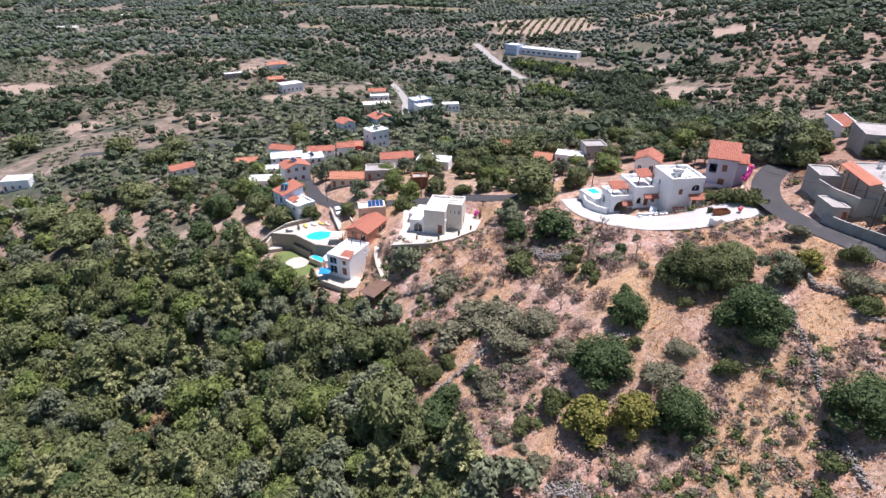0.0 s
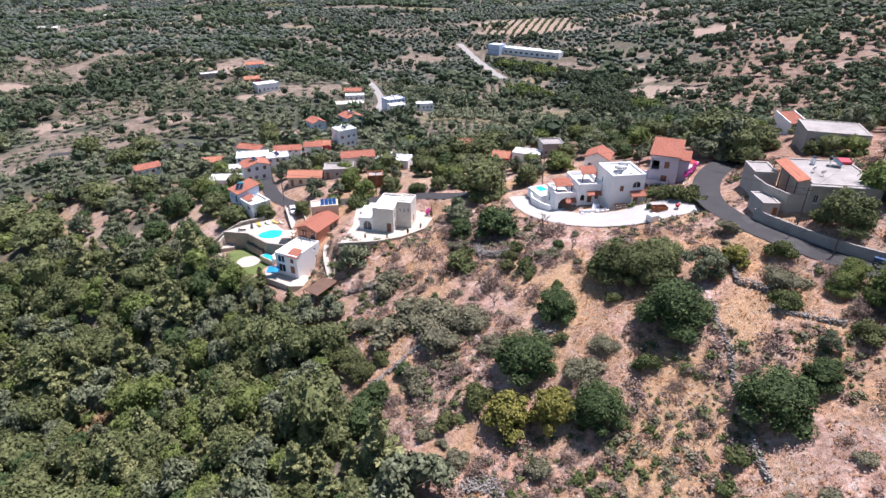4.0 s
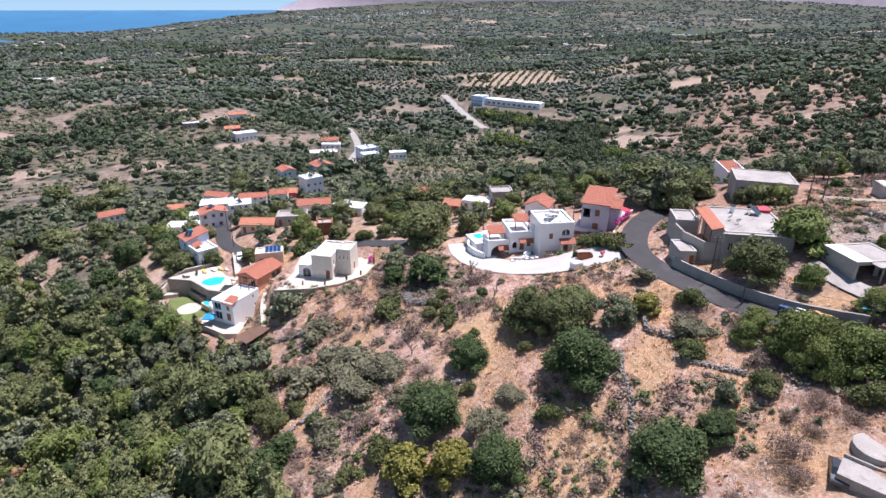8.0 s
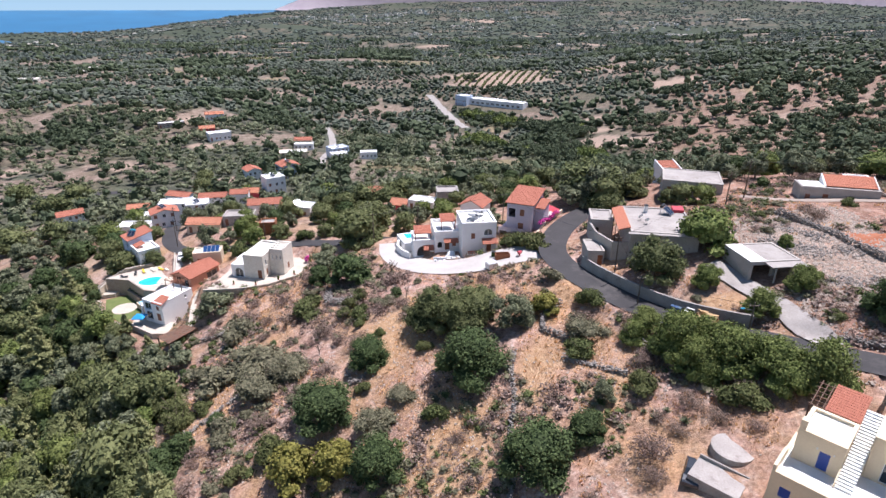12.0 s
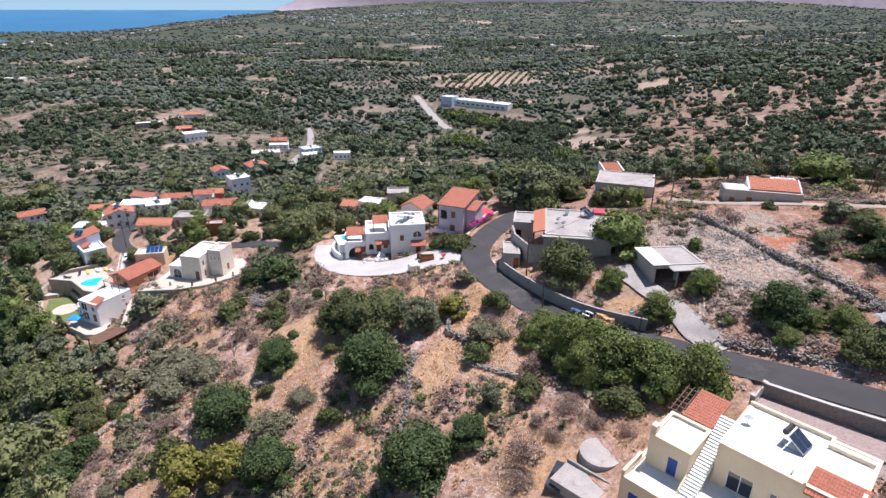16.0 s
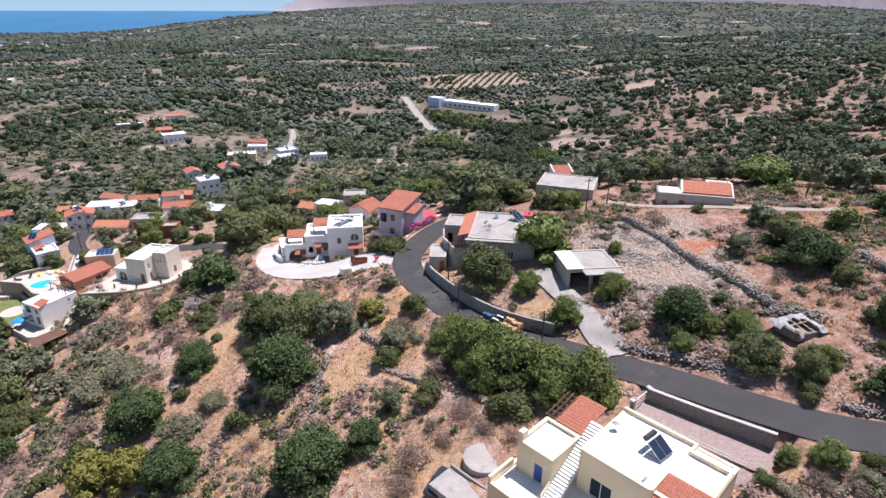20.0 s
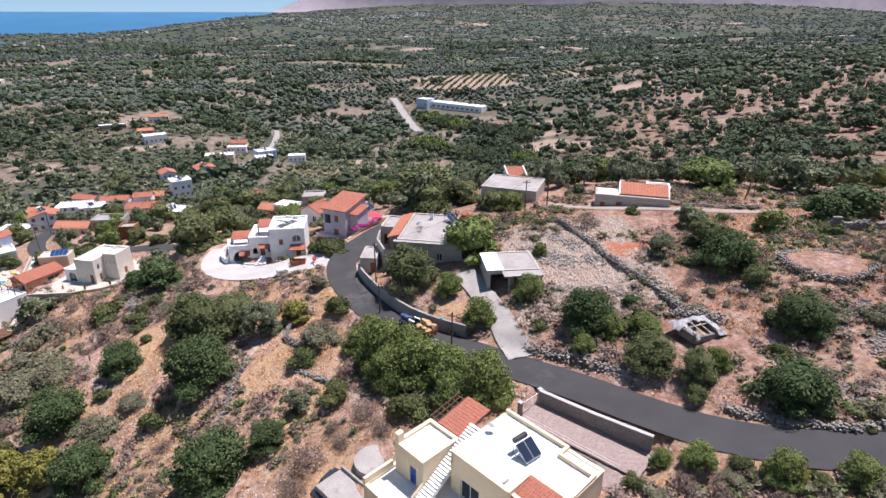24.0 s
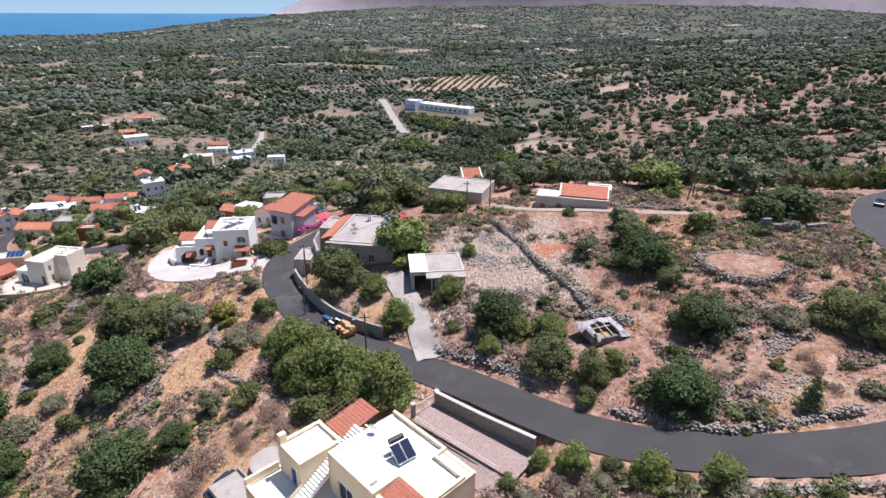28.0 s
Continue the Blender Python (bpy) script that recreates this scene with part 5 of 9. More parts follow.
part("rim", Geo().prism(kidney(3.55, 2.9), -0.3, 0.06), WHITE, pool)
part("water", Geo().prism(kidney(3.2, 2.55), 0.03, 0.075), POOL_WATER, pool)
small_pool = thing("plunge_pool", pose(-31.6, 125.2, -12.6, 0, 0, -38), "small lower plunge pool of turquoise water", "pool")
part("basin", Geo().box(-2.4, 2.4, -1.0, 1.0, -1.5, 0.0), BEIGE, small_pool)
part("water", Geo().box(-2.1, 2.1, -0.75, 0.75, 0.004, 0.05), POOL_WATER, small_pool)
lawn = thing("lawn", pose(0, 0, -14.4), "mown green lawn with a round white paved centre", "lawn")
part("turf", Geo().prism([(-44.5, 130.6), (-40.2, 133.2), (-33.6, 128.2), (-28.8, 124.4), (-29.6, 119.4), (-34.0, 118.6), (-40.5, 122.6)], -0.4, 0.12), LAWN, lawn)
part("paved_circle", Geo().prism([(-37.3 + 2.9 * math.cos(a * math.pi / 14), 125.9 + 2.9 * math.sin(a * math.pi / 14)) for a in range(28)], 0.0, 0.16), TERRACE, lawn)
masonry_run("garden_wall", ((-29.4, 118.6, -14.6), (-34.2, 117.6, -14.8), (-41.0, 121.8, -14.9), (-45.5, 129.6, -15.0), (-52.0, 132.4, -15.8)), 0.4, 0.75, BEIGE, TERRACE, "beige garden wall round the lawn")
masonry_run("garden_path_wall", ((-52.0, 132.6, -15.8), (-46.5, 137.4, -12.0), (-42.4, 138.6, -9.9), (-35.0, 143.2, -9.8)), 0.35, 0.7, BEIGE, TERRACE, "beige wall curving up past the pool")
yard = thing("villa_yard", pose(0, 0, -12.7), "pale paved yard below the white house", "terrace")
part("paving", Geo().prism([(-31.0, 119.4), (-30.0, 115.0), (-23.0, 110.8), (-19.6, 110.9), (-19.2, 115.6), (-22.0, 117.0), (-22.0, 122.5)], -3.0, 0.0), TERRACE, yard)
part("retaining_wall", Geo().beam((-29.9, 114.8, -0.2), (-23.0, 110.6, -0.2), 0.35, 1.4).beam((-23.0, 110.6, -0.2), (-19.4, 110.7, -0.2), 0.35, 1.4), TERRACE, yard)
carport = thing("carport", pose(0, 0, -9.3), "dark slatted carport roof on posts", "carport")
cport = [(-18.2, 104.2), (-14.8, 101.6), (-11.2, 107.9), (-14.5, 109.2)]
part("roof_sheet", Geo().prism(cport, 0.0, 0.1), POLE_WOOD, carport)
for px, py in cport:
    part("post", Geo().box(px * 0.99 - 0.24, px * 0.99 - 0.08, py - 0.08, py + 0.08, -3.4, -0.004), WOOD, carport)
for k in range(9):
    f = k / 8
    part("batten", Geo().beam((-18.2 + 3.4 * f, 104.2 - 2.6 * f, 0.14), (-14.5 + 3.3 * f, 109.2 - 1.3 * f, 0.14), 0.12, 0.08), BROWN_PAINT, carport)
steps_path = thing("garden_steps", pose(-11.9, 110.4, -9.5, 0, 0, 97), "long planted garden steps with pale edges", "stairs")
for k in range(16):
    part("tread", Geo().box(k, k + 1.0, -0.55, 0.55, -2.0, 0.25 + k * 0.13), STRAW, steps_path)
    part("edging", Geo().box(k, k + 0.98, 0.56, 0.8, -2.0, 0.5 + k * 0.13), TERRACE, steps_path)
    part("edging", Geo().box(k, k + 0.98, -0.8, -0.56, -2.0, 0.5 + k * 0.13), TERRACE, steps_path)
walkway = thing("garden_walkway", pose(0, 0, 0), "pale sloping walkway beside the white house", "path")
wk = ((-16.2, 123.0, -8.2), (-16.0, 119.4, -8.7), (-15.2, 115.6, -9.2), (-13.9, 111.6, -9.5), (-13.2, 109.0, -9.8))
for k, (a, b) in enumerate(zip(wk, wk[1:])):
    part("slab", Geo().beam((*a[:2], a[2] - 0.2), (*b[:2], b[2] - 0.2), 1.2, 1.2), TERRACE, walkway)
drive = thing("villa_drive", pose(0, 0, 0), "sloping pale concrete drive between low walls", "drive")
dq = ((-31.3, 144.9, -7.9), (-28.0, 146.2, -7.9), (-23.9, 135.9, -9.2), (-27.1, 133.8, -9.5))
part("slab", Geo().add([*dq, *((x, y, z - 2.5) for x, y, z in dq)], [(3, 2, 1, 0), (0, 1, 5, 4), (1, 2, 6, 5), (2, 3, 7, 6), (3, 0, 4, 7)]), CONCRETE, drive)
part("side_wall", Geo().beam((-31.5, 144.9, -7.9), (-27.3, 133.7, -9.4), 0.3, 1.8), TERRACE, drive)
part("side_wall", Geo().beam((-27.8, 146.2, -7.8), (-23.7, 135.9, -9.0), 0.3, 1.8), TERRACE, drive)
masonry_run("curved_path_wall", ((-46.4, 131.8, -12.6), (-45.9, 134.6, -12.2), (-44.6, 137.0, -11.8), (-42.6, 138.0, -11.2), (-41.1, 137.0, -11.2), (-40.6, 134.9, -11.4)), 0.35, 0.9, BEIGE, TERRACE, "curved beige wall round the garden path")
curl = thing("garden_path", pose(0, 0, -13.4), "pale curving garden path", "path")
part("paving", Geo().prism([(-46.2, 131.2), (-45.6, 134.4), (-44.2, 136.6), (-42.6, 137.4), (-41.3, 136.4), (-41.0, 134.6), (-42.4, 133.6), (-43.0, 132.2)], -3.0, 0.0), TERRACE, curl)
ledge = thing("garden_ledge", pose(0, 0, -12.5), "low stone planting ledge above the lawn", "retaining wall")
part("wall", Geo().prism([(-39.8, 132.6), (-34.2, 127.9), (-33.0, 129.2), (-38.6, 134.0)], -3.0, 0.0), GARDEN_STONE, ledge)
garage = house("garage", -21.9, 134.6, -6.8, 12, 7.0, 4.2, 3.5, BEIGE, "beige garage with solar panels on its roof", {0: [(1.0, 3.6, 0.05, 2.2, "shutter")]}, parapet=0.25, category="garage")
pv = thing("photovoltaic_array", on(garage, 3.0, 0.6, 3.5), "row of blue photovoltaic panels", "solar panel")
for k in range(4):
    pf = part("panel_frame", Geo().beam((k * 1.02, 0.0, 0.2), (k * 1.02, 2.2, 1.1), 0.96, 0.05), STEEL, pv)
    part("panel_glass", Geo().beam((k * 1.02, 0.05, 0.252), (k * 1.02, 2.15, 1.11), 0.9, 0.02), PV_GLASS, pf)
part("rack", Geo().box(-0.4, 3.4, 0.05, 0.12, 0, 0.2).box(-0.4, 3.4, 2.05, 2.12, 0, 1.0), STEEL, pv)


def parasol(x, y, z, cloth, label, r=1.5):
    p = thing("parasol", pose(x, y, z), label, "parasol", "garden parasols")
    part("pole", Geo().bar((0, 0, 0), (0, 0, 2.5), 0.03, 6), WHITE_METAL, p)
    part("base", Geo().bar((0, 0, 0), (0, 0, 0.1), 0.3, 10), GREY_CONCRETE, p)
    g = Geo()
    pts = [(r, r), (-r, r), (-r, -r), (r, -r)]
    g.add([(x, y, 2.05) for x, y in pts] + [(0, 0, 2.55)] + [(x * 0.97, y * 0.97, 1.9) for x, y in pts], [(0, 1, 4), (1, 2, 4), (2, 3, 4), (3, 0, 4), (0, 5, 6, 1), (1, 6, 7, 2), (2, 7, 8, 3), (3, 8, 5, 0)])
    part("canopy", g, cloth, p)


parasol(-27.9, 115.6, -12.7, BLUE_CLOTH, "square bright blue parasol in the yard", 1.35)
parasol(-27.0, 129.0, -9.77, CREAM_CLOTH, "wide cream parasol beside the pool", 1.7)


def lounger(x, y, z, turn, cloth, label):
    s = thing("sun_lounger", pose(x, y, z, 0, 0, turn), label, "sun lounger", "pool loungers")
    part("frame", Geo().box(-0.32, 0.32, 0, 1.9, 0.24, 0.3), WHITE_METAL, s)
    part("mattress", Geo().box(-0.3, 0.3, 0.0, 1.25, 0.304, 0.4), cloth, s)
    part("backrest", Geo().beam((0, 1.25, 0.35), (0, 1.85, 0.75), 0.6, 0.09), cloth, s)
    for px in (-0.28, 0.28):
        for py in (0.1, 1.7):
            part("leg", Geo().box(px - 0.025, px + 0.025, py - 0.025, py + 0.025, 0, 0.236), WHITE_METAL, s)


for k, (lx, ly) in enumerate(((-38.4, 135.6), (-36.6, 136.8), (-34.4, 138.0), (-32.2, 138.6), (-30.0, 138.4), (-39.8, 134.6))):
    lounger(lx, ly, -9.77, 20 + 15 * k, YELLOW_CLOTH if k in (1, 3) else BLACK if k in (0, 5) else CREAM_CLOTH, "sun lounger with a yellow mattress" if k in (1, 3) else "sun lounger with a dark mattress" if k in (0, 5) else "sun lounger with a cream mattress")
slide = thing("play_slide", pose(-30.6, 121.2, -14.28, 0, 0, 30), "turquoise children's slide on the lawn", "slide")
part("chute", Geo().beam((0, 0, 1.3), (2.0, 0, 0.15), 0.5, 0.08), TEAL_CLOTH, slide)
part("ladder", Geo().bar((0, -0.2, 0), (0, -0.2, 1.6), 0.03).bar((0, 0.2, 0), (0, 0.2, 1.6), 0.03), TEAL_CLOTH, slide)

# ---- the blue and white house beyond the villa ----
bluehouse = house("blue_white_house", -48.6, 150.6, -10.6, -46, 5.6, 6.4, 6.2, PALE_BLUE, "two-storey house, pale blue side and red roof", {0: [(0.7, 1.6, 0.9, 2.2, "window"), (3.6, 4.6, 0.9, 2.2, "window"), (0.7, 1.6, 3.6, 5.0, "window"), (3.2, 4.6, 3.3, 5.3, "window")], 3: [(1.0, 2.0, 3.4, 4.8, "window"), (3.6, 4.8, 3.4, 4.8, "window")]}, roof="shed", rise=1.3)
bfront = house("blue_white_house_wing", 0, 0, -10.6, -46, 6.6, 5.6, 4.4, WHITE, "white front wing with a flat roof terrace", {0: [(1.0, 2.0, 0.9, 2.2, "window"), (3.6, 5.2, 2.9, 4.0, "window")], 1: [(1.2, 2.6, 1.0, 2.3, "window")]}, parapet=0.5)
bfront.matrix_world = pose(-48.6, 150.6, -10.6, 0, 0, -46) @ pose(5.62, 0.3, 0)
bpent = Geo()
tiled(bpent, (0.2, 0.5, 4.95), (3.2, 0.5, 4.95), (3.2, 3.0, 5.6), (0.2, 3.0, 5.6))
part("tiled_canopy", bpent, TILE, bfront)
solar_heater(on(bluehouse, 3.8, 1.2, 6.6, 40), TEAL_CLOTH)

# ---- the white house with red canopies ----
WT = 7
wmain = house("white_house", 47.0, 108.7, 8.2, WT, 7.2, 8.0, 6.4, WHITE, "tall white flat-roofed house with red tiled canopies", {0: [(1.9, 2.7, 3.3, 4.5, "shutter"), (4.6, 6.4, 3.9, 5.3, "arch"), (5.2, 6.2, 0.1, 2.2, "door")], 3: [(2.6, 3.4, 3.6, 4.9, "arch"), (2.8, 3.6, 0.5, 2.2, "shutter")]}, parapet=0.4)
for a, b, z0, w0 in ((4.1, 7.3, 2.55, 1.5), (1.2, 3.8, -0.2, 1.2)):
    cg = Geo()
    tiled(cg, (a, -w0, z0), (b, -w0, z0), (b, -0.02, z0 + 0.75), (a, -0.02, z0 + 0.75), 0.3)
    cn = part("tiled_canopy", cg, TILE, wmain)
    if z0 > 0:
        for px in (a + 0.2, b - 0.2):
            part("canopy_post", Geo().box(px - 0.12, px + 0.12, -w0 + 0.1, -w0 + 0.34, -1.5, z0 - 0.05), WHITE, cn)
wmid = house("white_house_middle", 0, 0, 7.2, WT, 5.2, 8.0, 3.7, WHITE, "white middle wing with an arched entrance and roof terrace", {0: [(0.6, 1.6, 0.6, 2.0, "arch_open"), (2.2, 3.2, 0.1, 2.1, "door"), (3.8, 4.6, 0.9, 2.0, "shutter")], 3: [(1.0, 1.8, 1.2, 2.4, "window")]}, parapet=0.7)
wmid.matrix_world = pose(47.0, 108.7, 7.2, 0, 0, WT) @ pose(-5.22, 4.6, 0)
cg = Geo()
tiled(cg, (1.9, -1.2, 2.2), (5.0, -1.2, 2.2), (5.0, -0.02, 2.75), (1.9, -0.02, 2.75), 0.3)
part("tiled_canopy", cg, TILE, wmid)
cg = Geo()
tiled(cg, (1.6, 2.6, 5.7), (5.0, 2.6, 5.7), (5.0, 5.6, 6.5), (1.6, 5.6, 6.5), 0.3)
up_can = part("tiled_canopy", cg, TILE, wmid)
for px in (1.8, 4.8):
    part("canopy_post", Geo().box(px - 0.1, px + 0.1, 2.7, 2.9, 3.7, 5.7), WOOD, up_can)
wleft = house("white_house_arch_wing", 0, 0, 5.6, WT, 4.6, 6.0, 3.1, WHITE, "low white wing with a broad arched porch", {0: [(0.8, 3.8, 0.05, 2.5, "arch_open")], 3: [(1.2, 2.4, 0.6, 2.4, "arch_open")]}, parapet=0.7)
wleft.matrix_world = pose(47.0, 108.7, 5.6, 0, 0, WT) @ pose(-9.84, 5.6, 0)
cg = Geo()
tiled(cg, (0.4, 1.2, 4.9), (4.2, 1.2, 4.9), (4.2, 4.2, 5.7), (0.4, 4.2, 5.7), 0.3)
left_can = part("tiled_canopy", cg, TILE, wleft)
for px in (0.6, 4.0):
    part("canopy_post", Geo().box(px - 0.1, px + 0.1, 1.3, 1.5, 3.1, 4.9), WOOD, left_can)
cg = Geo()
tiled(cg, (2.2, -1.2, 1.9), (4.5, -1.2, 1.9), (4.5, -0.02, 2.6), (2.2, -0.02, 2.6), 0.3)
part("tiled_canopy", cg, TILE, wleft)
house("white_gable_house", 47.6, 133.9, 4.5, -25, 5.7, 6.2, 6.1, WHITE, "white house with a terracotta gable roof", {0: [(0.8, 1.8, 3.2, 4.8, "arch"), (3.4, 4.6, 3.0, 5.0, "arch")], 3: [(2.0, 3.0, 3.4, 4.6, "window")]}, roof="gable", ridge="y", rise=1.4, over=0.4)
solar_heater(on(wmain, 3.2, 4.2, 6.4, 150), WHITE_METAL)
solar_heater(on(wmain, 4.9, 6.2, 6.4, 150), WHITE_METAL)
for k in range(5):
    fl = thing("roof_skylight", on(wmain, 0.9 + k * 1.15, 1.2 + (k % 2) * 0.5, 6.4), "low dark roof hatch", "hatch", "roof hatches")
    part("curb", Geo().box(0, 0.7, 0, 0.35, 0, 0.12), GREY_CONCRETE, fl)
    part("lid", Geo().box(0.04, 0.66, 0.04, 0.31, 0.124, 0.17), BLACK, fl)
wpool = thing("house_pool", pose(34.6, 121.0, 6.0, 0, 0, 20), "small blue pool behind a curved white wall", "pool")
part("basin", Geo().box(-1.2, 3.2, -2.6, 3.6, -4.5, 0.6), WHITE, wpool)
part("water", Geo().box(0.2, 2.2, 0.2, 3.0, 0.604, 0.64), POOL_WATER, wpool)
masonry_run("curved_garden_wall", ((33.2, 124.6, 5.0), (32.6, 119.0, 5.0), (34.0, 115.2, 5.3), (35.8, 112.8, 5.5)), 0.4, 1.1, WHITE, None, "curved white garden wall before the house")
masonry_run("stepped_front_wall", ((41.0, 109.0, 6.4), (43.5, 107.8, 6.9), (46.2, 107.4, 7.6)), 0.3, 0.9, WHITE, None, "white stepped wall by the entrance")
flight = thing("entrance_steps", pose(43.4, 107.6, 6.6, 0, 0, 60), "white steps rising to the house", "stairs")
for k in range(9):
    part("tread", Geo().box(k * 0.34, k * 0.34 + 0.36, -0.7, 0.7, -1.0, 0.17 * (k + 1)), WHITE, flight)
fence = thing("front_balustrade", pose(47.6, 106.4, 8.6, 0, 0, 9), "grey stone balustrade along the apron", "balustrade")
part("plinth", Geo().box(0, 8.0, -0.15, 0.15, -1.4, 0.35), GREY_CONCRETE, fence)
for k in range(13):
    part("baluster", Geo().box(0.15 + k * 0.64, 0.35 + k * 0.64, -0.1, 0.1, 0.354, 0.85), GREY_CONCRETE, fence)
for k in range(6):
    rk = thing("front_step_block", pose(41.4 + k * 0.95, 107.9 - k * 0.3, at(41.4 + k * 0.95, 107.9 - k * 0.3) + 0.0), "white block edging the apron", "kerb block", "apron blocks")
    part("block", Geo().box(-0.3, 0.3, -0.22, 0.22, -0.6, 0.35), WHITE, rk)

# ---- the lilac house ----
pink = house("lilac_house", 57.0, 115.9, 10.6, -25, 5.7, 8.2, 6.6, LILAC, "two-storey lilac house with brown shutters", {0: [(0.4, 1.9, 3.4, 5.4, "hole"), (2.9, 3.9, 3.9, 5.4, "shutter"), (2.6, 3.8, 0.9, 2.3, "shutter")], 1: [(1.2, 1.8, 1.6, 2.8, "window"), (2.4, 3.0, 1.6, 2.8, "window")]}, roof="shed", rise=1.3, over=0.4, parapet=0.0)
part("loggia_floor", Geo().box(0.31, 2.2, 0.31, 2.4, 3.2, 3.35), GREY_CONCRETE, pink)
part("balcony", Geo().box(-1.4, -0.01, 1.0, 7.0, 0.4, 0.6).box(-1.4, 4.4, -1.2, -0.01, 0.4, 0.6).box(-1.4, 4.4, -1.2, -1.1, 0.604, 1.3), LILAC, pink)
for px in (-1.3, 0.6, 2.5, 4.3):
    part("balcony_post", Geo().box(px - 0.1, px + 0.1, -1.15, -0.95, -2.5, 0.39), LILAC, pink)
stair_tower = house("lilac_stair_tower", 0, 0, 10.6, -25, 2.0, 4.4, 5.6, LILAC, "lilac stair tower with a small red roof", {}, roof="shed", rise=0.7, over=0.25)
stair_tower.matrix_world = pose(57.0, 115.9, 10.6, 0, 0, -25) @ pose(5.72, 1.6, 0)
awn = thing("awning", pose(66.6, 120.5, 12.2, 0, 0, -25), "faded red awning beside the lilac house", "awning")
part("cloth", Geo().beam((0, 0, 2.4), (2.6, 0, 1.6), 3.0, 0.04), RED_PAINT, awn)
for py in (-1.4, 1.4):
    part("post", Geo().bar((2.5, py, -1.5), (2.5, py, 1.62), 0.04), STEEL, awn)
solar_heater(pose(67.0, 122.0, 14.6, 0, 0, 60), STEEL)
masonry_run("street_wall", ((62.9, 110.9, 11.3), (66.0, 116.6, 11.9), (70.6, 122.6, 12.4)), 0.35, 0.9, BEIGE, None, "low beige street wall under the lilac house", below=2.5)
deck = thing("lilac_house_deck", pose(66.2, 120.2, 12.0, 0, 0, -25), "pale terrace beside the lilac house", "terrace")
part("slab", Geo().box(0, 3.4, -3.5, 6.0, -3.5, 0.2), CONCRETE, deck)

# ---- the grey flat-roofed house above the road ----
HT = -10
flat = house("flat_roofed_house", 75.0, 89.3, 16.4, HT, 11.2, 13.6, 4.3, GREY_WALL, "grey cement house with a weathered flat roof", {0: [(0.8, 1.6, 0.9, 2.4, "window"), (3.2, 5.2, 0.2, 2.5, "hole"), (6.8, 7.8, 0.9, 2.3, "arch")]}, roof_mat=ROOF_SCREED, parapet=0.12, over=0.5)
part("eave_slab", Geo().box(-0.5, 11.7, -0.9, -0.05, 4.1, 4.35), ROOF_SCREED, flat)
chim = thing("chimney", on(flat, 4.0, 11.0, 4.3), "rendered chimney with a dark cap", "chimney")
part("shaft", Geo().box(-0.3, 0.3, -0.3, 0.3, 0, 1.3), WHITE, chim)
part("cap", Geo().box(-0.35, 0.35, -0.35, 0.35, 1.304, 1.5), BLACK, chim)
dish(on(flat, 2.4, 6.2, 4.3, 30))
dish(on(flat, 3.2, 4.4, 4.3, 10))
solar_heater(on(flat, 8.6, 10.0, 4.3, 60))
red_sheet = thing("red_roof_sheet", on(flat, 9.0, 11.6, 4.3), "red sheet over a white roof box", "roof sheet")
part("sheet", Geo().box(0, 2.0, 0, 1.8, 0.0, 0.55, 0.25), RED_PAINT, red_sheet)
orange = thing("porch_roof", pose(73.3, 91.0, 20.2, 0, 0, HT), "orange corrugated porch roof", "porch roof")
g = Geo()
tiled(g, (0.0, 11.2, 0.4), (0.0, -0.3, 0.4), (2.0, -0.3, 1.0), (2.0, 11.2, 1.0), 0.3, 1.0)
part("sheet", g, ORANGE_SHEET, orange)
for py in (0.2, 3.8, 7.4, 11.0):
    part("post", Geo().box(0.05, 0.17, py - 0.06, py + 0.06, -3.8, 0.27), WOOD, orange)
house("side_block", 71.1, 100.4, 15.2, HT, 4.2, 6.2, 3.6, GREY_WALL, "unpainted cement side block", {0: [(0.6, 1.6, 0.1, 2.2, "hole")]}, roof_mat=ROOF_SCREED, parapet=0.15)
masonry_run("courtyard_wall", ((71.0, 100.3, 15.0), (70.9, 95.8, 15.0), (72.6, 90.8, 15.0), (75.0, 90.2, 15.2)), 0.3, 3.2, GREY_WALL, ROOF_SCREED, "rendered courtyard wall with a pale top")
store = house("road_store", 68.3, 90.6, 13.9, -4, 2.9, 5.4, 2.7, GREY_WALL, "small grey block store with a rusty door", {0: [(1.8, 2.7, 0.05, 2.0, "door")]}, roof_mat=ROOF_SCREED, leaf=RUST, parapet=0.08)
shed = house("open_shed", 89.5, 77.3, 17.2, 6, 8.2, 7.0, 3.2, GREY_WALL, "open-fronted concrete shed with a grey roof", {0: [(0.5, 3.6, 0.02, 2.7, "hole"), (4.2, 7.6, 0.02, 2.7, "hole")], 3: []}, roof_mat=ROOF_SCREED, parapet=0.05)
part("white_roof_strip", Geo().box(-0.1, 2.6, -0.1, 6.8, 3.33, 3.38), ROOF_WHITE, shed)
part("front_canopy", Geo().box(2.2, 8.2, -2.0, -0.06, 3.0, 3.18), ROOF_SCREED, shed)
for px in (3.0, 7.9):
    part("canopy_post", Geo().box(px - 0.1, px + 0.1, -1.9, -1.7, -0.4, 2.99), GREY_WALL, shed)
track_line = road_line(((92.6, 60.6), (91.6, 65.5), (90.2, 71.5), (88.6, 76.5), (86.0, 83.0)), 0.6)
tagged(new("pavement", array_mesh("pavement", *drape(track_line, 3.4, 0.3, 13), ROOF_SCREED, True)), "pale concrete drive up to the shed", "paving", kind="structure")
RW = ROAD_LINES["village_road"][1]
side_pts = []
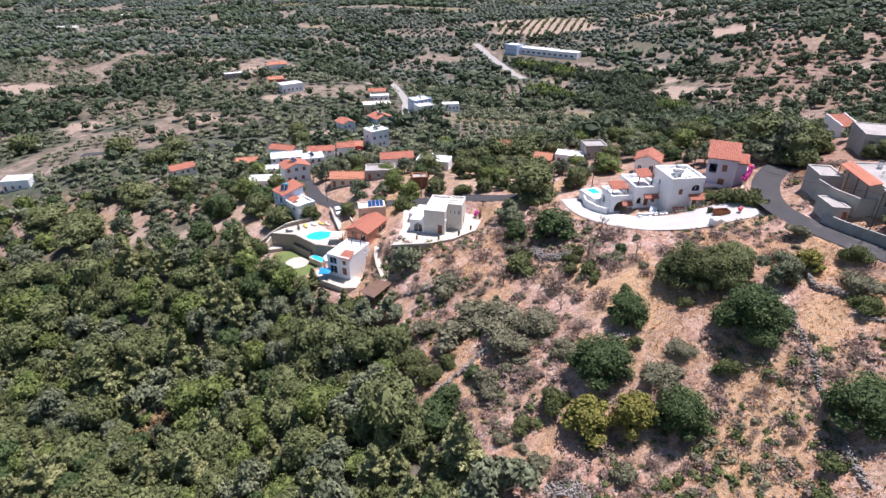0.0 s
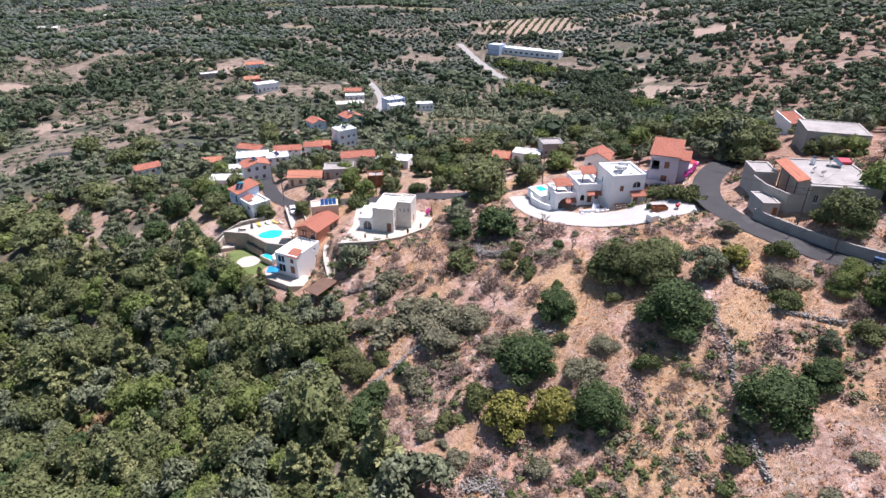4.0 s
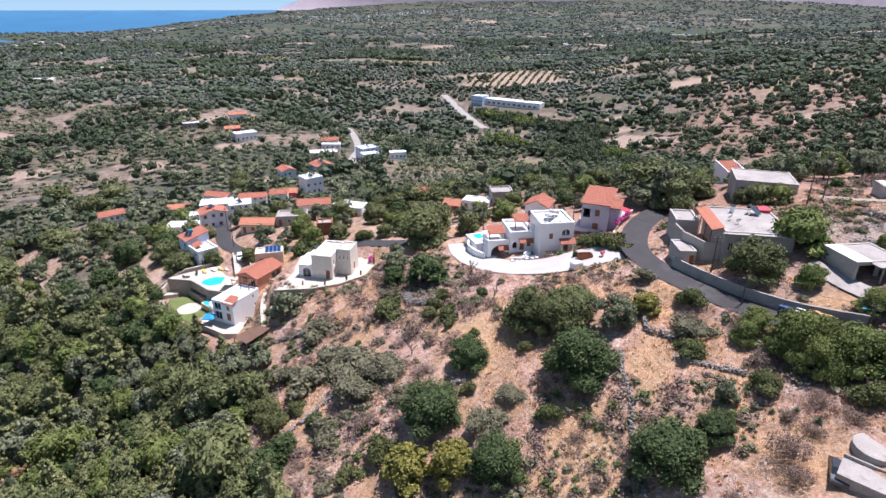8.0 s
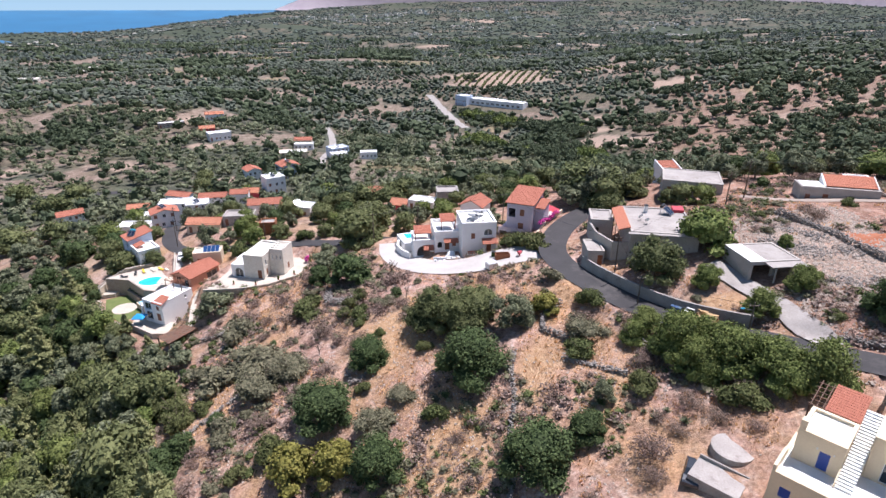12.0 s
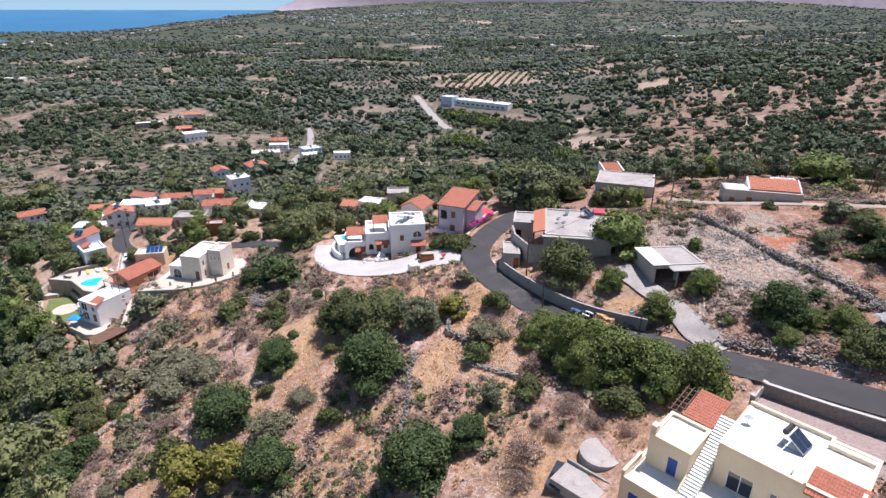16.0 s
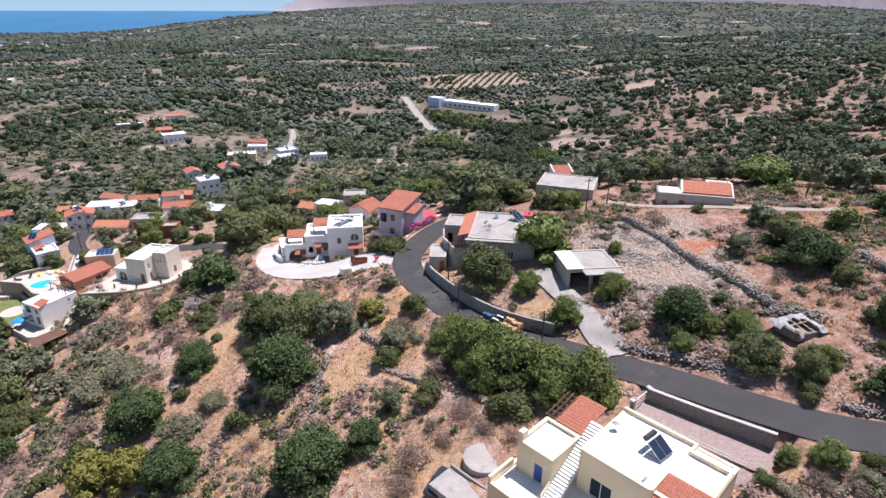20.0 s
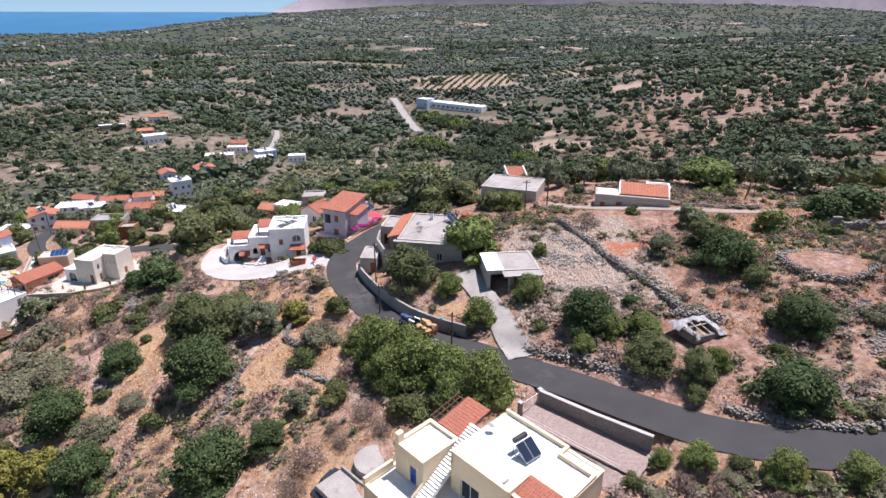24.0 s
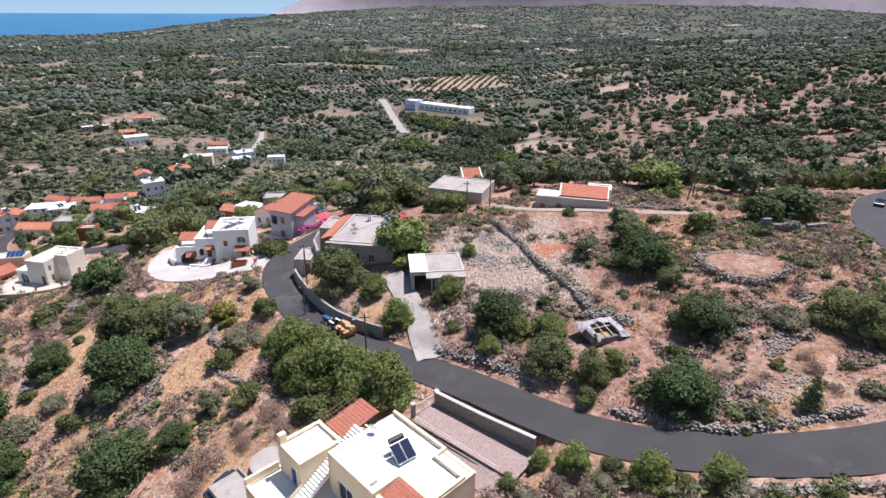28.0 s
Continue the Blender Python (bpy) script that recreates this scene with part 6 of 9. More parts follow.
for i in range(len(RW) - 1):
    if 64.5 < RW[i, 1] < 92 and i % 3 == 0:
        dd = RW[i + 1, :2] - RW[i, :2]
        dd /= np.hypot(*dd)
        side_pts.append((RW[i, 0] + dd[1] * 3.0, RW[i, 1] - dd[0] * 3.0, RW[i, 2]))
masonry_run("roadside_wall", tuple(side_pts), 0.35, 1.9, GREY_CONCRETE, None, "long grey concrete retaining wall above the road")

# ---- the old houses at the field's edge ----
grey = house("grey_roofed_house", 91.4, 119.3, 17.6, -20, 12.2, 10.5, 3.6, GREY_WALL, "low house with a large bare concrete roof", {0: [(1.0, 2.0, 0.1, 2.2, "door"), (5.0, 6.2, 0.8, 2.1, "shutter")]}, roof_mat=ROOF_SCREED, parapet=0.08)
chapel = house("small_red_roofed_house", 100.2, 139.6, 13.6, 5, 4.6, 6.2, 3.4, WHITE, "small white house with a red tiled roof", {0: [(1.6, 2.6, 0.05, 2.1, "door")]}, roof="shed", rise=1.5, over=0.1)
for px in (-0.3, 4.62):
    part("gable_parapet", Geo().box(px, px + 0.28, -0.2, 6.4, 3.2, 3.9, 1.5), WHITE, chapel)
old = house("old_farmhouse", 112.4, 104.4, 20.9, -16, 13.6, 4.6, 3.2, GREY_WALL, "long old farmhouse of patched grey walls", {0: [(1.0, 1.9, 0.9, 1.9, "shutter"), (4.0, 5.0, 0.05, 2.1, "door")]}, roof_mat=ROOF_SCREED, parapet=0.1)
g = Geo()
tiled(g, (4.6, 1.2, 3.4), (13.4, 1.2, 3.4), (13.4, 4.5, 4.9), (4.6, 4.5, 4.9), 0.28)
part("tiled_roof", g, ORANGE_SHEET, old)
for p0, p1 in ((4.3, 4.58), (13.42, 13.6)):
    part("gable_parapet", Geo().box(p0, p1, 1.0, 4.6, 3.0, 3.5, 1.5), WHITE, old)
backroom = house("farm_back_room", 0, 0, 21.4, -16, 4.4, 3.4, 3.4, WHITE, "white flat-roofed back room", {}, parapet=0.2)
backroom.matrix_world = pose(112.4, 104.4, 21.4, 0, 0, -16) @ pose(9.6, 5.4, 0)
forecourt = thing("farm_front_room", pose(112.4, 104.4, 20.9, 0, 0, -16) @ pose(0.4, 0.4, 0), "white flat roof with a patched centre", "roof")
part("slab", Geo().box(0, 3.9, 0, 3.8, 3.32, 3.42), ROOF_WHITE, forecourt)

# ---- the village down the slope ----


def simple_openings(run, deep, high, seed):
    r = random.Random(seed)
    o = {0: [], 1: [], 3: []}
    storeys = 2 if high > 4.6 else 1
    for s in range(storeys):
        z = s * 2.9
        x = 0.7
        while x < run - 1.5:
            if s == 0 and x < 2 and r.random() < 0.7:
                o[0].append((x, x + 0.95, z + 0.05, z + 2.15, "door"))
            else:
                o[0].append((x, x + 1.0, z + 0.9, z + 2.1, r.choice(("window", "shutter", "window"))))
            x += 2.0 + r.random()
        for side in (1, 3):
            if deep > 3.5:
                o[side].append((deep * 0.4, deep * 0.4 + 0.9, z + 0.9, z + 2.1, "window"))
    return o


VILLAGE = (
    ("whitewashed house with a hipped red roof", -51.2, 173.6, 30, 8.2, 6.4, 5.2, WHITE, "gable_y"),
    ("long low house under a red roof", -73.0, 229.0, -16, 11.0, 5.5, 4.0, WHITE, "gable"),
    ("low white flat-roofed house", -66.0, 207.0, 14, 12.0, 8.0, 5.0, WHITE, "flat"),
    ("white flat house with a water heater", -52.0, 200.0, 18, 8.0, 7.0, 5.2, WHITE, "flat"),
    ("long white house under a red roof", -54.0, 217.0, 10, 10.5, 5.0, 4.8, WHITE, "gable"),
    ("white house with a faded red roof", -43.0, 221.5, 8, 7.0, 5.0, 4.2, WHITE, "gable"),
    ("tall white cube of a house", -29.4, 228.6, 36, 8.0, 7.4, 7.0, WHITE, "flat"),
    ("narrow white house with a red roof", -45.6, 254.0, 36, 6.4, 8.0, 5.8, WHITE, "gable_y"),
    ("pale blue gabled house", -30.4, 257.6, 36, 8.6, 9.0, 5.6, PALE_BLUE, "gable_y"),
    ("white house below a red tiled roof", -20.0, 175.4, 12, 10.5, 5.2, 4.0, WHITE, "gable"),
    ("white flat-roofed house by the lane", -8.6, 171.0, -12, 10.5, 6.0, 3.2, WHITE, "flat"),
    ("low roadside house with a faded red roof", -34.0, 159.9, 0, 10.0, 5.0, 2.9, BEIGE, "gable_old"),
    ("grey flat-roofed house by the lane", -23.4, 161.4, 6, 9.0, 6.0, 2.8, GREY_WALL, "flat_grey"),
    ("wide cream house on the rise", -41.0, 292.6, 14, 14.5, 8.0, 4.6, BEIGE, "flat"),
    ("white and blue flat-roofed house", -14.2, 298.6, 36, 10.0, 8.0, 5.6, PALE_BLUE, "flat"),
    ("white garage on the rise", 0.0, 304.0, 10, 9.0, 5.0, 3.4, WHITE, "flat"),
    ("plain white cube by the lane", -12.2, 287.8, 28, 8.6, 6.0, 4.2, WHITE, "flat"),
    ("white house among the olive trees", -95.0, 339.6, 34, 13.0, 8.0, 4.4, WHITE, "flat"),
    ("red-brown shed behind the stone house", -8.6, 149.8, 8, 4.4, 4.0, 3.2, RUST, "flat_grey"),
    ("ochre house with a red roof", 17.0, 188.0, -8, 8.5, 6.0, 3.4, BEIGE, "gable"),
    ("white shed with a tin roof", -65.0, 175.8, 4, 10.0, 6.0, 3.0, WHITE, "flat"),
    ("small house at the top of the lane", -44.0, 338.0, 6, 10.0, 7.0, 4.0, BEIGE, "gable"),
    ("white house at the top of the lane", -42.0, 328.0, 6, 11.0, 5.0, 3.0, WHITE, "flat"),
    ("lone white house with a red roof", -104.4, 205.6, 40, 9.0, 5.0, 2.8, WHITE, "gable"),
    ("pale cube behind the white house", 41.8, 159.4, 4, 6.4, 6.0, 3.8, ROOF_SCREED, "flat_grey"),
    ("white house with a dark red lean-to", 33.0, 160.0, -20, 8.0, 5.0, 2.8, WHITE, "flat"),
    ("dark red lean-to roof", 27.4, 163.0, -20, 5.0, 4.6, 2.4, RED_PAINT, "gable_old"),
    ("white house with a wine-red roof", -118.0, 395.0, 20, 12.0, 8.0, 4.0, WHITE, "gable_old"),
    ("pale house by the upper lane", -108.0, 358.0, 20, 9.0, 6.0, 3.4, RED_PAINT, "gable_old"),
    ("long pale farm building", -140.0, 372.0, 30, 16.0, 6.0, 3.2, ROOF_SCREED, "flat"),
    ("low white house in the grove", -68.0, 196.0, 6, 7.0, 5.0, 3.0, WHITE, "flat"),
    ("red-roofed cottage in the grove", -82.0, 214.0, 14, 8.0, 5.0, 2.6, BEIGE, "gable_old"),
    ("white house with a red verandah", -39.5, 227.0, 4, 6.0, 5.0, 3.0, RED_PAINT, "gable_old"),
    ("white cottage at the terrace edge", -174.0, 208.0, 12, 10.0, 7.0, 4.0, WHITE, "flat"),
)
for k, (label, hx, hy, turn, run, deep, high, wall, kind) in enumerate(VILLAGE):
    cx, cy = hx + run / 2, hy + deep / 2
    base = min(at(hx, hy), at(cx, cy)) + 0.35
    h = house("village_house", hx, hy, base, turn, run, deep, high, wall, label, simple_openings(run, deep, high, k), "flat" if kind.startswith("flat") else "gable", TILE_OLD if kind == "gable_old" else ROOF_SCREED if kind == "flat_grey" else None, ridge="y" if kind == "gable_y" else "x", below=5, pitch=0.5, parapet=0.3, group="village houses")
    if k in (0, 3, 6, 8, 10, 14):
        solar_heater(on(h, run * 0.55, deep * 0.35, high + (0.0 if kind.startswith("flat") else 0.9), 50), WHITE_METAL)
house("long_works_building", 73.6, 573.0, at(98, 556) - 0.5, -36, 60.0, 13.0, 6.2, WHITE, "long low white works building in the valley", {0: [(3 + i * 5.6, 6 + i * 5.6, 2.2, 3.8, "window") for i in range(10)]}, category="works")
office = house("works_office", 60.0, 574.0, at(66, 574) - 0.5, -36, 13.0, 12.0, 9.0, PALE_BLUE, "pale office block beside the works", simple_openings(13, 12, 9, 77), category="works")

# ---- road furniture ----


def utility_pole(x, y, high, label="weathered wooden utility pole", lamp=False, lean=0.0):
    p = thing("utility_pole", pose(x, y, at(x, y), 0, lean), label, "utility pole", "utility poles")
    part("mast", Geo().bar((0, 0, -0.5), (0, 0, high), 0.13, 8, 0.09), POLE_WOOD, p)
    part("crossarm", Geo().box(-0.7, 0.7, -0.05, 0.05, high - 0.6, high - 0.48), POLE_WOOD, p)
    for s in (-0.6, 0.0, 0.6):
        part("insulator", Geo().bar((s, 0, high - 0.475), (s, 0, high - 0.3), 0.05, 6), GREY_CONCRETE, p)
    if lamp:
        arm = part("lamp_arm", Geo().bar((0, 0, high - 1.2), (-1.3, 0, high - 0.9), 0.03, 6), STEEL, p)
        part("lamp_head", Geo().box(-1.7, -1.25, -0.12, 0.12, high - 0.98, high - 0.84), TEAL_CLOTH, arm)
    return Vector((x, y, at(x, y) + high - 0.35))


tops = [utility_pole(*a) for a in ((71.6, 85.2, 8.5), (73.0, 77.0, 5.2), (83.9, 65.2, 5.5, "slim street lamp pole beside the wall", True), (56.9, 121.9, 8.0), (37.0, 131.2, 7.5), (26.4, 126.8, 8.0), (-33.6, 151.6, 8.5), (-41.0, 168.0, 8.0), (-6.0, 145.6, 7.0))]
far_poles = [utility_pole(*a) for a in ((99.2, 106.0, 7.0), (104.0, 108.6, 8.0), (143.4, 107.6, 8.5, "leaning wooden utility pole", False, 8.0), (146.4, 112.0, 8.0), (-21.0, 285.0, 8.0))]


def cable(a, b, sag):
    w = thing("overhead_cable", Matrix.Translation(a), "thin dark overhead cable", "cable", "cables")
    pts = [Vector(b - a) * t - Vector((0, 0, sag * 4 * t * (1 - t))) for t in (i / 10 for i in range(11))]
    s = Vector((b.y - a.y, a.x - b.x, 0)).normalized() * 0.022
    ring = (s, Vector((0, 0, 0.022)), -s, Vector((0, 0, -0.022)))
    part("wire", Geo().add([p + e for p in pts for e in ring], [(4 * i + j, 4 * i + (j + 1) % 4, 4 * i + 4 + (j + 1) % 4, 4 * i + 4 + j) for i in range(10) for j in range(4)]), BLACK, w)


for i, j, s in ((0, 1, 0.5), (1, 2, 0.5), (0, 3, 1.2), (3, 4, 0.8), (4, 5, 0.5), (5, 8, 1.0), (8, 6, 1.0), (6, 7, 0.7)):
    cable(tops[i], tops[j], s)
cable(tops[0], far_poles[0], 1.0)
cable(far_poles[0], far_poles[1], 0.3)
cable(far_poles[1], far_poles[2], 1.3)


def wheel(parent, x, y, r, w):
    t = part("tyre", Geo().bar((x, y - w / 2, r), (x, y + w / 2, r), r, 16), RUBBER, parent)
    part("rim", Geo().bar((x, y - w / 2 - 0.01, r), (x, y + w / 2 + 0.01, r), r * 0.5, 10), WHITE_METAL, t)


def car(x, y, turn, paint, label, van=False, z=None):
    c = thing("car", pose(x, y, (at(x, y) if z is None else z) + 0.05, 0, 0, turn), label, "car", "parked cars")
    long, roofs = 4.2, (0.85, 3.9) if van else (1.15, 3.6)
    g = Geo()
    outline = [(0, 0.35), (0.02, 0.75), (0.25, 0.88), (1.0, 0.98), (roofs[0] + 0.55, 1.48), (roofs[1] - 0.35, 1.5), (roofs[1] + 0.1, 1.0), (long - 0.05, 0.95), (long, 0.4)]
    n = len(outline)
    v = [(px, s * (0.86 if pz < 1.1 else 0.68), pz) for s in (-1, 1) for px, pz in outline]
    g.add(v, [tuple(range(n))[::-1], tuple(range(n, 2 * n))] + [(i, (i + 1) % n, n + (i + 1) % n, n + i) for i in range(n)])
    part("body", g, paint, c)
    gl = Geo()
    gl.add([(1.08, -0.78, 1.03), (1.08, 0.78, 1.03), (roofs[0] + 0.52, 0.66, 1.46), (roofs[0] + 0.52, -0.66, 1.46)], [(0, 1, 2, 3)])
    part("windscreen", Geo().add([(p[0] - 0.03, p[1], p[2] + 0.02) for p in gl.v], gl.f), PANE, c)
    for s in (-1, 1):
        part("side_window", Geo().add([(1.35, s * 0.84, 1.05), (roofs[1] - 0.15, s * 0.84, 1.05), (roofs[1] - 0.4, s * 0.72, 1.43), (1.75, s * 0.72, 1.43)], [(0, 1, 2, 3)]), PANE, c)
    for px in (0.8, 3.35):
        for s in (-0.78, 0.78):
            wheel(c, px, s, 0.32, 0.2)


car(-28.3, 141.4, 112, CAR_WHITE, "white estate car parked in a driveway", True, -8.4)
car(-45.4, 181.5, 200, CAR_WHITE, "white car parked beside the village lane")
car(181.5, 106.6, 47, CAR_DARK, "dark car on the upper road")
car(69.0, 45.4, 60, CAR_DARK, "dark car parked beside the concrete platform")
car(-16.0, 302.0, 20, CAR_DARK, "dark car beside the upper lane")

ti = int(np.argmin(np.hypot(RW[:, 0] - 78.6, RW[:, 1] - 70.6)))
tdir = math.degrees(math.atan2(*(RW[ti - 3, :2] - RW[ti + 3, :2])[::-1]))
tractor = thing("tractor", pose(78.6, 71.6, RW[ti, 2] + 0.05, 0, 0, tdir + 180), "blue tractor with white mudguards on the road", "tractor")
part("bonnet", Geo().box(1.2, 2.7, -0.32, 0.32, 0.75, 1.35), CAR_BLUE, tractor)
part("chassis", Geo().box(-0.2, 2.6, -0.22, 0.22, 0.5, 0.746), BLACK, tractor)
part("seat", Geo().box(-0.15, 0.3, -0.25, 0.25, 1.0, 1.15).box(-0.25, -0.15, -0.25, 0.25, 1.0, 1.6), BLACK, tractor)
part("steering_wheel", Geo().bar((0.85, 0, 1.25), (0.75, 0, 1.55), 0.02).bar((0.75, 0, 1.55), (0.73, 0, 1.58), 0.2, 12), BLACK, tractor)
part("exhaust", Geo().bar((2.1, 0.15, 1.35), (2.1, 0.15, 2.0), 0.035), BLACK, tractor)
for s in (-1, 1):
    part("mudguard", Geo().box(-0.55, 0.6, s * 0.55 - 0.14, s * 0.55 + 0.14, 1.42, 1.5).box(0.55, 0.62, s * 0.55 - 0.14, s * 0.55 + 0.14, 1.1, 1.42), WHITE_METAL, tractor)
    wheel(tractor, 0.05, s * 0.72, 0.68, 0.36)
    wheel(tractor, 2.25, s * 0.62, 0.4, 0.24)
trailer = thing("farm_trailer", tractor.matrix_world @ pose(-3.9, 0, 0), "low rusty farm trailer with board sides", "trailer")
part("bed", Geo().box(0, 3.0, -0.85, 0.85, 0.62, 0.72), RUST, trailer)
for s in (-0.83, 0.83):
    part("side_board", Geo().box(0, 3.0, s - 0.03, s + 0.03, 0.724, 1.2), RUST, trailer)
part("tail_board", Geo().box(-0.04, 0.02, -0.79, 0.79, 0.724, 1.2), RUST, trailer)
part("drawbar", Geo().box(3.0, 3.9, -0.05, 0.05, 0.55, 0.65), RUST, trailer)
for s in (-0.8, 0.8):
    wheel(trailer, 1.3, s, 0.36, 0.22)
r = random.Random(5)
for k in range(12):
    bale = thing("straw_bale", trailer.matrix_world @ pose(0.45 + (k % 4) * 0.7 + r.uniform(-0.1, 0.1), -0.4 + (k // 4 % 2) * 0.8 + r.uniform(-0.1, 0.1), 0.73 + (k // 8) * 0.45, r.uniform(-14, 14), r.uniform(-14, 14), r.uniform(-40, 40)), "golden straw bale loaded on the trailer", "straw bale", "bales on the trailer")
    g = Geo().box(-0.36, 0.36, -0.4, 0.4, 0, 0.52)
    g.v = [(x + r.uniform(-0.12, 0.12), y + r.uniform(-0.12, 0.12), z + r.uniform(0, 0.14)) for x, y, z in g.v]
    part("straw", g, STRAW, bale)

# ---- the verge before the white house ----
tank = thing("white_cistern", pose(52.2, 97.9, at(52.2, 97.9), 0, 0, 25), "white plastic cistern on the verge", "cistern")
part("shell", Geo().box(-1.0, 1.0, -0.75, 0.75, 0.15, 1.2), WHITE_METAL, tank)
part("lid", Geo().box(-0.9, 0.9, -0.65, 0.65, 1.204, 1.36), WHITE_METAL, tank)
part("legs", Geo().box(-0.9, -0.7, -0.6, 0.6, -0.2, 0.146).box(0.7, 0.9, -0.6, 0.6, -0.2, 0.146), GREY_CONCRETE, tank)
skip_bin = thing("rusty_skip", pose(54.6, 101.2, at(54.6, 101.2) + 0.1, 0, 0, 5), "rusty open skip by the roadside", "skip")
part("bin_shell", Geo().box(-1.4, 1.4, -0.75, -0.68, 0, 1.0).box(-1.4, 1.4, 0.68, 0.75, 0, 1.0).box(-1.4, -1.33, -0.68, 0.68, 0, 1.0).box(1.33, 1.4, -0.68, 0.68, 0, 1.0).box(-1.33, 1.33, -0.68, 0.68, 0, 0.07), RUST, skip_bin)
mixer = thing("cement_mixer", pose(57.8, 100.6, at(57.8, 100.6), 0, 0, 30), "small red cement mixer", "cement mixer")
part("drum", Geo().bar((-0.2, 0, 0.8), (0.5, 0, 1.1), 0.42, 10, 0.25), RED_PAINT, mixer)
part("stand", Geo().bar((-0.5, -0.4, 0), (0.2, 0, 0.75), 0.04).bar((-0.5, 0.4, 0), (0.2, 0, 0.75), 0.04).bar((0.8, 0, 0), (0.2, 0, 0.75), 0.04), RUST, mixer)
bin_green = thing("wheelie_bin", pose(53.0, 102.6, at(53.0, 102.6) + 0.1), "green wheeled refuse bin", "bin")
part("bin_body", Geo().box(-0.4, 0.4, -0.35, 0.35, 0.05, 1.0), LEAF_CAROB, bin_green)
part("bin_lid", Geo().box(-0.43, 0.43, -0.38, 0.38, 1.004, 1.1), BLACK, bin_green)
blue_bin = thing("blue_barrel", pose(96.2, 75.4, at(96.2, 75.4)), "blue plastic barrel beside the shed", "barrel")
part("drum", Geo().bar((0, 0, 0), (0, 0, 0.95), 0.32, 12), BLUE_PAINT, blue_bin)
hut = thing("collapsed_hut", pose(112.1, 56.8, at(113.6, 58.6), 0, 0, 20) @ Matrix.Scale(0.84, 4), "collapsed stone hut under a torn grey tarpaulin", "hut")
for a, b, h in (((0, 0, 0.4), (4.6, 0, 0.4), 0.9), ((4.6, 0, 0.6), (4.6, 3.4, 0.6), 1.3), ((4.6, 3.4, 0.7), (0, 3.4, 0.7), 1.5), ((0, 3.4, 0.6), (0, 0, 0.6), 1.3)):
    part("hut_wall", Geo().beam(a, b, 0.45, h), DARK_STONE, hut)
part("straw_floor", Geo().box(0.24, 4.36, 0.24, 3.16, -0.2, 0.22), STRAW, hut)
for k in range(4):
    part("rafter", Geo().beam((0.5 + k * 1.15, -0.3, 1.0 + 0.06 * k), (0.8 + k * 1.1, 3.7, 1.62 - 0.05 * k), 0.13, 0.11), PALE_STONE, hut)
part("ridge_pole", Geo().beam((-0.3, 1.7, 1.42), (5.0, 1.9, 1.38), 0.12, 0.1), PALE_STONE, hut)
tx, ty = np.meshgrid(np.linspace(-0.9, 6.0, 30), np.linspace(-0.7, 4.5, 24), indexing="ij")
out = np.maximum(np.maximum(-tx, tx - 4.6), np.maximum(-ty, ty - 3.4))
tz = 1.42 + 0.1 * ty + 0.22 * rolling(tx * 3, ty * 3, 2.2, 51) + 0.1 * rolling(tx * 3, ty * 3, 0.9, 52) - 0.75 * np.clip(out, 0, 2)
tk = (np.arange(29)[:, None] * 24 + np.arange(23)[None, :]).ravel()
centre_x, centre_y = tx.ravel()[tk] + 0.1, ty.ravel()[tk] + 0.1
hole = (centre_x > 0.5 + 0.3 * rolling(centre_y * 2, centre_y * 0, 1.3, 53)) & (centre_x < 3.9) & (centre_y < 2.5 + 0.4 * rolling(centre_x * 2, centre_x * 0, 1.3, 54)) | (centre_x < 0.1) & (centre_y < 2.0)
tk = tk[~hole]
sheet = new("tarpaulin", array_mesh("tarpaulin", np.column_stack([tx.ravel(), ty.ravel(), tz.ravel()]), np.column_stack([tk, tk + 24, tk + 25, tk + 1]), TARP))
sheet.parent = hut
patch = thing("red_soil_heap", pose(111.8, 83.4, 0), "flat spread of raw red soil", "soil heap")
pr, pa = np.meshgrid(np.linspace(0, 1, 9), np.linspace(0, 2 * np.pi, 33)[:-1], indexing="ij")
edge_r = 1 + 0.22 * np.sin(3 * pa + 1) + 0.12 * np.sin(7 * pa)
px, py = pr * edge_r * 4.0 * np.cos(pa), pr * edge_r * 2.6 * np.sin(pa)
pz = land(px.ravel() + 111.8, py.ravel() + 83.4) + 0.3 * (1 - pr.ravel() ** 2) - 0.06 + 0.12 * rolling(px.ravel(), py.ravel(), 0.9, 55) * (1 - pr.ravel())
pk = (np.arange(8)[:, None] * 32 + np.arange(32)[None, :])
pn = np.arange(8)[:, None] * 32 + (np.arange(32)[None, :] + 1) % 32
mound = new("mound", array_mesh("mound", np.column_stack([px.ravel(), py.ravel(), pz]), np.column_stack([pk.ravel(), pk.ravel() + 32, pn.ravel() + 32, pn.ravel()]), RED_SOIL, True))
mound.parent = patch

# ---- dry stone walls ----


def rough_stone(seed, rings=3, sides=6):
    r = random.Random(seed)
    g = Geo().ball((0, 0, 0), 0.5, 0.4, 0.34, rings, sides)
    g.v = [(x * r.uniform(0.75, 1.2), y * r.uniform(0.75, 1.2), z * r.uniform(0.75, 1.2)) for x, y, z in g.v]
    v = np.array(g.v)
    f = np.array([t for q in g.f for t in ((q[0], q[1], q[2]), *(((q[0], q[2], q[3]),) if len(q) == 4 else ()))])
    return v, f


STONES = [rough_stone(k) for k in range(6)]
PEBBLES = [rough_stone(k, 2, 5) for k in range(10, 16)]


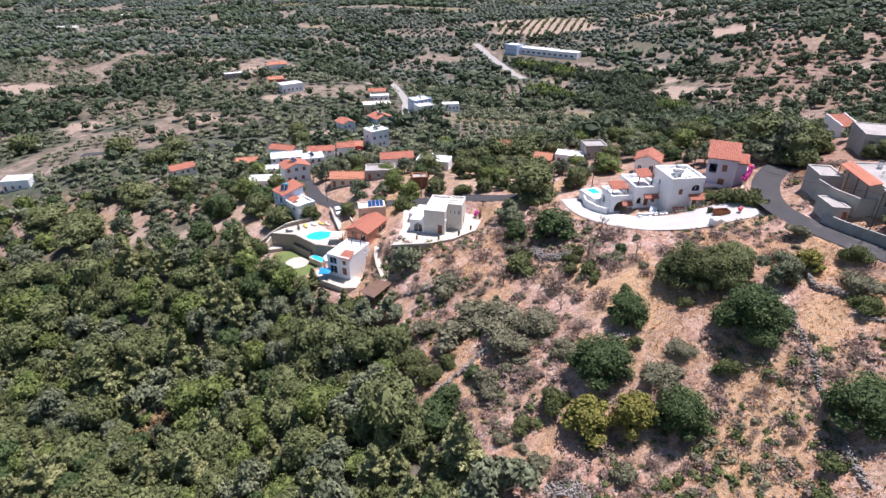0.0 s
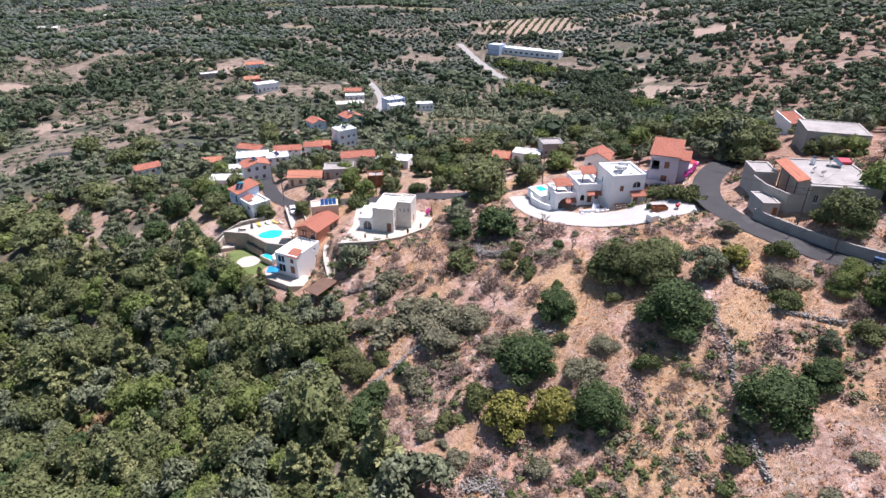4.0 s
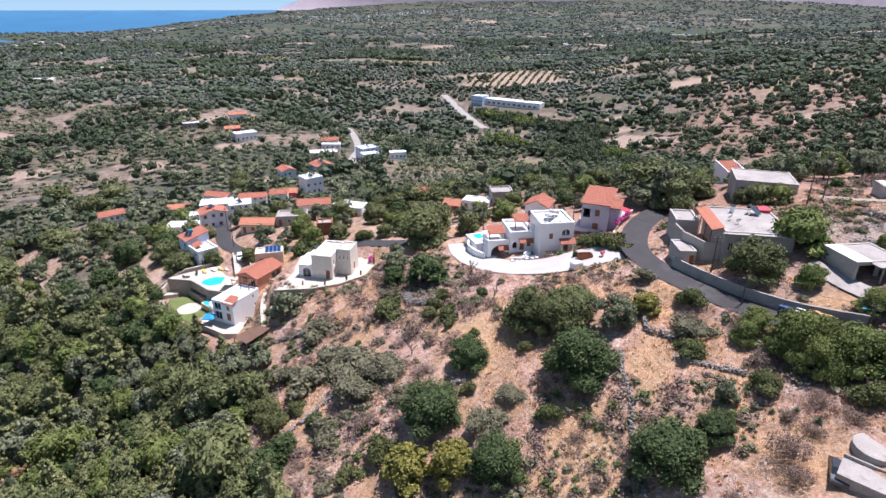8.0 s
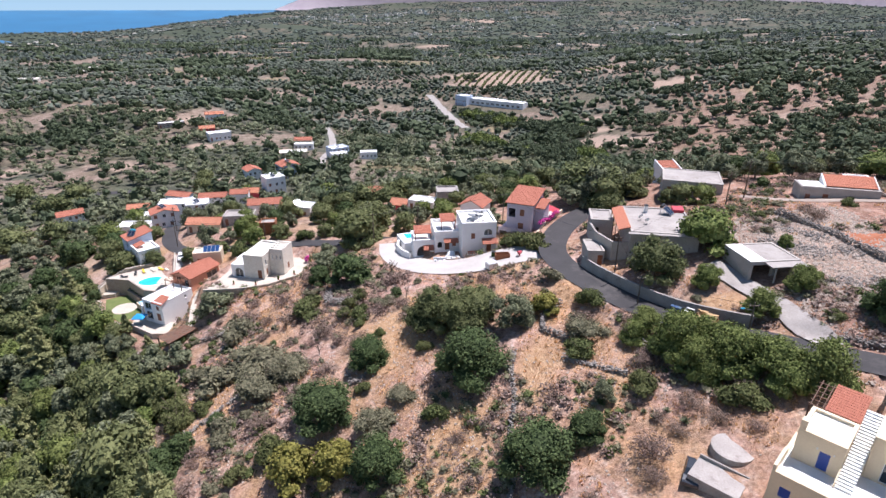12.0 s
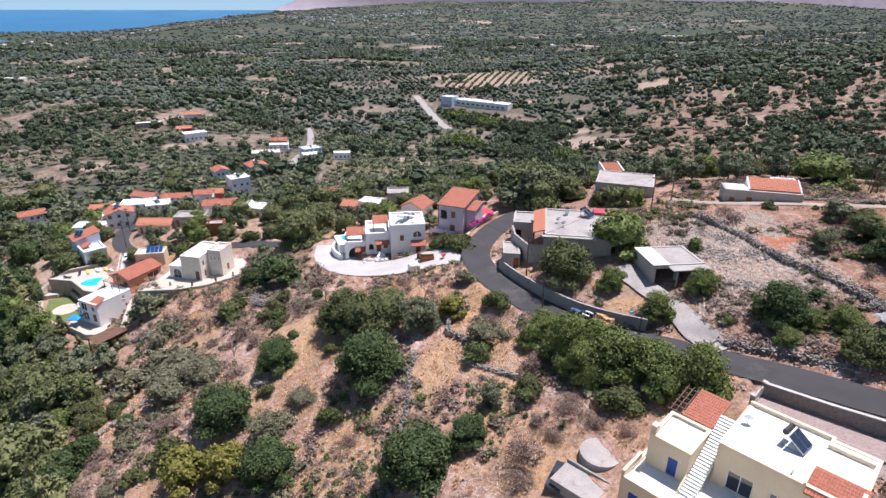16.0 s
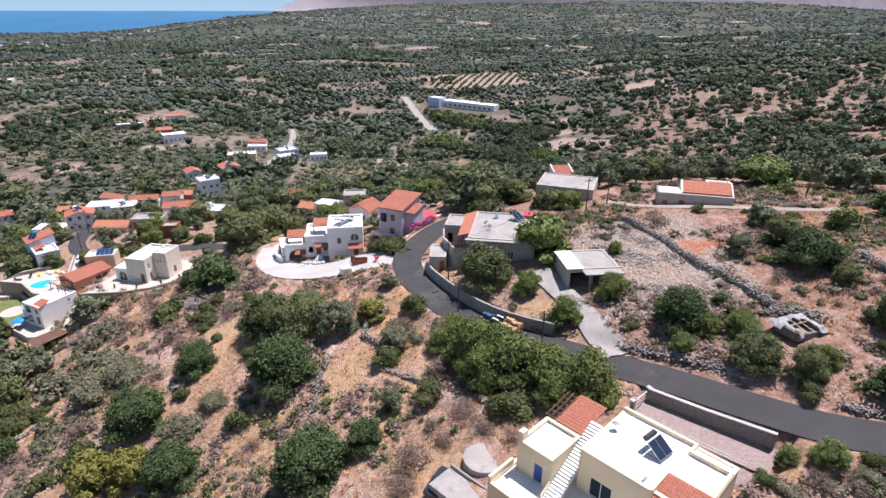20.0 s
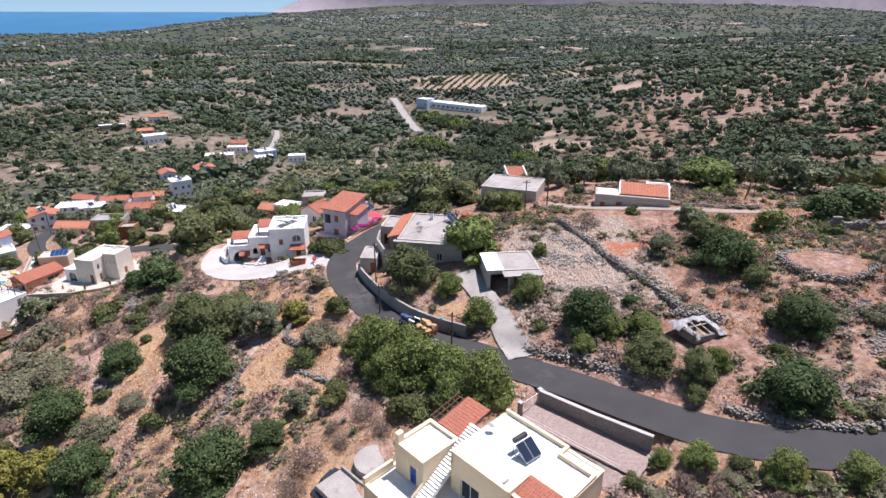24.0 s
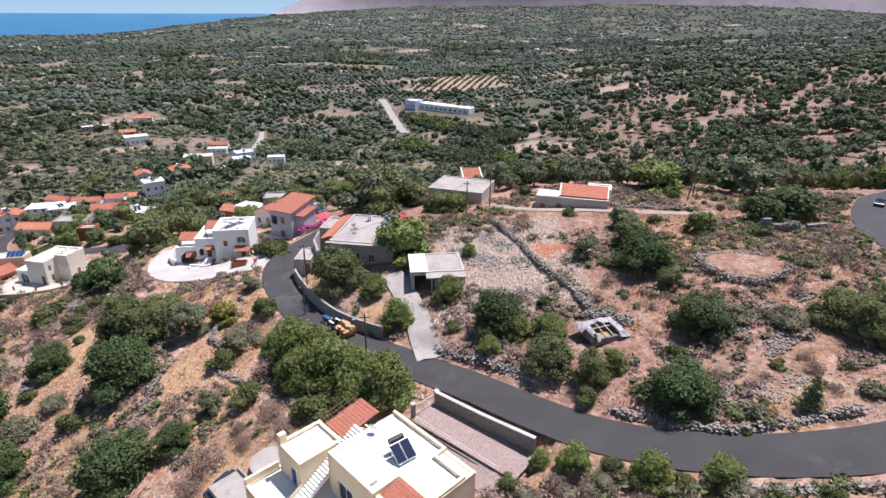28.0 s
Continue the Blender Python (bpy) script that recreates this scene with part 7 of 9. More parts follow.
def scatter_mesh(name, shapes, spots, sizes, material, squash=1.0, smooth=False, seed=0, tilt=True):
    """Many small shapes as one mesh, each turned at random."""
    rng = np.random.RandomState(seed)
    vs, fs, base = [], [], 0
    pick = rng.randint(0, len(shapes), len(spots))
    ang = rng.uniform(0, 2 * np.pi, len(spots))
    for k, (v, f) in enumerate(shapes):
        idx = np.nonzero(pick == k)[0]
        if not len(idx):
            continue
        c, s = np.cos(ang[idx])[:, None], np.sin(ang[idx])[:, None]
        q = v[None] * sizes[idx][:, None, None]
        x, y = q[:, :, 0] * c - q[:, :, 1] * s, q[:, :, 0] * s + q[:, :, 1] * c
        w = np.stack([x, y, q[:, :, 2] * squash], -1) + spots[idx][:, None, :]
        vs.append(w.reshape(-1, 3))
        fs.append((f[None] + (np.arange(len(idx)) * len(v))[:, None, None] + base).reshape(-1, f.shape[1]))
        base += len(idx) * len(v)
    return array_mesh(name, np.concatenate(vs), np.concatenate(fs), material, smooth)


def dry_wall(points, high, label, thick=0.7, name="dry_stone_wall", seed=1, gappy=0.1):
    rng = np.random.RandomState(seed)
    p = np.array(points, float)
    t = np.concatenate([[0], np.cumsum(np.hypot(*np.diff(p, axis=0).T))])
    n = int(t[-1] * high * 52 * max(thick, 0.5))
    s = rng.uniform(0, t[-1], n)
    x, y = np.interp(s, t, p[:, 0]), np.interp(s, t, p[:, 1])
    x, y = x + rng.uniform(-0.5, 0.5, n) * thick, y + rng.uniform(-0.5, 0.5, n) * thick
    top = high * (0.75 + 0.35 * rolling(s, s * 0, 3.0, seed + 40))
    keep = rolling(s, s * 0, 2.0, seed + 50) > -1 + gappy * 2
    z = land(x, y) + rng.uniform(-0.15, 1.0, n) * top
    o = np.array([p[0, 0], p[0, 1], float(land(p[0, 0], p[0, 1])[0])])
    ob = new(name, scatter_mesh(name, STONES, (np.column_stack([x, y, z]) - o)[keep], rng.uniform(0.2, 0.48, n)[keep], DRY_STONE, seed=seed))
    ob.location = o
    tagged(ob, label, "stone wall", "field walls", "stuff" if n > 300 else "")


dry_wall(((53.4, 72.4), (52.4, 67.9), (52.7, 63.9), (51.7, 60.6), (51.5, 57.2), (51.2, 53.2), (50.3, 50.2), (49.9, 45)), 0.75, "tumbled limestone field wall down the slope", seed=1)
dry_wall(((62.0, 80.6), (60.2, 79.8), (58.5, 78.0), (58.2, 75.6), (59.7, 73.9), (61.4, 72.3)), 1.1, "curved dry stone wall of a round terrace", seed=2)
dry_wall(((59.9, 69.1), (63.3, 66.7), (66.5, 64.4), (67.8, 63.3)), 0.8, "short dry stone terrace wall", seed=3)
dry_wall(((-1, 73.6), (0.2, 74.5), (4.0, 76.7), (6.9, 79.5), (9.9, 80.1)), 1.0, "pale dry stone terrace wall", seed=4)
dry_wall(((-8.5, 103.2), (-7.1, 102.8), (-2.7, 102.0), (0.9, 101.4)), 1.0, "pale stone ledge below the terrace", seed=5)
dry_wall(((27.1, 75.9), (28.0, 73.7), (29.4, 73.8), (30.5, 75.2)), 1.0, "white stones heaped round a tree", seed=6)
dry_wall(((103.5, 96.1), (106.6, 86.8), (109.8, 76.6), (112.3, 70.5), (113.3, 63.7)), 1.4, "long dark dry stone field wall", 0.8, seed=7, gappy=0.0)
dry_wall([(136.0 + 5.4 * math.cos(a), 71.5 + 5.6 * math.sin(a)) for a in np.linspace(2.4, 5.7, 14)], 1.15, "ring of dry stones, an old threshing floor", 0.8, seed=8)
dry_wall([(136.0 + 5.2 * math.cos(a), 71.5 + 5.4 * math.sin(a)) for a in np.linspace(0.5, 2.3, 9)], 0.3, "low fallen stones closing the old threshing floor", 1.0, seed=19, gappy=0.3)
dry_wall(((126.3, 102.6), (135.9, 100.8), (145, 101.5), (156, 104)), 0.9, "straight dry stone wall beyond the farmhouse", seed=9)
for ruin_points, ruin_high, ruin_seed in ((((147.2, 87.4), (148.5, 87.1)), 2.9, 10), (((148.9, 87.0), (153.2, 86.8)), 1.8, 20), (((154.6, 87.0), (158.6, 88.0)), 1.7, 21)):
    ruin_foot = [(rx, ry, at(rx, ry) - 0.2) for rx, ry in ruin_points]
    masonry_run("ruin_wall", tuple(ruin_foot), 0.65, ruin_high * 0.9, DARK_STONE, None, "roofless ruin wall of grey rubble stone")
    dry_wall(ruin_points, ruin_high * 1.05, "loose stones crowning a ruined wall", 0.85, "ruin_rubble", seed=ruin_seed, gappy=0)
dry_wall(((111.0, 47.0), (117.1, 43.6), (121.0, 41.8), (124.7, 41.6), (128.4, 41.6), (133, 41.9)), 0.8, "rubble bank along the road edge", 0.9, "stone_bank", seed=11)
dry_wall(((117.0, 36.4), (119.4, 34.6), (122.8, 33.8), (127.5, 33.4), (134, 33.8)), 0.7, "low dry stone wall edging the road", seed=12, gappy=0)
dry_wall(((70.4, 70.2), (71.8, 66.8), (73.2, 64.0)), 1.0, "short dark stone wall above the hedge", seed=13)
dry_wall(((93.4, 62.4), (95.6, 60.4), (99.6, 57.6), (104, 53.6)), 1.0, "rubble bank under the citrus trees", 0.9, "stone_bank", seed=14)
dry_wall(((19, 104), (20, 100), (23, 98.6), (26, 98.2)), 1.0, "heap of pale stones on the slope", 1.6, "scree", seed=15)
dry_wall(((14, 52), (17, 52.6), (19, 51)), 0.7, "heap of pale stones below the trees", 2.2, "scree", seed=16)
dry_wall(((128, 62), (133, 60), (140, 62), (148, 60)), 0.7, "tumbled terrace wall among scrub", 1.0, seed=17, gappy=0.3)
dry_wall(((96, 87), (100, 83), (103, 80.5)), 0.35, "pale stones heaped on the stony field", 3.2, "scree", seed=22, gappy=0.3)
dry_wall(((101, 91), (104, 86), (107, 79)), 0.4, "grey stones heaped along the field wall", 2.4, "scree", seed=23, gappy=0.3)
dry_wall(((97, 75), (102, 72.5), (107, 71)), 0.3, "pale stones strewn above the citrus trees", 3.0, "scree", seed=24, gappy=0.35)
dry_wall(((128, 57), (131, 59.5), (135, 60.5)), 0.45, "grey stones tumbled down the bank", 2.6, "scree", seed=25, gappy=0.2)
dry_wall(((127, 52.6), (129.5, 52), (132, 54), (134, 55)), 0.4, "grey stones strewn over the bare field", 2.2, "scree", seed=26, gappy=0.25)
dry_wall(((121, 47), (125, 46), (130, 47.4), (134, 47)), 0.2, "pale stones strewn over the bare field", 3.4, "scree", seed=27, gappy=0.4)
dry_wall(((112, 63.5), (115, 62.4), (117, 60.4)), 1.2, "stones fallen round the hut", 1.2, "scree", seed=18)

# ---- trees and scrub ----


def leaf_cloud(rng, lobes, count, size, core=0.8, flat=0.5, thin=0.62, rings=3, sides=6):
    """Small bent leaf sprays over the skin of several lobes (x, y, z, rx, rz), round dark cores."""
    area = np.array([rx * rx + 1.6 * rx * rz for _, _, _, rx, rz in lobes])
    pick = rng.choice(len(lobes), count, p=area / area.sum())
    lob = np.array(lobes)[pick]
    d = rng.normal(size=(count, 3))
    d[:, 2] = np.where(d[:, 2] < -0.35, -d[:, 2], d[:, 2])
    d /= np.linalg.norm(d, axis=1)[:, None]
    depth = rng.uniform(0.72, 1.12, count)[:, None]
    c = lob[:, :3] + d * np.column_stack([lob[:, 3], lob[:, 3], lob[:, 4]]) * depth
    n = d + rng.normal(size=(count, 3)) * flat
    n[:, 2] += 0.25
    n /= np.linalg.norm(n, axis=1)[:, None]
    a = np.cross(n, rng.normal(size=(count, 3)))
    a /= np.linalg.norm(a, axis=1)[:, None]
    b = np.cross(n, a)
    s = (size * rng.uniform(0.6, 1.35, count))[:, None]
    v = np.stack([c - a * s - b * s * 0.25, c + b * s * thin - n * s * 0.15, c + a * s + b * s * 0.2, c - b * s * thin - n * s * 0.2], 1).reshape(-1, 3)
    f = np.arange(count * 4).reshape(-1, 4)
    if core:
        g = Geo()
        for x, y, z, rx, rz in (lobes if sides > 5 else lobes[:1]):
            g.ball((x, y, z), rx * core, rx * core, rz * core, rings, sides)
        gv = np.array(g.v) * (1 + 0.06 * rng.normal(size=(len(g.v), 1)) * 0.5)
        gf = np.array([q if len(q) == 4 else (q[0], q[1], q[2], q[2]) for q in g.f])
        tri3 = gf[gf[:, 2] == gf[:, 3]][:, :3]
        quad = gf[gf[:, 2] != gf[:, 3]]
        return v, f, gv, quad, tri3
    return v, f, np.zeros((0, 3)), np.zeros((0, 4), int), np.zeros((0, 3), int)


def crown_mesh(name, seed, style, count, size):
    """A crown of about one metre's radius, resting on z = 0."""
    rng = np.random.RandomState(seed)
    lobes = []
    if style == "cone":
        for k in range(10):
            h = k / 10
            r = 0.7 * (1 - h) ** 0.85 + 0.1
            lobes.append((0, 0, 0.3 + h * 2.1, r * 0.5, 0.2))
            for j in range(5 if k < 5 else 3):
                t = rng.uniform(0, 6.28)
                q = r * rng.uniform(0.5, 0.8)
                lobes.append((math.cos(t) * q, math.sin(t) * q, 0.28 + h * 2.1 - 0.12 * q, r * rng.uniform(0.26, 0.4), 0.13))
    elif style == "open":
        for k in range(11):
            t, q = rng.uniform(0, 6.28), rng.uniform(0.15, 0.78)
            lobes.append((math.cos(t) * q, math.sin(t) * q, rng.uniform(0.16, 1.1) * (1.1 - 0.5 * q), rng.uniform(0.26, 0.44), rng.uniform(0.22, 0.36)))
    elif style == "low":
        for k in range(8):
            t, q = rng.uniform(0, 6.28), rng.uniform(0.1, 0.68)
            lobes.append((math.cos(t) * q, math.sin(t) * q, rng.uniform(0.1, 0.5) * (1.1 - 0.6 * q), rng.uniform(0.3, 0.5), rng.uniform(0.22, 0.4)))
    else:
        lobes.append((0, 0, 0.7, 0.72, 0.66))
        for k in range(26):
            t, q = rng.uniform(0, 6.28), rng.uniform(0.2, 0.66)
            q, h = (rng.uniform(0.58, 0.74), 0.2) if k % 3 == 0 else (q, rng.uniform(0.3, 1.22) * (1.15 - 0.6 * q))
            lobes.append((math.cos(t) * q, math.sin(t) * q, h, rng.uniform(0.2, 0.36), rng.uniform(0.18, 0.32)))
    return np.array(lobes), rng, count, size


def join_leaves(name, v, f, gv, quad, tri3, material):
    me = bpy.data.meshes.new(name)
    k = len(v)
    me.from_pydata(np.concatenate([v, gv]).tolist(), [], f.tolist() + (quad + k).tolist() + (tri3 + k).tolist())
    me.materials.append(material)
    me.update()
    return me


def trunk_mesh(name, seed, high, thick):
    r = random.Random(seed)
    g = Geo()
    top = Vector((r.uniform(-0.08, 0.08), r.uniform(-0.08, 0.08), high))
    g.bar((0, 0, -0.25), top, thick, 7, thick * 0.65)
    for k in range(5):
        t = k * 1.26 + r.uniform(-0.3, 0.3)
        g.bar(top * r.uniform(0.75, 1.0), (top.x + math.cos(t) * 0.5, top.y + math.sin(t) * 0.5, high + r.uniform(0.3, 0.6)), thick * 0.5, 5, thick * 0.15)
    return mesh_of(name, g, BARK)


SPECIES = {
    # style, leaf sprays, spray size, leaf material, crown lift, trunk radius, name, label, height factor
    "carob": ("round", 1900, 0.064, LEAF_CAROB, 0.0, 0.06, "carob_tree", "dense dark green carob tree on the slope", 0.85),
    "oak": ("round", 1900, 0.064, LEAF_OAK, 0.02, 0.055, "oak_tree", "dark evergreen oak with a lumpy crown", 0.92),
    "fir": ("cone", 1900, 0.066, LEAF_FIR, 0.0, 0.05, "cypress_oak_tree", "pointed grey-green evergreen in the wood", 1.0),
    "olive": ("open", 1300, 0.075, LEAF_OLIVE, 0.05, 0.06, "olive_tree", "silvery olive tree with an open crown", 1.0),
    "lime": ("round", 1700, 0.068, LEAF_LIME, 0.0, 0.04, "fruit_tree", "light green fruit tree with full foliage", 0.95),
    "yellow": ("round", 1700, 0.068, LEAF_YELLOW, 0.0, 0.04, "fruit_tree", "yellow-green fruit tree on the dry slope", 0.9),
    "bush": ("low", 800, 0.085, LEAF_BUSH, 0.0, 0.04, "shrub", "dense green shrub on dry ground", 1.0),
    "grey": ("low", 900, 0.078, LEAF_GREY, 0.0, 0.03, "grey_shrub", "grey-green wild shrub on dry ground", 0.85),
    "rust": ("low", 420, 0.12, LEAF_RUST, 0.0, 0.03, "rust_shrub", "rust-orange shrub at the edge of the wood", 1.0),
    "dry": ("low", 420, 0.1, LEAF_DRY, 0.0, 0.03, "dry_shrub", "leafless brown thorny shrub", 1.0),
}
MODELS = {}
for si, (key, (style, count, size, mat, lift, thick, tname, tlabel, hf)) in enumerate(SPECIES.items()):
    MODELS[key] = []
    for variant in range(5):
        lobes, rng, n, s = crown_mesh(tname, si * 10 + variant, style, count, size)
        if variant > 2:
            n, s = n * 3, s * 0.58
        lobes[:, 2] += lift * 2
        lobes[:, [0, 1, 3]] /= (np.hypot(lobes[:, 0], lobes[:, 1]) + lobes[:, 3]).max()
        data = leaf_cloud(rng, [tuple(q) for q in lobes], n, s, 0.0 if key == "dry" else 0.76, thin=0.25 if key == "dry" else 0.6)
        crown = join_leaves("crown", *data, mat)
        trunk = trunk_mesh("trunk", si * 10 + variant, 0.35 + lift * 2, thick)
        MODELS[key].append((crown, trunk))
ORIGINALS = {}


def plant(kind, x, y, r, z=None, squeeze=1.0, dense=False):
    style, _, _, _, lift, _, tname, tlabel, hf = SPECIES[kind]
    k = random.randrange(3, 5) if dense else random.randrange(3)
    m = Matrix.LocRotScale((x, y, (at(x, y) if z is None else z) - 0.05), Euler((0, 0, random.uniform(0, 6.28))), (r, r, r * hf * squeeze))
    if (kind, k) not in ORIGINALS:
        t = new(tname)
        t.empty_display_size = 0.3
        tagged(t, tlabel, "shrub" if kind in ("bush", "dry", "grey", "rust") else "tree", {"bush": "scrub", "dry": "scrub", "grey": "scrub", "rust": "scrub"}.get(kind, "hillside trees"))
        for pname, me in (("crown", MODELS[kind][k][0]), ("trunk", MODELS[kind][k][1])):
            o = new(pname, me)
            o.parent = t
        t.matrix_world = m
        ORIGINALS[kind, k] = t
        return t
    src = ORIGINALS[kind, k]
    c = copy_thing(src, Matrix.Identity(4))
    c.matrix_basis = m
    return c


random.seed(4)
CAROB = [(24.5, 68.9, 5.3), (30.7, 77.5, 3.8), (46.8, 70.3, 5.8), (33.4, 59.0, 4.3), (54.2, 53.8, 5.2), (23.7, 107.5, 5.1), (60.7, 56.0, 2.7), (-67.8, 158.1, 5.9), (-68.2, 143.1, 4.7), (-57.7, 139.1, 4.6), (-54.9, 158.6, 5.1), (158.5, 98.1, 7.0), (151.5, 95, 4.2), (124.6, 57.5, 3.8), (123.0, 73.3, 4.6), (223.1, 165.7, 3.4), (118.4, 46.9, 4.2), (101.4, 63.6, 4.0), (103.0, 122.5, 1.9)]
OAK = [(24.7, 141.3, 6.0), (25.8, 175.3, 6.4), (-32.7, 113.2, 3.3), (-17.5, 100.8, 2.6), (27.2, 190.0, 6.9), (17.6, 179.8, 5.6), (40.7, 82.7, 4.4), (48.0, 81.6, 4.8), (44.2, 80.6, 4.2), (-115.5, 162.8, 9.5), (-122, 172, 7), (-137.3, 178.2, 8.7), (-107.3, 184.9, 8.0), (-92.4, 187.0, 6.9), (-45.8, 143.5, 5.0), (-192.3, 251.0, 7.7), (-141.4, 238.7, 7.3), (-117.1, 240.1, 7.3), (-68.3, 260.8, 5.3), (-115.6, 219.8, 7.9)]
OAK += [(79.2, 132.3, 9.5), (80.5, 123.5, 5.1), (79.9, 119.6, 3.2), (88.5, 129.7, 4.1), (124.0, 81.7, 3.5), (141.4, 53.4, 3.6), (145, 56, 3.4), (139.6, 56.8, 3.2), (77.3, 82.4, 5.0), (106.6, 54.6, 3.2), (110.3, 51.5, 2.3), (94.2, 114.6, 3.0), (124.5, 67.6, 2.2), (92.0, 117.0, 2.0)]
OLIVE = [(38.9, 143.8, 2.3), (31.9, 150.5, 2.2), (108.0, 128.3, 4.7), (152.1, 126.8, 4.8), (136.3, 126.6, 4.0), (160.0, 118.2, 6.4), (74.7, 126.3, 4.6), (79.0, 126.8, 5.3), (84.8, 131.9, 4.1), (53.7, 78.1, 3.5), (-10.9, 97.1, 3.8), (-8.3, 111.6, 4.2), (14.7, 121.2, 4.0), (63.6, 60.2, 2.0), (-92.7, 169.3, 4.6), (-81.7, 146.7, 4.9), (125.1, 90.4, 2.8), (116.3, 79.9, 2.3)]
LIME = [(43.8, 140.9, 3.7), (-14.4, 152.9, 3.3), (-14.7, 159.1, 3.0), (28.6, 169.2, 2.1)]
LIME += [(74.4, 65.5, 4.2), (79.4, 61.2, 4.3), (84.0, 57.7, 3.8), (70.3, 69.8, 2.4), (75.9, 61.3, 3.3), (87.4, 54.3, 3.9), (83.8, 54.7, 2.7), (72.1, 71.1, 2.5), (78.0, 64.7, 3.0), (82.4, 60.3, 2.9), (85.7, 56.5, 2.7), (76.3, 59.5, 2.2), (140.6, 119.2, 6.6), (137.0, 87.2, 3.0), (107.5, 60.6, 2.0), (103.8, 61.6, 2.1), (103.5, 41.6, 1.3), (106.2, 40.3, 1.8), (112.2, 37.4, 2.1), (117.8, 36.0, 1.9), (87.4, 88.2, 5.2), (88.0, 69.7, 2.8), (83.6, 78.0, 2.4), (95.2, 73.1, 2.5), (99.9, 59.1, 1.7), (107.7, 59.8, 2.1), (113.3, 52.7, 1.6), (98.6, 84.1, 1.4), (97.3, 112.2, 3.0)]
BUSH_NEAR = [(58.9, 105.7, 3.4), (61.5, 104.0, 3.4), (56.2, 109.8, 1.8), (58.4, 108.7, 2.0), (60.6, 108.1, 2.0), (62.2, 106.9, 1.4), (54.9, 108.9, 1.3), (57.0, 107.0, 1.4), (59.1, 105.5, 1.5), (17.2, 65.7, 3.2), (-14.3, 92.0, 4.1), (-2.7, 77.1, 3.5), (0.9, 79.8, 2.3), (15.6, 99.6, 4.5), (39.4, 77.4, 2.0), (68.8, 60.9, 2.9), (62.4, 69.0, 3.0), (65.9, 79.3, 2.7), (78.5, 55.1, 3.3), (-5.1, 81.1, 4.2), (-20.7, 103.9, 3.1), (117.5, 98.0, 1.8), (95.5, 65.2, 1.5), (109.5, 49.1, 1.8)]
BUSH_FIELD = [(120.1, 53.7, 1.6), (95.4, 66.2, 1.3), (131, 92, 1.6), (112, 72, 1.2), (109.6, 38.8, 1.5), (100.1, 39.6, 1.5), (114.7, 36.2, 1.3), (120.6, 33.2, 1.2), (124.5, 32.4, 1.3), (129.6, 50.1, 1.2), (125.5, 44.8, 0.8), (126.5, 52.2, 0.8), (131.5, 45.9, 0.8), (122.4, 41.3, 0.6)]
VILLAGE_TREES = {"oak": ((8, 158, 4.0), (12, 173, 4.4), (-54.5, 153.1, 4.6), (-42.0, 119.7, 4.4), (21.8, 130.6, 6.7), (30.5, 188.5, 5.4), (-17.4, 141.9, 2.6), (-4.5, 167.5, 4.4), (-63.1, 245.1, 5.0), (-70.0, 159.1, 5.1)), "carob": ((-46.6, 145.7, 3.6), (-56.3, 138.8, 3.8)), "olive": ((-1, 157, 2.8), (-38, 179, 2.8), (20, 160, 3.4), (-22, 186, 3.2), (-69.7, 149.1, 4.1), (16.1, 117.7, 2.9), (33.5, 146.5, 2.8), (-17.2, 149.4, 2.6), (-69.8, 134.5, 4.5)), "bush": ((-51.5, 135.5, 3.4), (5.0, 143.6, 3.0)), "lime": ((-27, 170, 2.4), (-56, 186, 3.0), (43.0, 145.4, 3.2), (-9.4, 146.2, 3.2), (-17.5, 166.0, 3.0), (0.7, 203.4, 5.0), (-40.8, 236.3, 3.2)), "yellow": ((59.3, 80.0, 2.6), (20.9, 60.7, 4.1), (27.2, 59.9, 3.6), (113.0, 37.0, 1.2)), "fir": ((-30.6, 114.0, 1.9), (-22.2, 106.6, 1.7), (128.9, 43.2, 1.6))}
GREY = [(32.8, 65.0, 3.5), (36.6, 69.3, 2.5), (2.4, 84.8, 4.8), (12.1, 79.9, 5.0), (11.2, 86.7, 4.7), (0.9, 100.7, 4.6), (61.7, 87.8, 2.3), (6.0, 88.4, 4.8), (16.8, 80.9, 4.3), (64.7, 73.6, 3.6), (134.2, 57.4, 2.7), (115.1, 63.2, 1.9), (108.7, 38.2, 1.5), (-3, 90, 3.4), (20, 74, 2.6), (119, 34.6, 1.4), (102, 38, 1.4)]
DRY = [(70.9, 71.8, 2.9), (70.2, 64.9, 2.8), (67.0, 51.0, 3.2), (73.4, 56.1, 2.5), (1.6, 104.1, 3.2), (21.0, 90.0, 3.1), (12.2, 98.4, 3.4), (33.5, 100.2, 3.3), (107.4, 92.0, 2.9), (148.8, 70.8, 2.7), (64, 75, 2.6), (57.6, 62.5, 1.6), (44.5, 60.5, 1.6), (70.5, 52.6, 1.8), (75.4, 53.0, 2.0), (78.6, 50.6, 1.5), (66.2, 47.5, 2.2), (69.0, 55.4, 1.6), (104.6, 38.6, 1.5), (107, 37.3, 1.4), (111, 35.4, 1.6), (125.8, 47.4, 1.1), (132.9, 50.7, 1.1), (132.6, 45.1, 1.0), (127.6, 48.4, 0.9), (123.2, 49.6, 1.2)]
RUSTY = [(-59.0, 87.8, 4.7), (-62.9, 86.9, 3.0), (-58.0, 92.4, 3.1), (-75.7, 85.4, 3.5), (-71.0, 83.5, 2.3)]
PLACED = []
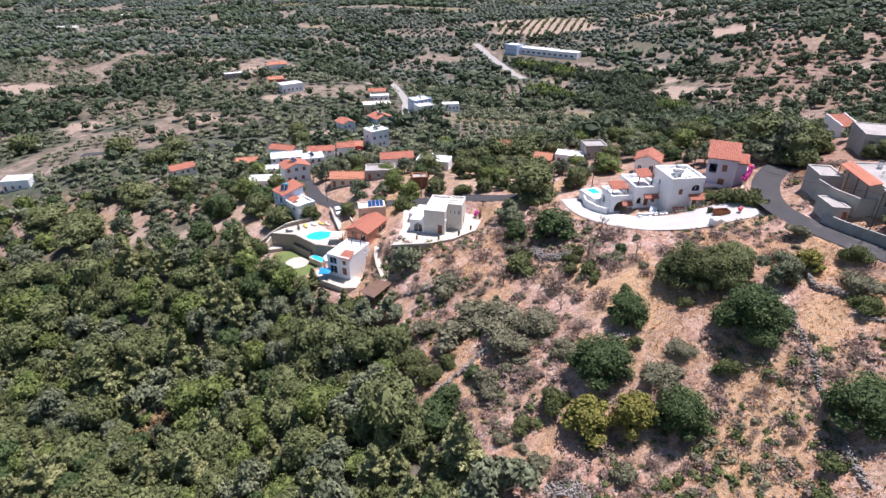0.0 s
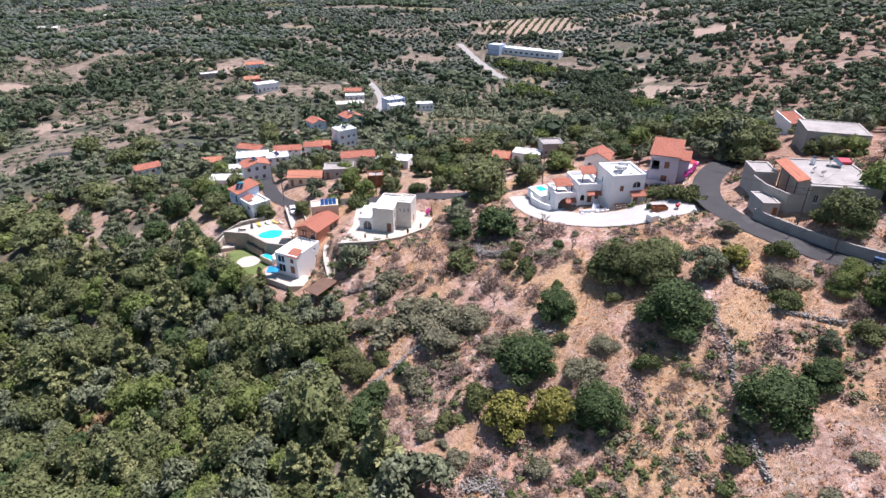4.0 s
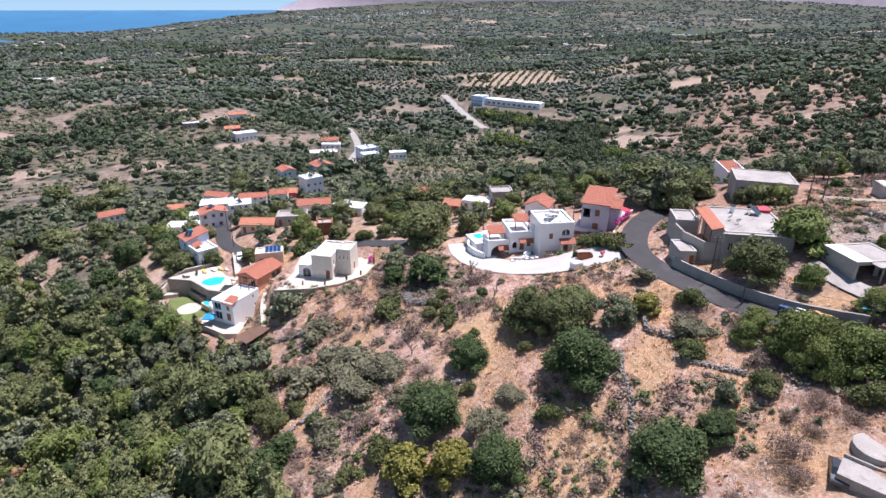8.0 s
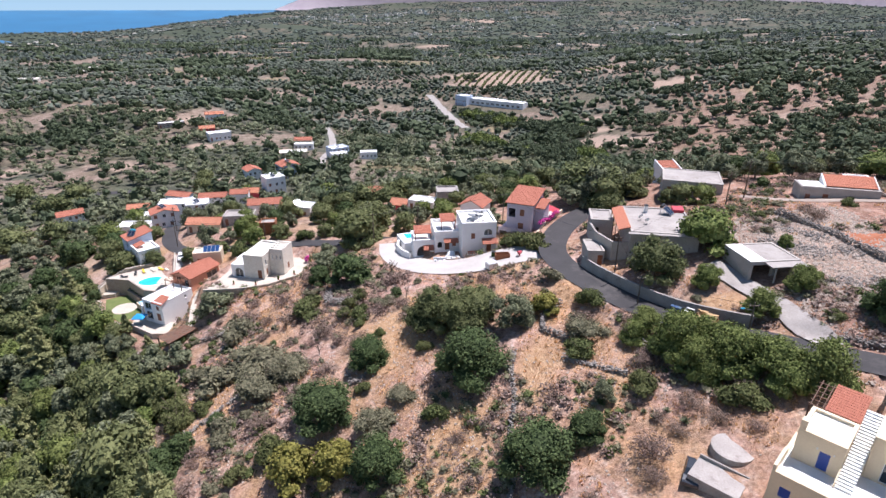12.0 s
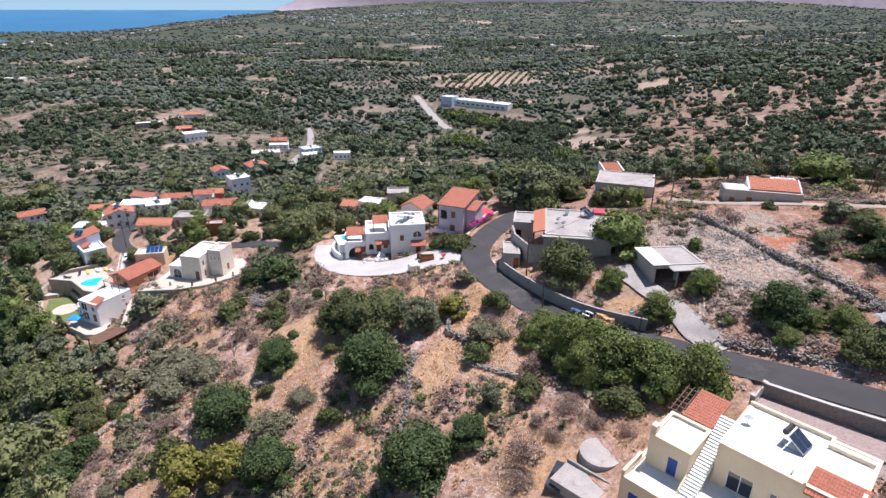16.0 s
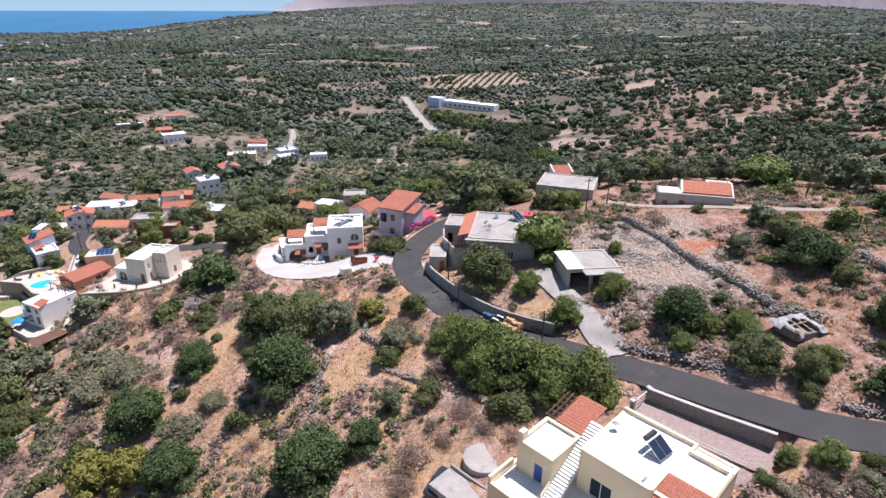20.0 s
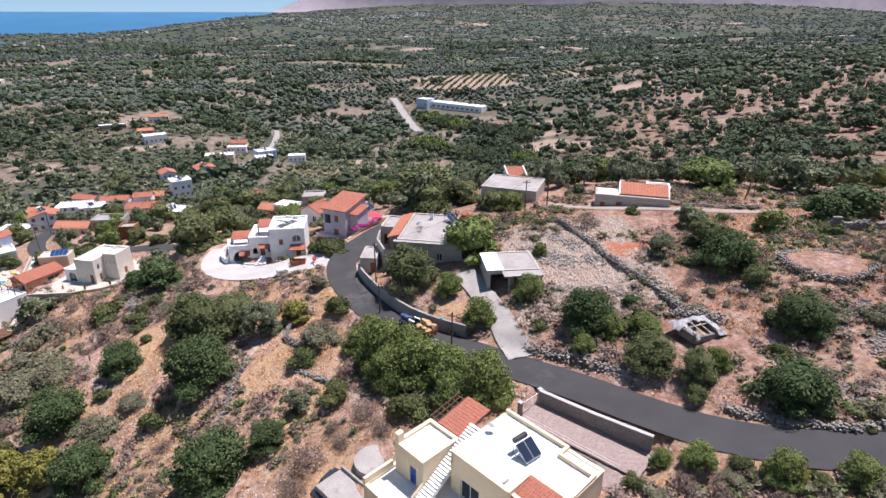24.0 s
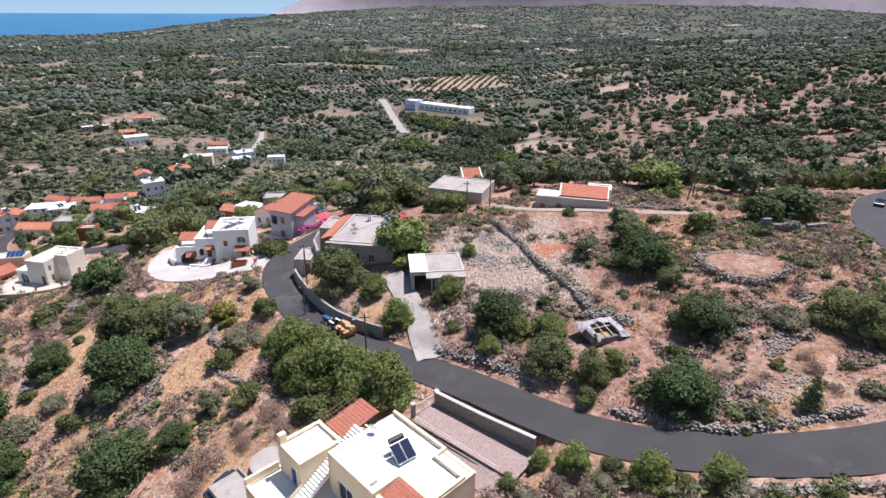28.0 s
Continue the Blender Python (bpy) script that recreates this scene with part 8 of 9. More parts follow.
for kind, spots in (("carob", CAROB), ("oak", OAK), ("olive", OLIVE), ("lime", LIME), ("bush", BUSH_NEAR + BUSH_FIELD), ("grey", GREY), ("dry", DRY), ("rust", RUSTY)):
    for x, y, r in spots:
        plant(kind, x, y, r * 1.1, squeeze=random.uniform(0.85, 1.1) * (0.75 if r > 6 else 1.0), dense=y < 84 and r > 1.2)
        PLACED.append((x, y, r))


for kind, spots in VILLAGE_TREES.items():
    for x, y, r in spots:
        plant(kind, x, y, r * 1.1, squeeze=random.uniform(0.9, 1.1))
        PLACED.append((x, y, r))


def clear_of(x, y, spots, gap):
    return all((x - a) ** 2 + (y - b) ** 2 > (c + gap) ** 2 for a, b, c in spots)


BUILT = [(-2, 128, 12.5), (-20, 129, 10), (-24, 118, 9), (-34, 132, 11), (-37, 125, 9), (-24, 112, 7), (-45, 150, 8), (-19, 137, 6), (50, 112, 6), (43, 117, 9), (37, 118, 6), (51, 136, 7), (62, 119, 7), (80, 95, 11), (73, 104, 6), (71, 93, 5), (93, 80, 6), (97, 118, 10), (102, 143, 5), (119, 105, 9), (88, 44, 11), (80, 42, 7), (97, 45, 6), (73, 48, 5), (70, 44, 5), (113, 60, 4), (105, 80, 9), (136, 72, 6), (78, 71.5, 3), (88, 72, 3), (90, 78, 3), (52, 100, 5), (111, 83, 4), (92, 62.5, 2.6), (91, 66.5, 2.6), (90, 70.5, 2.6), (88.6, 75, 2.6), (87, 80, 3)]
BUILT += [(hx + run / 2, hy + deep / 2 - 1.5, max(run, deep) * 0.75) for _, hx, hy, _, run, deep, _, _, _ in VILLAGE]

# the wood on the lower slope
rng = np.random.RandomState(3)
wood = []
tries = rng.uniform((-165, 26), (14, 140), (13500, 2))
tries = tries[tries[:, 0] < edge_of_forest(tries[:, 1])]
tries = tries[(tries[:, 0] - 48) / (tries[:, 1] + 72) > -1.08]
for x, y in tries:
    r = 2.3 + 3.6 * rng.uniform() ** 1.7
    if rolling(x, y, 14, 31) < -0.86:
        continue
    if all((x - a) ** 2 + (y - b) ** 2 > (0.53 * (r + c)) ** 2 for a, b, c in wood) and clear_of(x, y, BUILT, -1.0) and clear_of(x, y, PLACED, 0.5):
        wood.append((x, y, r))
for x, y, r in wood:
    near = step(30, 75, y)
    kind = rng.choice(["fir", "oak", "carob", "olive", "lime", "bush"], p=(0.5 - 0.22 * near, 0.14 + 0.2 * near, 0.1, 0.08 + 0.06 * near, 0.12, 0.06 - 0.04 * near))
    plant(kind, x, y, r * (0.95 if kind == "fir" else 1.22), squeeze=rng.uniform(0.9, 1.35) if kind != "fir" else rng.uniform(0.85, 1.15))

# single trees and shrubs round the houses and on the open slopes
loose = []
tries = rng.uniform((-190, 40), (270, 192), (10000, 2))
tries = tries[off_road(tries[:, 0], tries[:, 1], 1.6)]
for x, y in tries:
    u = (x - 48) / (y + 72)
    if not -1.05 < u < 1.1 or (y < 140 and x < edge_of_forest(y) + 1):
        continue
    dense = 0.9 if y > 124 else (0.8 if x < 34 else 0.22 if x < 60 and y < 82 else 0.5) if x < 62 or (x < 86 and y < 66) else 0.3
    if rng.uniform() > dense or (y > 124 and rolling(x, y, 22, 33) < -0.45):
        continue
    r = rng.uniform(2.2, 4.8 if x < -45 else 3.8) if y > 124 else 0.7 + (2.1 if x < 62 else 1.4) * rng.uniform() ** 1.5
    if clear_of(x, y, BUILT, r * (0.3 if y > 138 else 0.8)) and clear_of(x, y, PLACED, r * 0.8) and clear_of(x, y, loose, r * (0.1 if (x < 42 and y < 124) or (x < 86 and y < 66) else 0.75)):
        loose.append((x, y, r))
for x, y, r in loose:
    if y > 124:
        kind = rng.choice(["olive", "oak", "carob", "lime", "bush"], p=(0.46, 0.24, 0.12, 0.1, 0.08))
    else:
        kind = rng.choice(["dry", "grey", "bush", "carob"], p=(0.4, 0.36, 0.18, 0.06))
    plant(kind, x, y, r * 1.15, squeeze=rng.uniform(0.85, 1.25))

# low shrubs in the villa's beds
for k in range(16):
    f, g = rng.uniform(0.1, 0.9), rng.uniform(0.05, 0.95)
    bx, by = -19.6 + 3.0 * f + 1.2 * g, 112.0 + 7.0 * g
    plant("bush" if k % 3 else "lime", bx, by, rng.uniform(0.35, 0.65))
for k in range(7):
    plant("bush" if k % 2 else "olive", -39.0 + k * 0.85, 132.9 - k * 0.7, 0.5, -12.5)
for k in range(8):
    plant("bush", -12.2 - 0.24 * k, 111.4 + k * 1.9, 0.3, -9.25 + k * 0.25)
# bougainvillea, agaves and bare trees
bloom = thing("bougainvillea", pose(66.2, 116.0, at(66.2, 116.0) + 0.3), "bright pink bougainvillea on the street wall", "shrub")
lobes = [(k * 0.55 - 2.4, k * 0.74 - 3.2, 0.8 + 0.35 * math.sin(k), 0.5 + 0.12 * math.sin(2.3 * k), 0.5) for k in range(10)]
o = new("blossom", join_leaves("blossom", *leaf_cloud(rng, lobes, 900, 0.14, 0.7), LEAF_PINK))
o.parent = bloom
bloom2 = thing("bougainvillea", pose(8.4, 131.5, -4.2), "pink bougainvillea on the terrace", "shrub")
o = new("blossom", join_leaves("blossom", *leaf_cloud(rng, [(0, 0, 0.8, 0.6, 0.7), (0.2, 0.8, 1.1, 0.6, 0.6)], 320, 0.13, 0.7), LEAF_PINK))
o.parent = bloom2
for x, y, s in ((68.9, 55.5, 1.0), (71.8, 54.0, 0.9), (70.4, 56.2, 0.7), (67.8, 56.8, 0.6)):
    agave = thing("agave", pose(x, y, at(x, y)), "grey-green agave rosette among dry grass", "agave", "agaves")
    for k in range(18):
        t, e = k * 2.4, 0.35 + 0.05 * k
        d = Vector((math.cos(t) * math.cos(e), math.sin(t) * math.cos(e), math.sin(e)))
        w = Vector((-math.sin(t), math.cos(t), 0)) * 0.1 * s
        tip = d * 1.1 * s
        part("leaf", Geo().add([-w, w, d * 0.5 * s + w * 1.2, tip, d * 0.5 * s - w * 1.2, d * 0.45 * s - Vector((0, 0, 0.06))], [(0, 1, 2, 4), (2, 3, 4), (0, 4, 5), (1, 5, 2), (4, 3, 5), (3, 2, 5), (0, 5, 1)]), LEAF_OLIVE, agave)


def bare_tree(x, y, high):
    t = thing("bare_tree", pose(x, y, at(x, y)), "leafless dead tree with forking branches", "tree", "bare trees")
    r = random.Random(int(x * 10))
    g = Geo()

    def branch(p, d, length, thick, level):
        q = p + d * length
        g.bar(p, q, thick, 5, thick * 0.6)
        if level:
            for _ in range(3):
                e = (d + Vector((r.uniform(-0.8, 0.8), r.uniform(-0.8, 0.8), r.uniform(-0.1, 0.5)))).normalized()
                branch(q, e, length * r.uniform(0.55, 0.8), thick * 0.6, level - 1)

    branch(Vector((0, 0, -0.2)), Vector((0, 0, 1)), high * 0.36, 0.13, 4)
    part("bough", g, BARK, t)


for cx, cy in ((10.3, 134.5), (11.6, 135.2), (9.4, 131.0)):
    plant("fir", cx, cy, 0.55, -4.2, 2.4)
for x, y, h in ((32.4, 104.0, 4.0), (22.4, 76.0, 2.6), (24.6, 92.0, 2.4), (36.0, 92.5, 3.0), (28.0, 96.0, 2.8), (145.8, 109.0, 5.0), (12.0, 96.0, 2.2), (21.0, 84.0, 2.4)):
    bare_tree(x, y, h)

# ---- loose stones, dry grass and low weeds ----


def wild_ground(count, seed, lo, hi):
    r = np.random.RandomState(seed)
    p = r.uniform(lo, hi, (count, 2))
    p = p[(p[:, 0] > edge_of_forest(np.clip(p[:, 1], 30, 118)) - 2) & off_road(p[:, 0], p[:, 1], 0.6)]
    for a, b, c in BUILT:
        p = p[np.hypot(p[:, 0] - a, p[:, 1] - b) > c * 0.85]
    return p, r


p, r = wild_ground(48000, 51, (-20, 30), (165, 118))
m = rolling(p[:, 0], p[:, 1], 11, 61) + 0.5 * rolling(p[:, 0], p[:, 1], 3, 62)
p = p[(m > -0.1) | ((p[:, 0] > 93) & (p[:, 0] < 114) & (p[:, 1] > 68) & (p[:, 1] < 96))]
sizes = 0.1 + 0.4 * r.uniform(0, 1, len(p)) ** 3
rubble = r.uniform((93, 66), (115, 97), (9000, 2))
rubble = rubble[off_road(rubble[:, 0], rubble[:, 1], 1.0)]
rubble = rubble[np.hypot(rubble[:, 0] - 93, rubble[:, 1] - 80) > 5]
bankside = r.uniform((86, 52), (150, 74), (5000, 2))
far_enough = np.hypot(bankside[:, None, 0] - ROAD_LINES["village_road"][1][None, :, 0], bankside[:, None, 1] - ROAD_LINES["village_road"][1][None, :, 1]).min(1)
bankside = bankside[(far_enough > 3.4) & (far_enough < 7.5)]
p = np.concatenate([p, rubble, bankside])
sizes = np.concatenate([sizes, 0.14 + 0.62 * r.uniform(size=len(rubble)) ** 2.5, 0.15 + 0.5 * r.uniform(size=len(bankside)) ** 2])
tagged(new("loose_stones", scatter_mesh("loose_stones", PEBBLES, np.column_stack([p, land(p[:, 0], p[:, 1]) + sizes * 0.08]), sizes, PALE_STONE, seed=52)), "pale loose limestone strewn on dry soil", "stones", kind="stuff")


def tuft(seed, blades, high, wide):
    r = np.random.RandomState(seed)
    v, f = [], []
    for k in range(blades):
        t, q = r.uniform(0, 6.28), r.uniform(0, wide * 0.5)
        lean = r.uniform(0.2, 0.9)
        c = np.array((math.cos(t) * q, math.sin(t) * q, 0))
        d = np.array((math.cos(t) * lean, math.sin(t) * lean, 1.0)) * high * r.uniform(0.6, 1.2)
        w = np.array((-math.sin(t), math.cos(t), 0)) * wide * 0.16
        v += [c - w, c + w, c + d]
        f.append((3 * k, 3 * k + 1, 3 * k + 2))
    return np.array(v), np.array(f)


p, r = wild_ground(42000, 53, (-20, 30), (165, 118))
m = rolling(p[:, 0], p[:, 1], 13, 63) + 0.6 * rolling(p[:, 0], p[:, 1], 4, 64)
p = p[m > -0.15]
tagged(new("dry_grass", scatter_mesh("dry_grass", [tuft(k, 7, 0.32, 0.5) for k in range(4)], np.column_stack([p, land(p[:, 0], p[:, 1]) - 0.03]), r.uniform(0.5, 1.2, len(p)), GRASS_DRY, seed=54)), "tufts of sun-bleached dry grass", "grass", kind="stuff")


def small_clump(seed, sprays, lift=0.5, core=0.8, size=0.2):
    r = np.random.RandomState(seed)
    lobes = [(0, 0, lift, 0.68, 0.5)] + [(math.cos(t) * 0.5, math.sin(t) * 0.5, lift + r.uniform(-0.15, 0.35), 0.46, 0.4) for t in r.uniform(0, 6.28, 3)]
    v, f, gv, quad, tri3 = leaf_cloud(r, lobes, sprays, size, core, flat=0.45, rings=3, sides=5)
    k = len(v)
    return np.concatenate([v, gv]), np.concatenate([f[:, [0, 1, 2]], f[:, [0, 2, 3]], quad[:, [0, 1, 2]] + k, quad[:, [0, 2, 3]] + k, tri3 + k])


p, r = wild_ground(22000, 55, (-30, 26), (190, 124))
m = rolling(p[:, 0], p[:, 1], 12, 65) + 0.5 * rolling(p[:, 0], p[:, 1], 3.5, 66)
p = p[m > np.where(p[:, 0] < 45, -0.3, np.where(p[:, 0] < 86, 0.05, np.where(p[:, 0] < 118, 0.12, -0.2)))]
kinds = np.digitize(r.uniform(size=len(p)) + 0.35 * rolling(p[:, 0], p[:, 1], 17, 67), (0.5, 0.78))
for name, sel, mat, text in (("thorny_weeds", kinds == 0, LEAF_DRY, "low brown thorny weeds on the slope"), ("grey_scrub", kinds == 1, LEAF_GREY, "grey-green spiny scrub on the slope"), ("low_scrub", kinds == 2, LEAF_BUSH, "low olive-green scrub on the slope")):
    q = p[sel]
    sizes = 0.35 + 1.15 * r.uniform(size=len(q)) ** 2
    tagged(new(name, scatter_mesh(name, [small_clump(70 + k, 46, 0.25, 0 if k < 4 and mat is LEAF_DRY else 0.7, 0.15) for k in range(5)], np.column_stack([q, land(q[:, 0], q[:, 1])]), sizes, mat, squash=0.8, seed=56)), text, "scrub", kind="stuff")

# low stone terraces across the far slope
for k in range(9):
    y0 = 235 + k * 24
    terrace_x = np.arange(48 + (y0 + 72) * 0.3, 48 + (y0 + 72) * 0.62, 1.3)
    terrace_y = y0 + 9 * rolling(terrace_x, terrace_x * 0 + y0, 38, 70 + k) + 3 * rolling(terrace_x, terrace_x * 0, 11, 80 + k)
    keep = rolling(terrace_x, terrace_x * 0 + y0, 16, 90 + k) > -0.35
    terrace_x, terrace_y = terrace_x[keep], terrace_y[keep]
    tagged(new("terrace_wall", scatter_mesh("terrace_wall", STONES, np.column_stack([terrace_x, terrace_y, land(terrace_x, terrace_y) + 0.2]), np.full(len(terrace_x), 0.85), DRY_STONE, seed=k)), "low dry stone terrace across the slope", "stone wall", "field terraces")

# ---- groves in the valley ----


def fan_points(count, y0, y1, seed, wide=1.12):
    r = np.random.RandomState(seed)
    y = np.sqrt(r.uniform((y0 + 72) ** 2, (y1 + 72) ** 2, count)) - 72
    x = 48 + r.uniform(-wide, wide, count) * (y + 72)
    return x, y, r


def grove(name, x, y, sizes, shapes, mat, text, squash, seed):
    z = land(x, y)
    tagged(new(name, scatter_mesh(name, shapes, np.column_stack([x, y, z]), sizes, mat, squash, seed=seed)), text, "trees", kind="stuff")


def open_land(x, y, seed):
    """How open the land is: negative in closed groves, positive on bare fields."""
    return rolling(x, y, 55, seed) * 0.7 + rolling(x, y, 19, seed + 1) * 0.45


def far_tree(seed):
    r = np.random.RandomState(seed)
    g = Geo().ball((0, 0, 0.6), 0.8, 0.8, 0.75, 3, 6)
    v = np.array(g.v) * (1 + 0.13 * r.normal(size=(len(g.v), 1)))
    f = np.array([t for q in g.f for t in ((q[0], q[1], q[2]), *(((q[0], q[2], q[3]),) if len(q) == 4 else ()))])
    return v, f


FAR = [far_tree(120 + k) for k in range(7)]
SPECK = []
for k in range(6):
    rk = np.random.RandomState(140 + k)
    SPECK.append((np.array([(0.8, 0, 0.5), (0, 0.8, 0.5), (-0.8, 0, 0.5), (0, -0.8, 0.5), (0, 0, 1.2), (0, 0, -0.1)]) * (1 + 0.25 * rk.normal(size=(6, 1))), np.array([(0, 1, 4), (1, 2, 4), (2, 3, 4), (3, 0, 4), (1, 0, 5), (2, 1, 5), (3, 2, 5), (0, 3, 5)])))


def orchard(y0, y1, gap, seed, full=1.0, wide=1.1):
    """Trees in the rows of each plot: place, size, and whether olive or dark."""
    r = np.random.RandomState(seed)
    found = []
    for k in range(7):
        side = wide * (y1 + 72)
        g = np.arange(-side * 1.45, side * 1.45, gap * (0.9 + 0.06 * (k % 4)))
        h = np.arange(-side * 1.45, side * 1.45, gap * (1.12 + 0.08 * (k % 3)))
        gx, gy = (q.ravel() for q in np.meshgrid(g, h))
        a = k * math.pi / 7 + 0.2
        x, y = 48 + gx * math.cos(a) - gy * math.sin(a), gx * math.sin(a) + gy * math.cos(a)
        ok = (y > y0) & (y < y1) & (np.abs(x - 48) < wide * (y + 72))
        x, y = x[ok], y[ok]
        sort, turn, shade, edge, rough = plots_at(x, y)
        ok = np.minimum((turn * 7).astype(int), 6) == k
        x, y, sort, turn, shade, edge, rough = (q[ok] for q in (x, y, sort, turn, shade, edge, rough))
        chance = r.uniform(size=len(x))
        thicket = rolling(x, y, 30, 34) * 0.7 + rolling(x, y, 11, 35) * 0.5
        rows, bare, wood = (sort > 0.58) & (sort < 0.68), (sort > 0.68) & (sort < 0.77) & (y > 300), sort > 0.86
        keep = np.where(bare, chance < 0.05, np.where(wood, chance < 0.85, chance < 0.93))
        keep = np.where(rough > 0.5, (thicket > np.where(y < 430, -0.2, -0.4)) & (chance < 0.86) | (chance < 0.16), keep)
        keep &= ~((edge < 2.4 + 0.004 * y) & (turn < 0.4))
        hedge = (edge < 2.6) & (turn > 0.62) & (chance < 0.75)
        dark = wood | hedge | ((rough > 0.5) & (thicket > 0.12)) | (r.uniform(size=len(x)) < 0.05)
        shake = np.where(rows, 0.35, np.where(wood | (rough > 0.5), 2.6, 0.9))
        size = full * gap * (0.42 + 0.12 * shade) * r.uniform(0.8, 1.2, len(x)) * np.where(rows & ~dark, 0.66, 1.0) * np.where(dark, r.uniform(0.9, 1.5, len(x)), 1.0)
        x, y = x + r.normal(size=len(x)) * shake, y + r.normal(size=len(x)) * shake
        ok = (keep | hedge) & (bare_field(x, y) < 0) & off_road(x, y, 2.2)
        for p, q, c in BUILT:
            ok &= np.hypot(x - p, y - q) > c * 0.9
        t = np.clip((x - 73.6) * 0.81 - (y - 567) * 0.59, -14, 60)
        ok &= np.hypot(x - 73.6 - t * 0.81, y - 567 + t * 0.59) > 15
        found.append(np.column_stack([x, y, size, dark])[ok])
    f = np.concatenate(found)
    return f[:, 0], f[:, 1], f[:, 2], f[:, 3] > 0.5


x, y, sz, dark = orchard(184, 430, 4.9, 81, 1.32)
grove("olive_grove", x[~dark], y[~dark], sz[~dark], [small_clump(100 + k, 26, 0.75, 0.8, 0.21) for k in range(5)], LEAF_OLIVE, "olive grove below the village", 0.95, 82)
grove("evergreen_grove", x[dark], y[dark], sz[dark] * 1.15, [small_clump(110 + k, 30, 0.75, 0.8, 0.2) for k in range(5)], LEAF_BELT, "dark evergreen trees among the olives", 1.1, 83)
x, y, sz, dark = orchard(430, 900, 5.3, 84, 1.12)
grove("valley_olives", x[~dark], y[~dark], sz[~dark], FAR, LEAF_FAR_HAZED, "olive groves across the valley", 0.78, 85)
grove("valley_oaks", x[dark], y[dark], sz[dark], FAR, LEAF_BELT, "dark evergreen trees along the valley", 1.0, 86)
# the wooded stream bed
r = np.random.RandomState(87)
x, y = r.uniform(60, 170, 9000), r.uniform(190, 540, 9000)
ok = (gully_gap(x, y) < 12 + 5 * rolling(x, y, 30, 36)) & off_road(x, y, 3) & (bare_field(x, y) < 0) & (r.uniform(size=9000) < 0.4)
x, y = x[ok], y[ok]
light = rolling(x, y, 34, 37) > 0.25
for name, sel, mat, text in (("stream_trees", ~light, LEAF_BELT, "dark tall trees along the stream bed"), ("stream_planes", light, LEAF_LIME, "fresh green trees along the stream bed")):
    grove(name, x[sel], y[sel], r.uniform(2.2, 4.4, sel.sum()), [small_clump(150 + k, 60, 0.8, 0.75, 0.16) for k in range(5)], mat, text, 1.25, 88)
rows_x, rows_y = [], []
for cx, cy, rx, ry, lean in ((120, 680, 62, 40, 0.35), (228, 680, 26, 16, -0.2), (-230, 925, 38, 24, 0.2), (-376, 900, 26, 16, 0.5), (-208, 618, 15, 9, 0.1), (330, 1000, 30, 20, 0.3), (-130, 1230, 50, 30, -0.3)):
    gx, gy = np.meshgrid(np.arange(-rx, rx, 9.0), np.arange(-ry, ry, 6.0))
    inside = np.hypot(gx / rx, gy / ry) < 1
    rows_x.append((cx + gx + lean * gy)[inside])
    rows_y.append((cy + gy)[inside])
rows_x, rows_y = np.concatenate(rows_x), np.concatenate(rows_y)
grove("planted_rows", rows_x + r.uniform(-0.6, 0.6, len(rows_x)), rows_y, r.uniform(1.6, 2.6, len(rows_x)), FAR, LEAF_OAK, "young olives planted in straight rows", 0.95, 87)
x, y, r = fan_points(1700, 205, 900, 98)
ok = off_road(x, y, 3) & (rolling(x, y, 75, 105) + 0.5 * rolling(x, y, 22, 106) > 0.55 - 0.45 * step(0.2, 0.4, (x - 48) / (y + 72))) & (bare_field(x, y) < 0)
for a, b, c in BUILT:
    ok &= np.hypot(x - a, y - b) > c + 2
x, y = x[ok], y[ok]
grove("tall_dark_trees", x, y, r.uniform(2.6, 4.6, len(x)), [small_clump(130 + k, 60, 0.8, 0.7, 0.17) for k in range(5)], LEAF_BELT, "tall dark trees standing in belts", 1.25, 107)
# clumps of tall dark trees: middle and half width
CLUMPS = ((-141.8, 477.1, 4), (-125.0, 483.7, 4), (-88.5, 517.5, 5), (-67.9, 525.9, 4), (-11.3, 755.0, 9), (-42.9, 748.1, 6), (-360.4, 1019.9, 24), (331.8, 610.0, 15), (298.3, 479.2, 15), (327.8, 458.1, 14), (358.2, 430.7, 14), (108.2, 621.9, 15), (403.6, 648.0, 18), (-19.4, 1029.7, 24), (79.7, 674.2, 6), (248.7, 405.3, 7), (279.7, 397.5, 6), (244.4, 481.2, 10), (259.0, 636.6, 14), (176.9, 1126.9, 26), (-271.9, 440.5, 8))
x = np.concatenate([a + c * r.normal(size=int(4 + c * 1.5)) * 0.55 for a, b, c in CLUMPS])
y = np.concatenate([b + c * r.normal(size=int(4 + c * 1.5)) * 0.4 for a, b, c in CLUMPS])
grove("tree_clumps", x, y, r.uniform(2.4, 4.6, len(x)) * (0.8 + y / 2200), [small_clump(160 + k, 70, 0.8, 0.75, 0.15) for k in range(5)], LEAF_BELT, "tall dark trees standing in clumps", 1.2, 108)
x, y, sz, dark = orchard(900, 2000, 8.4, 89)
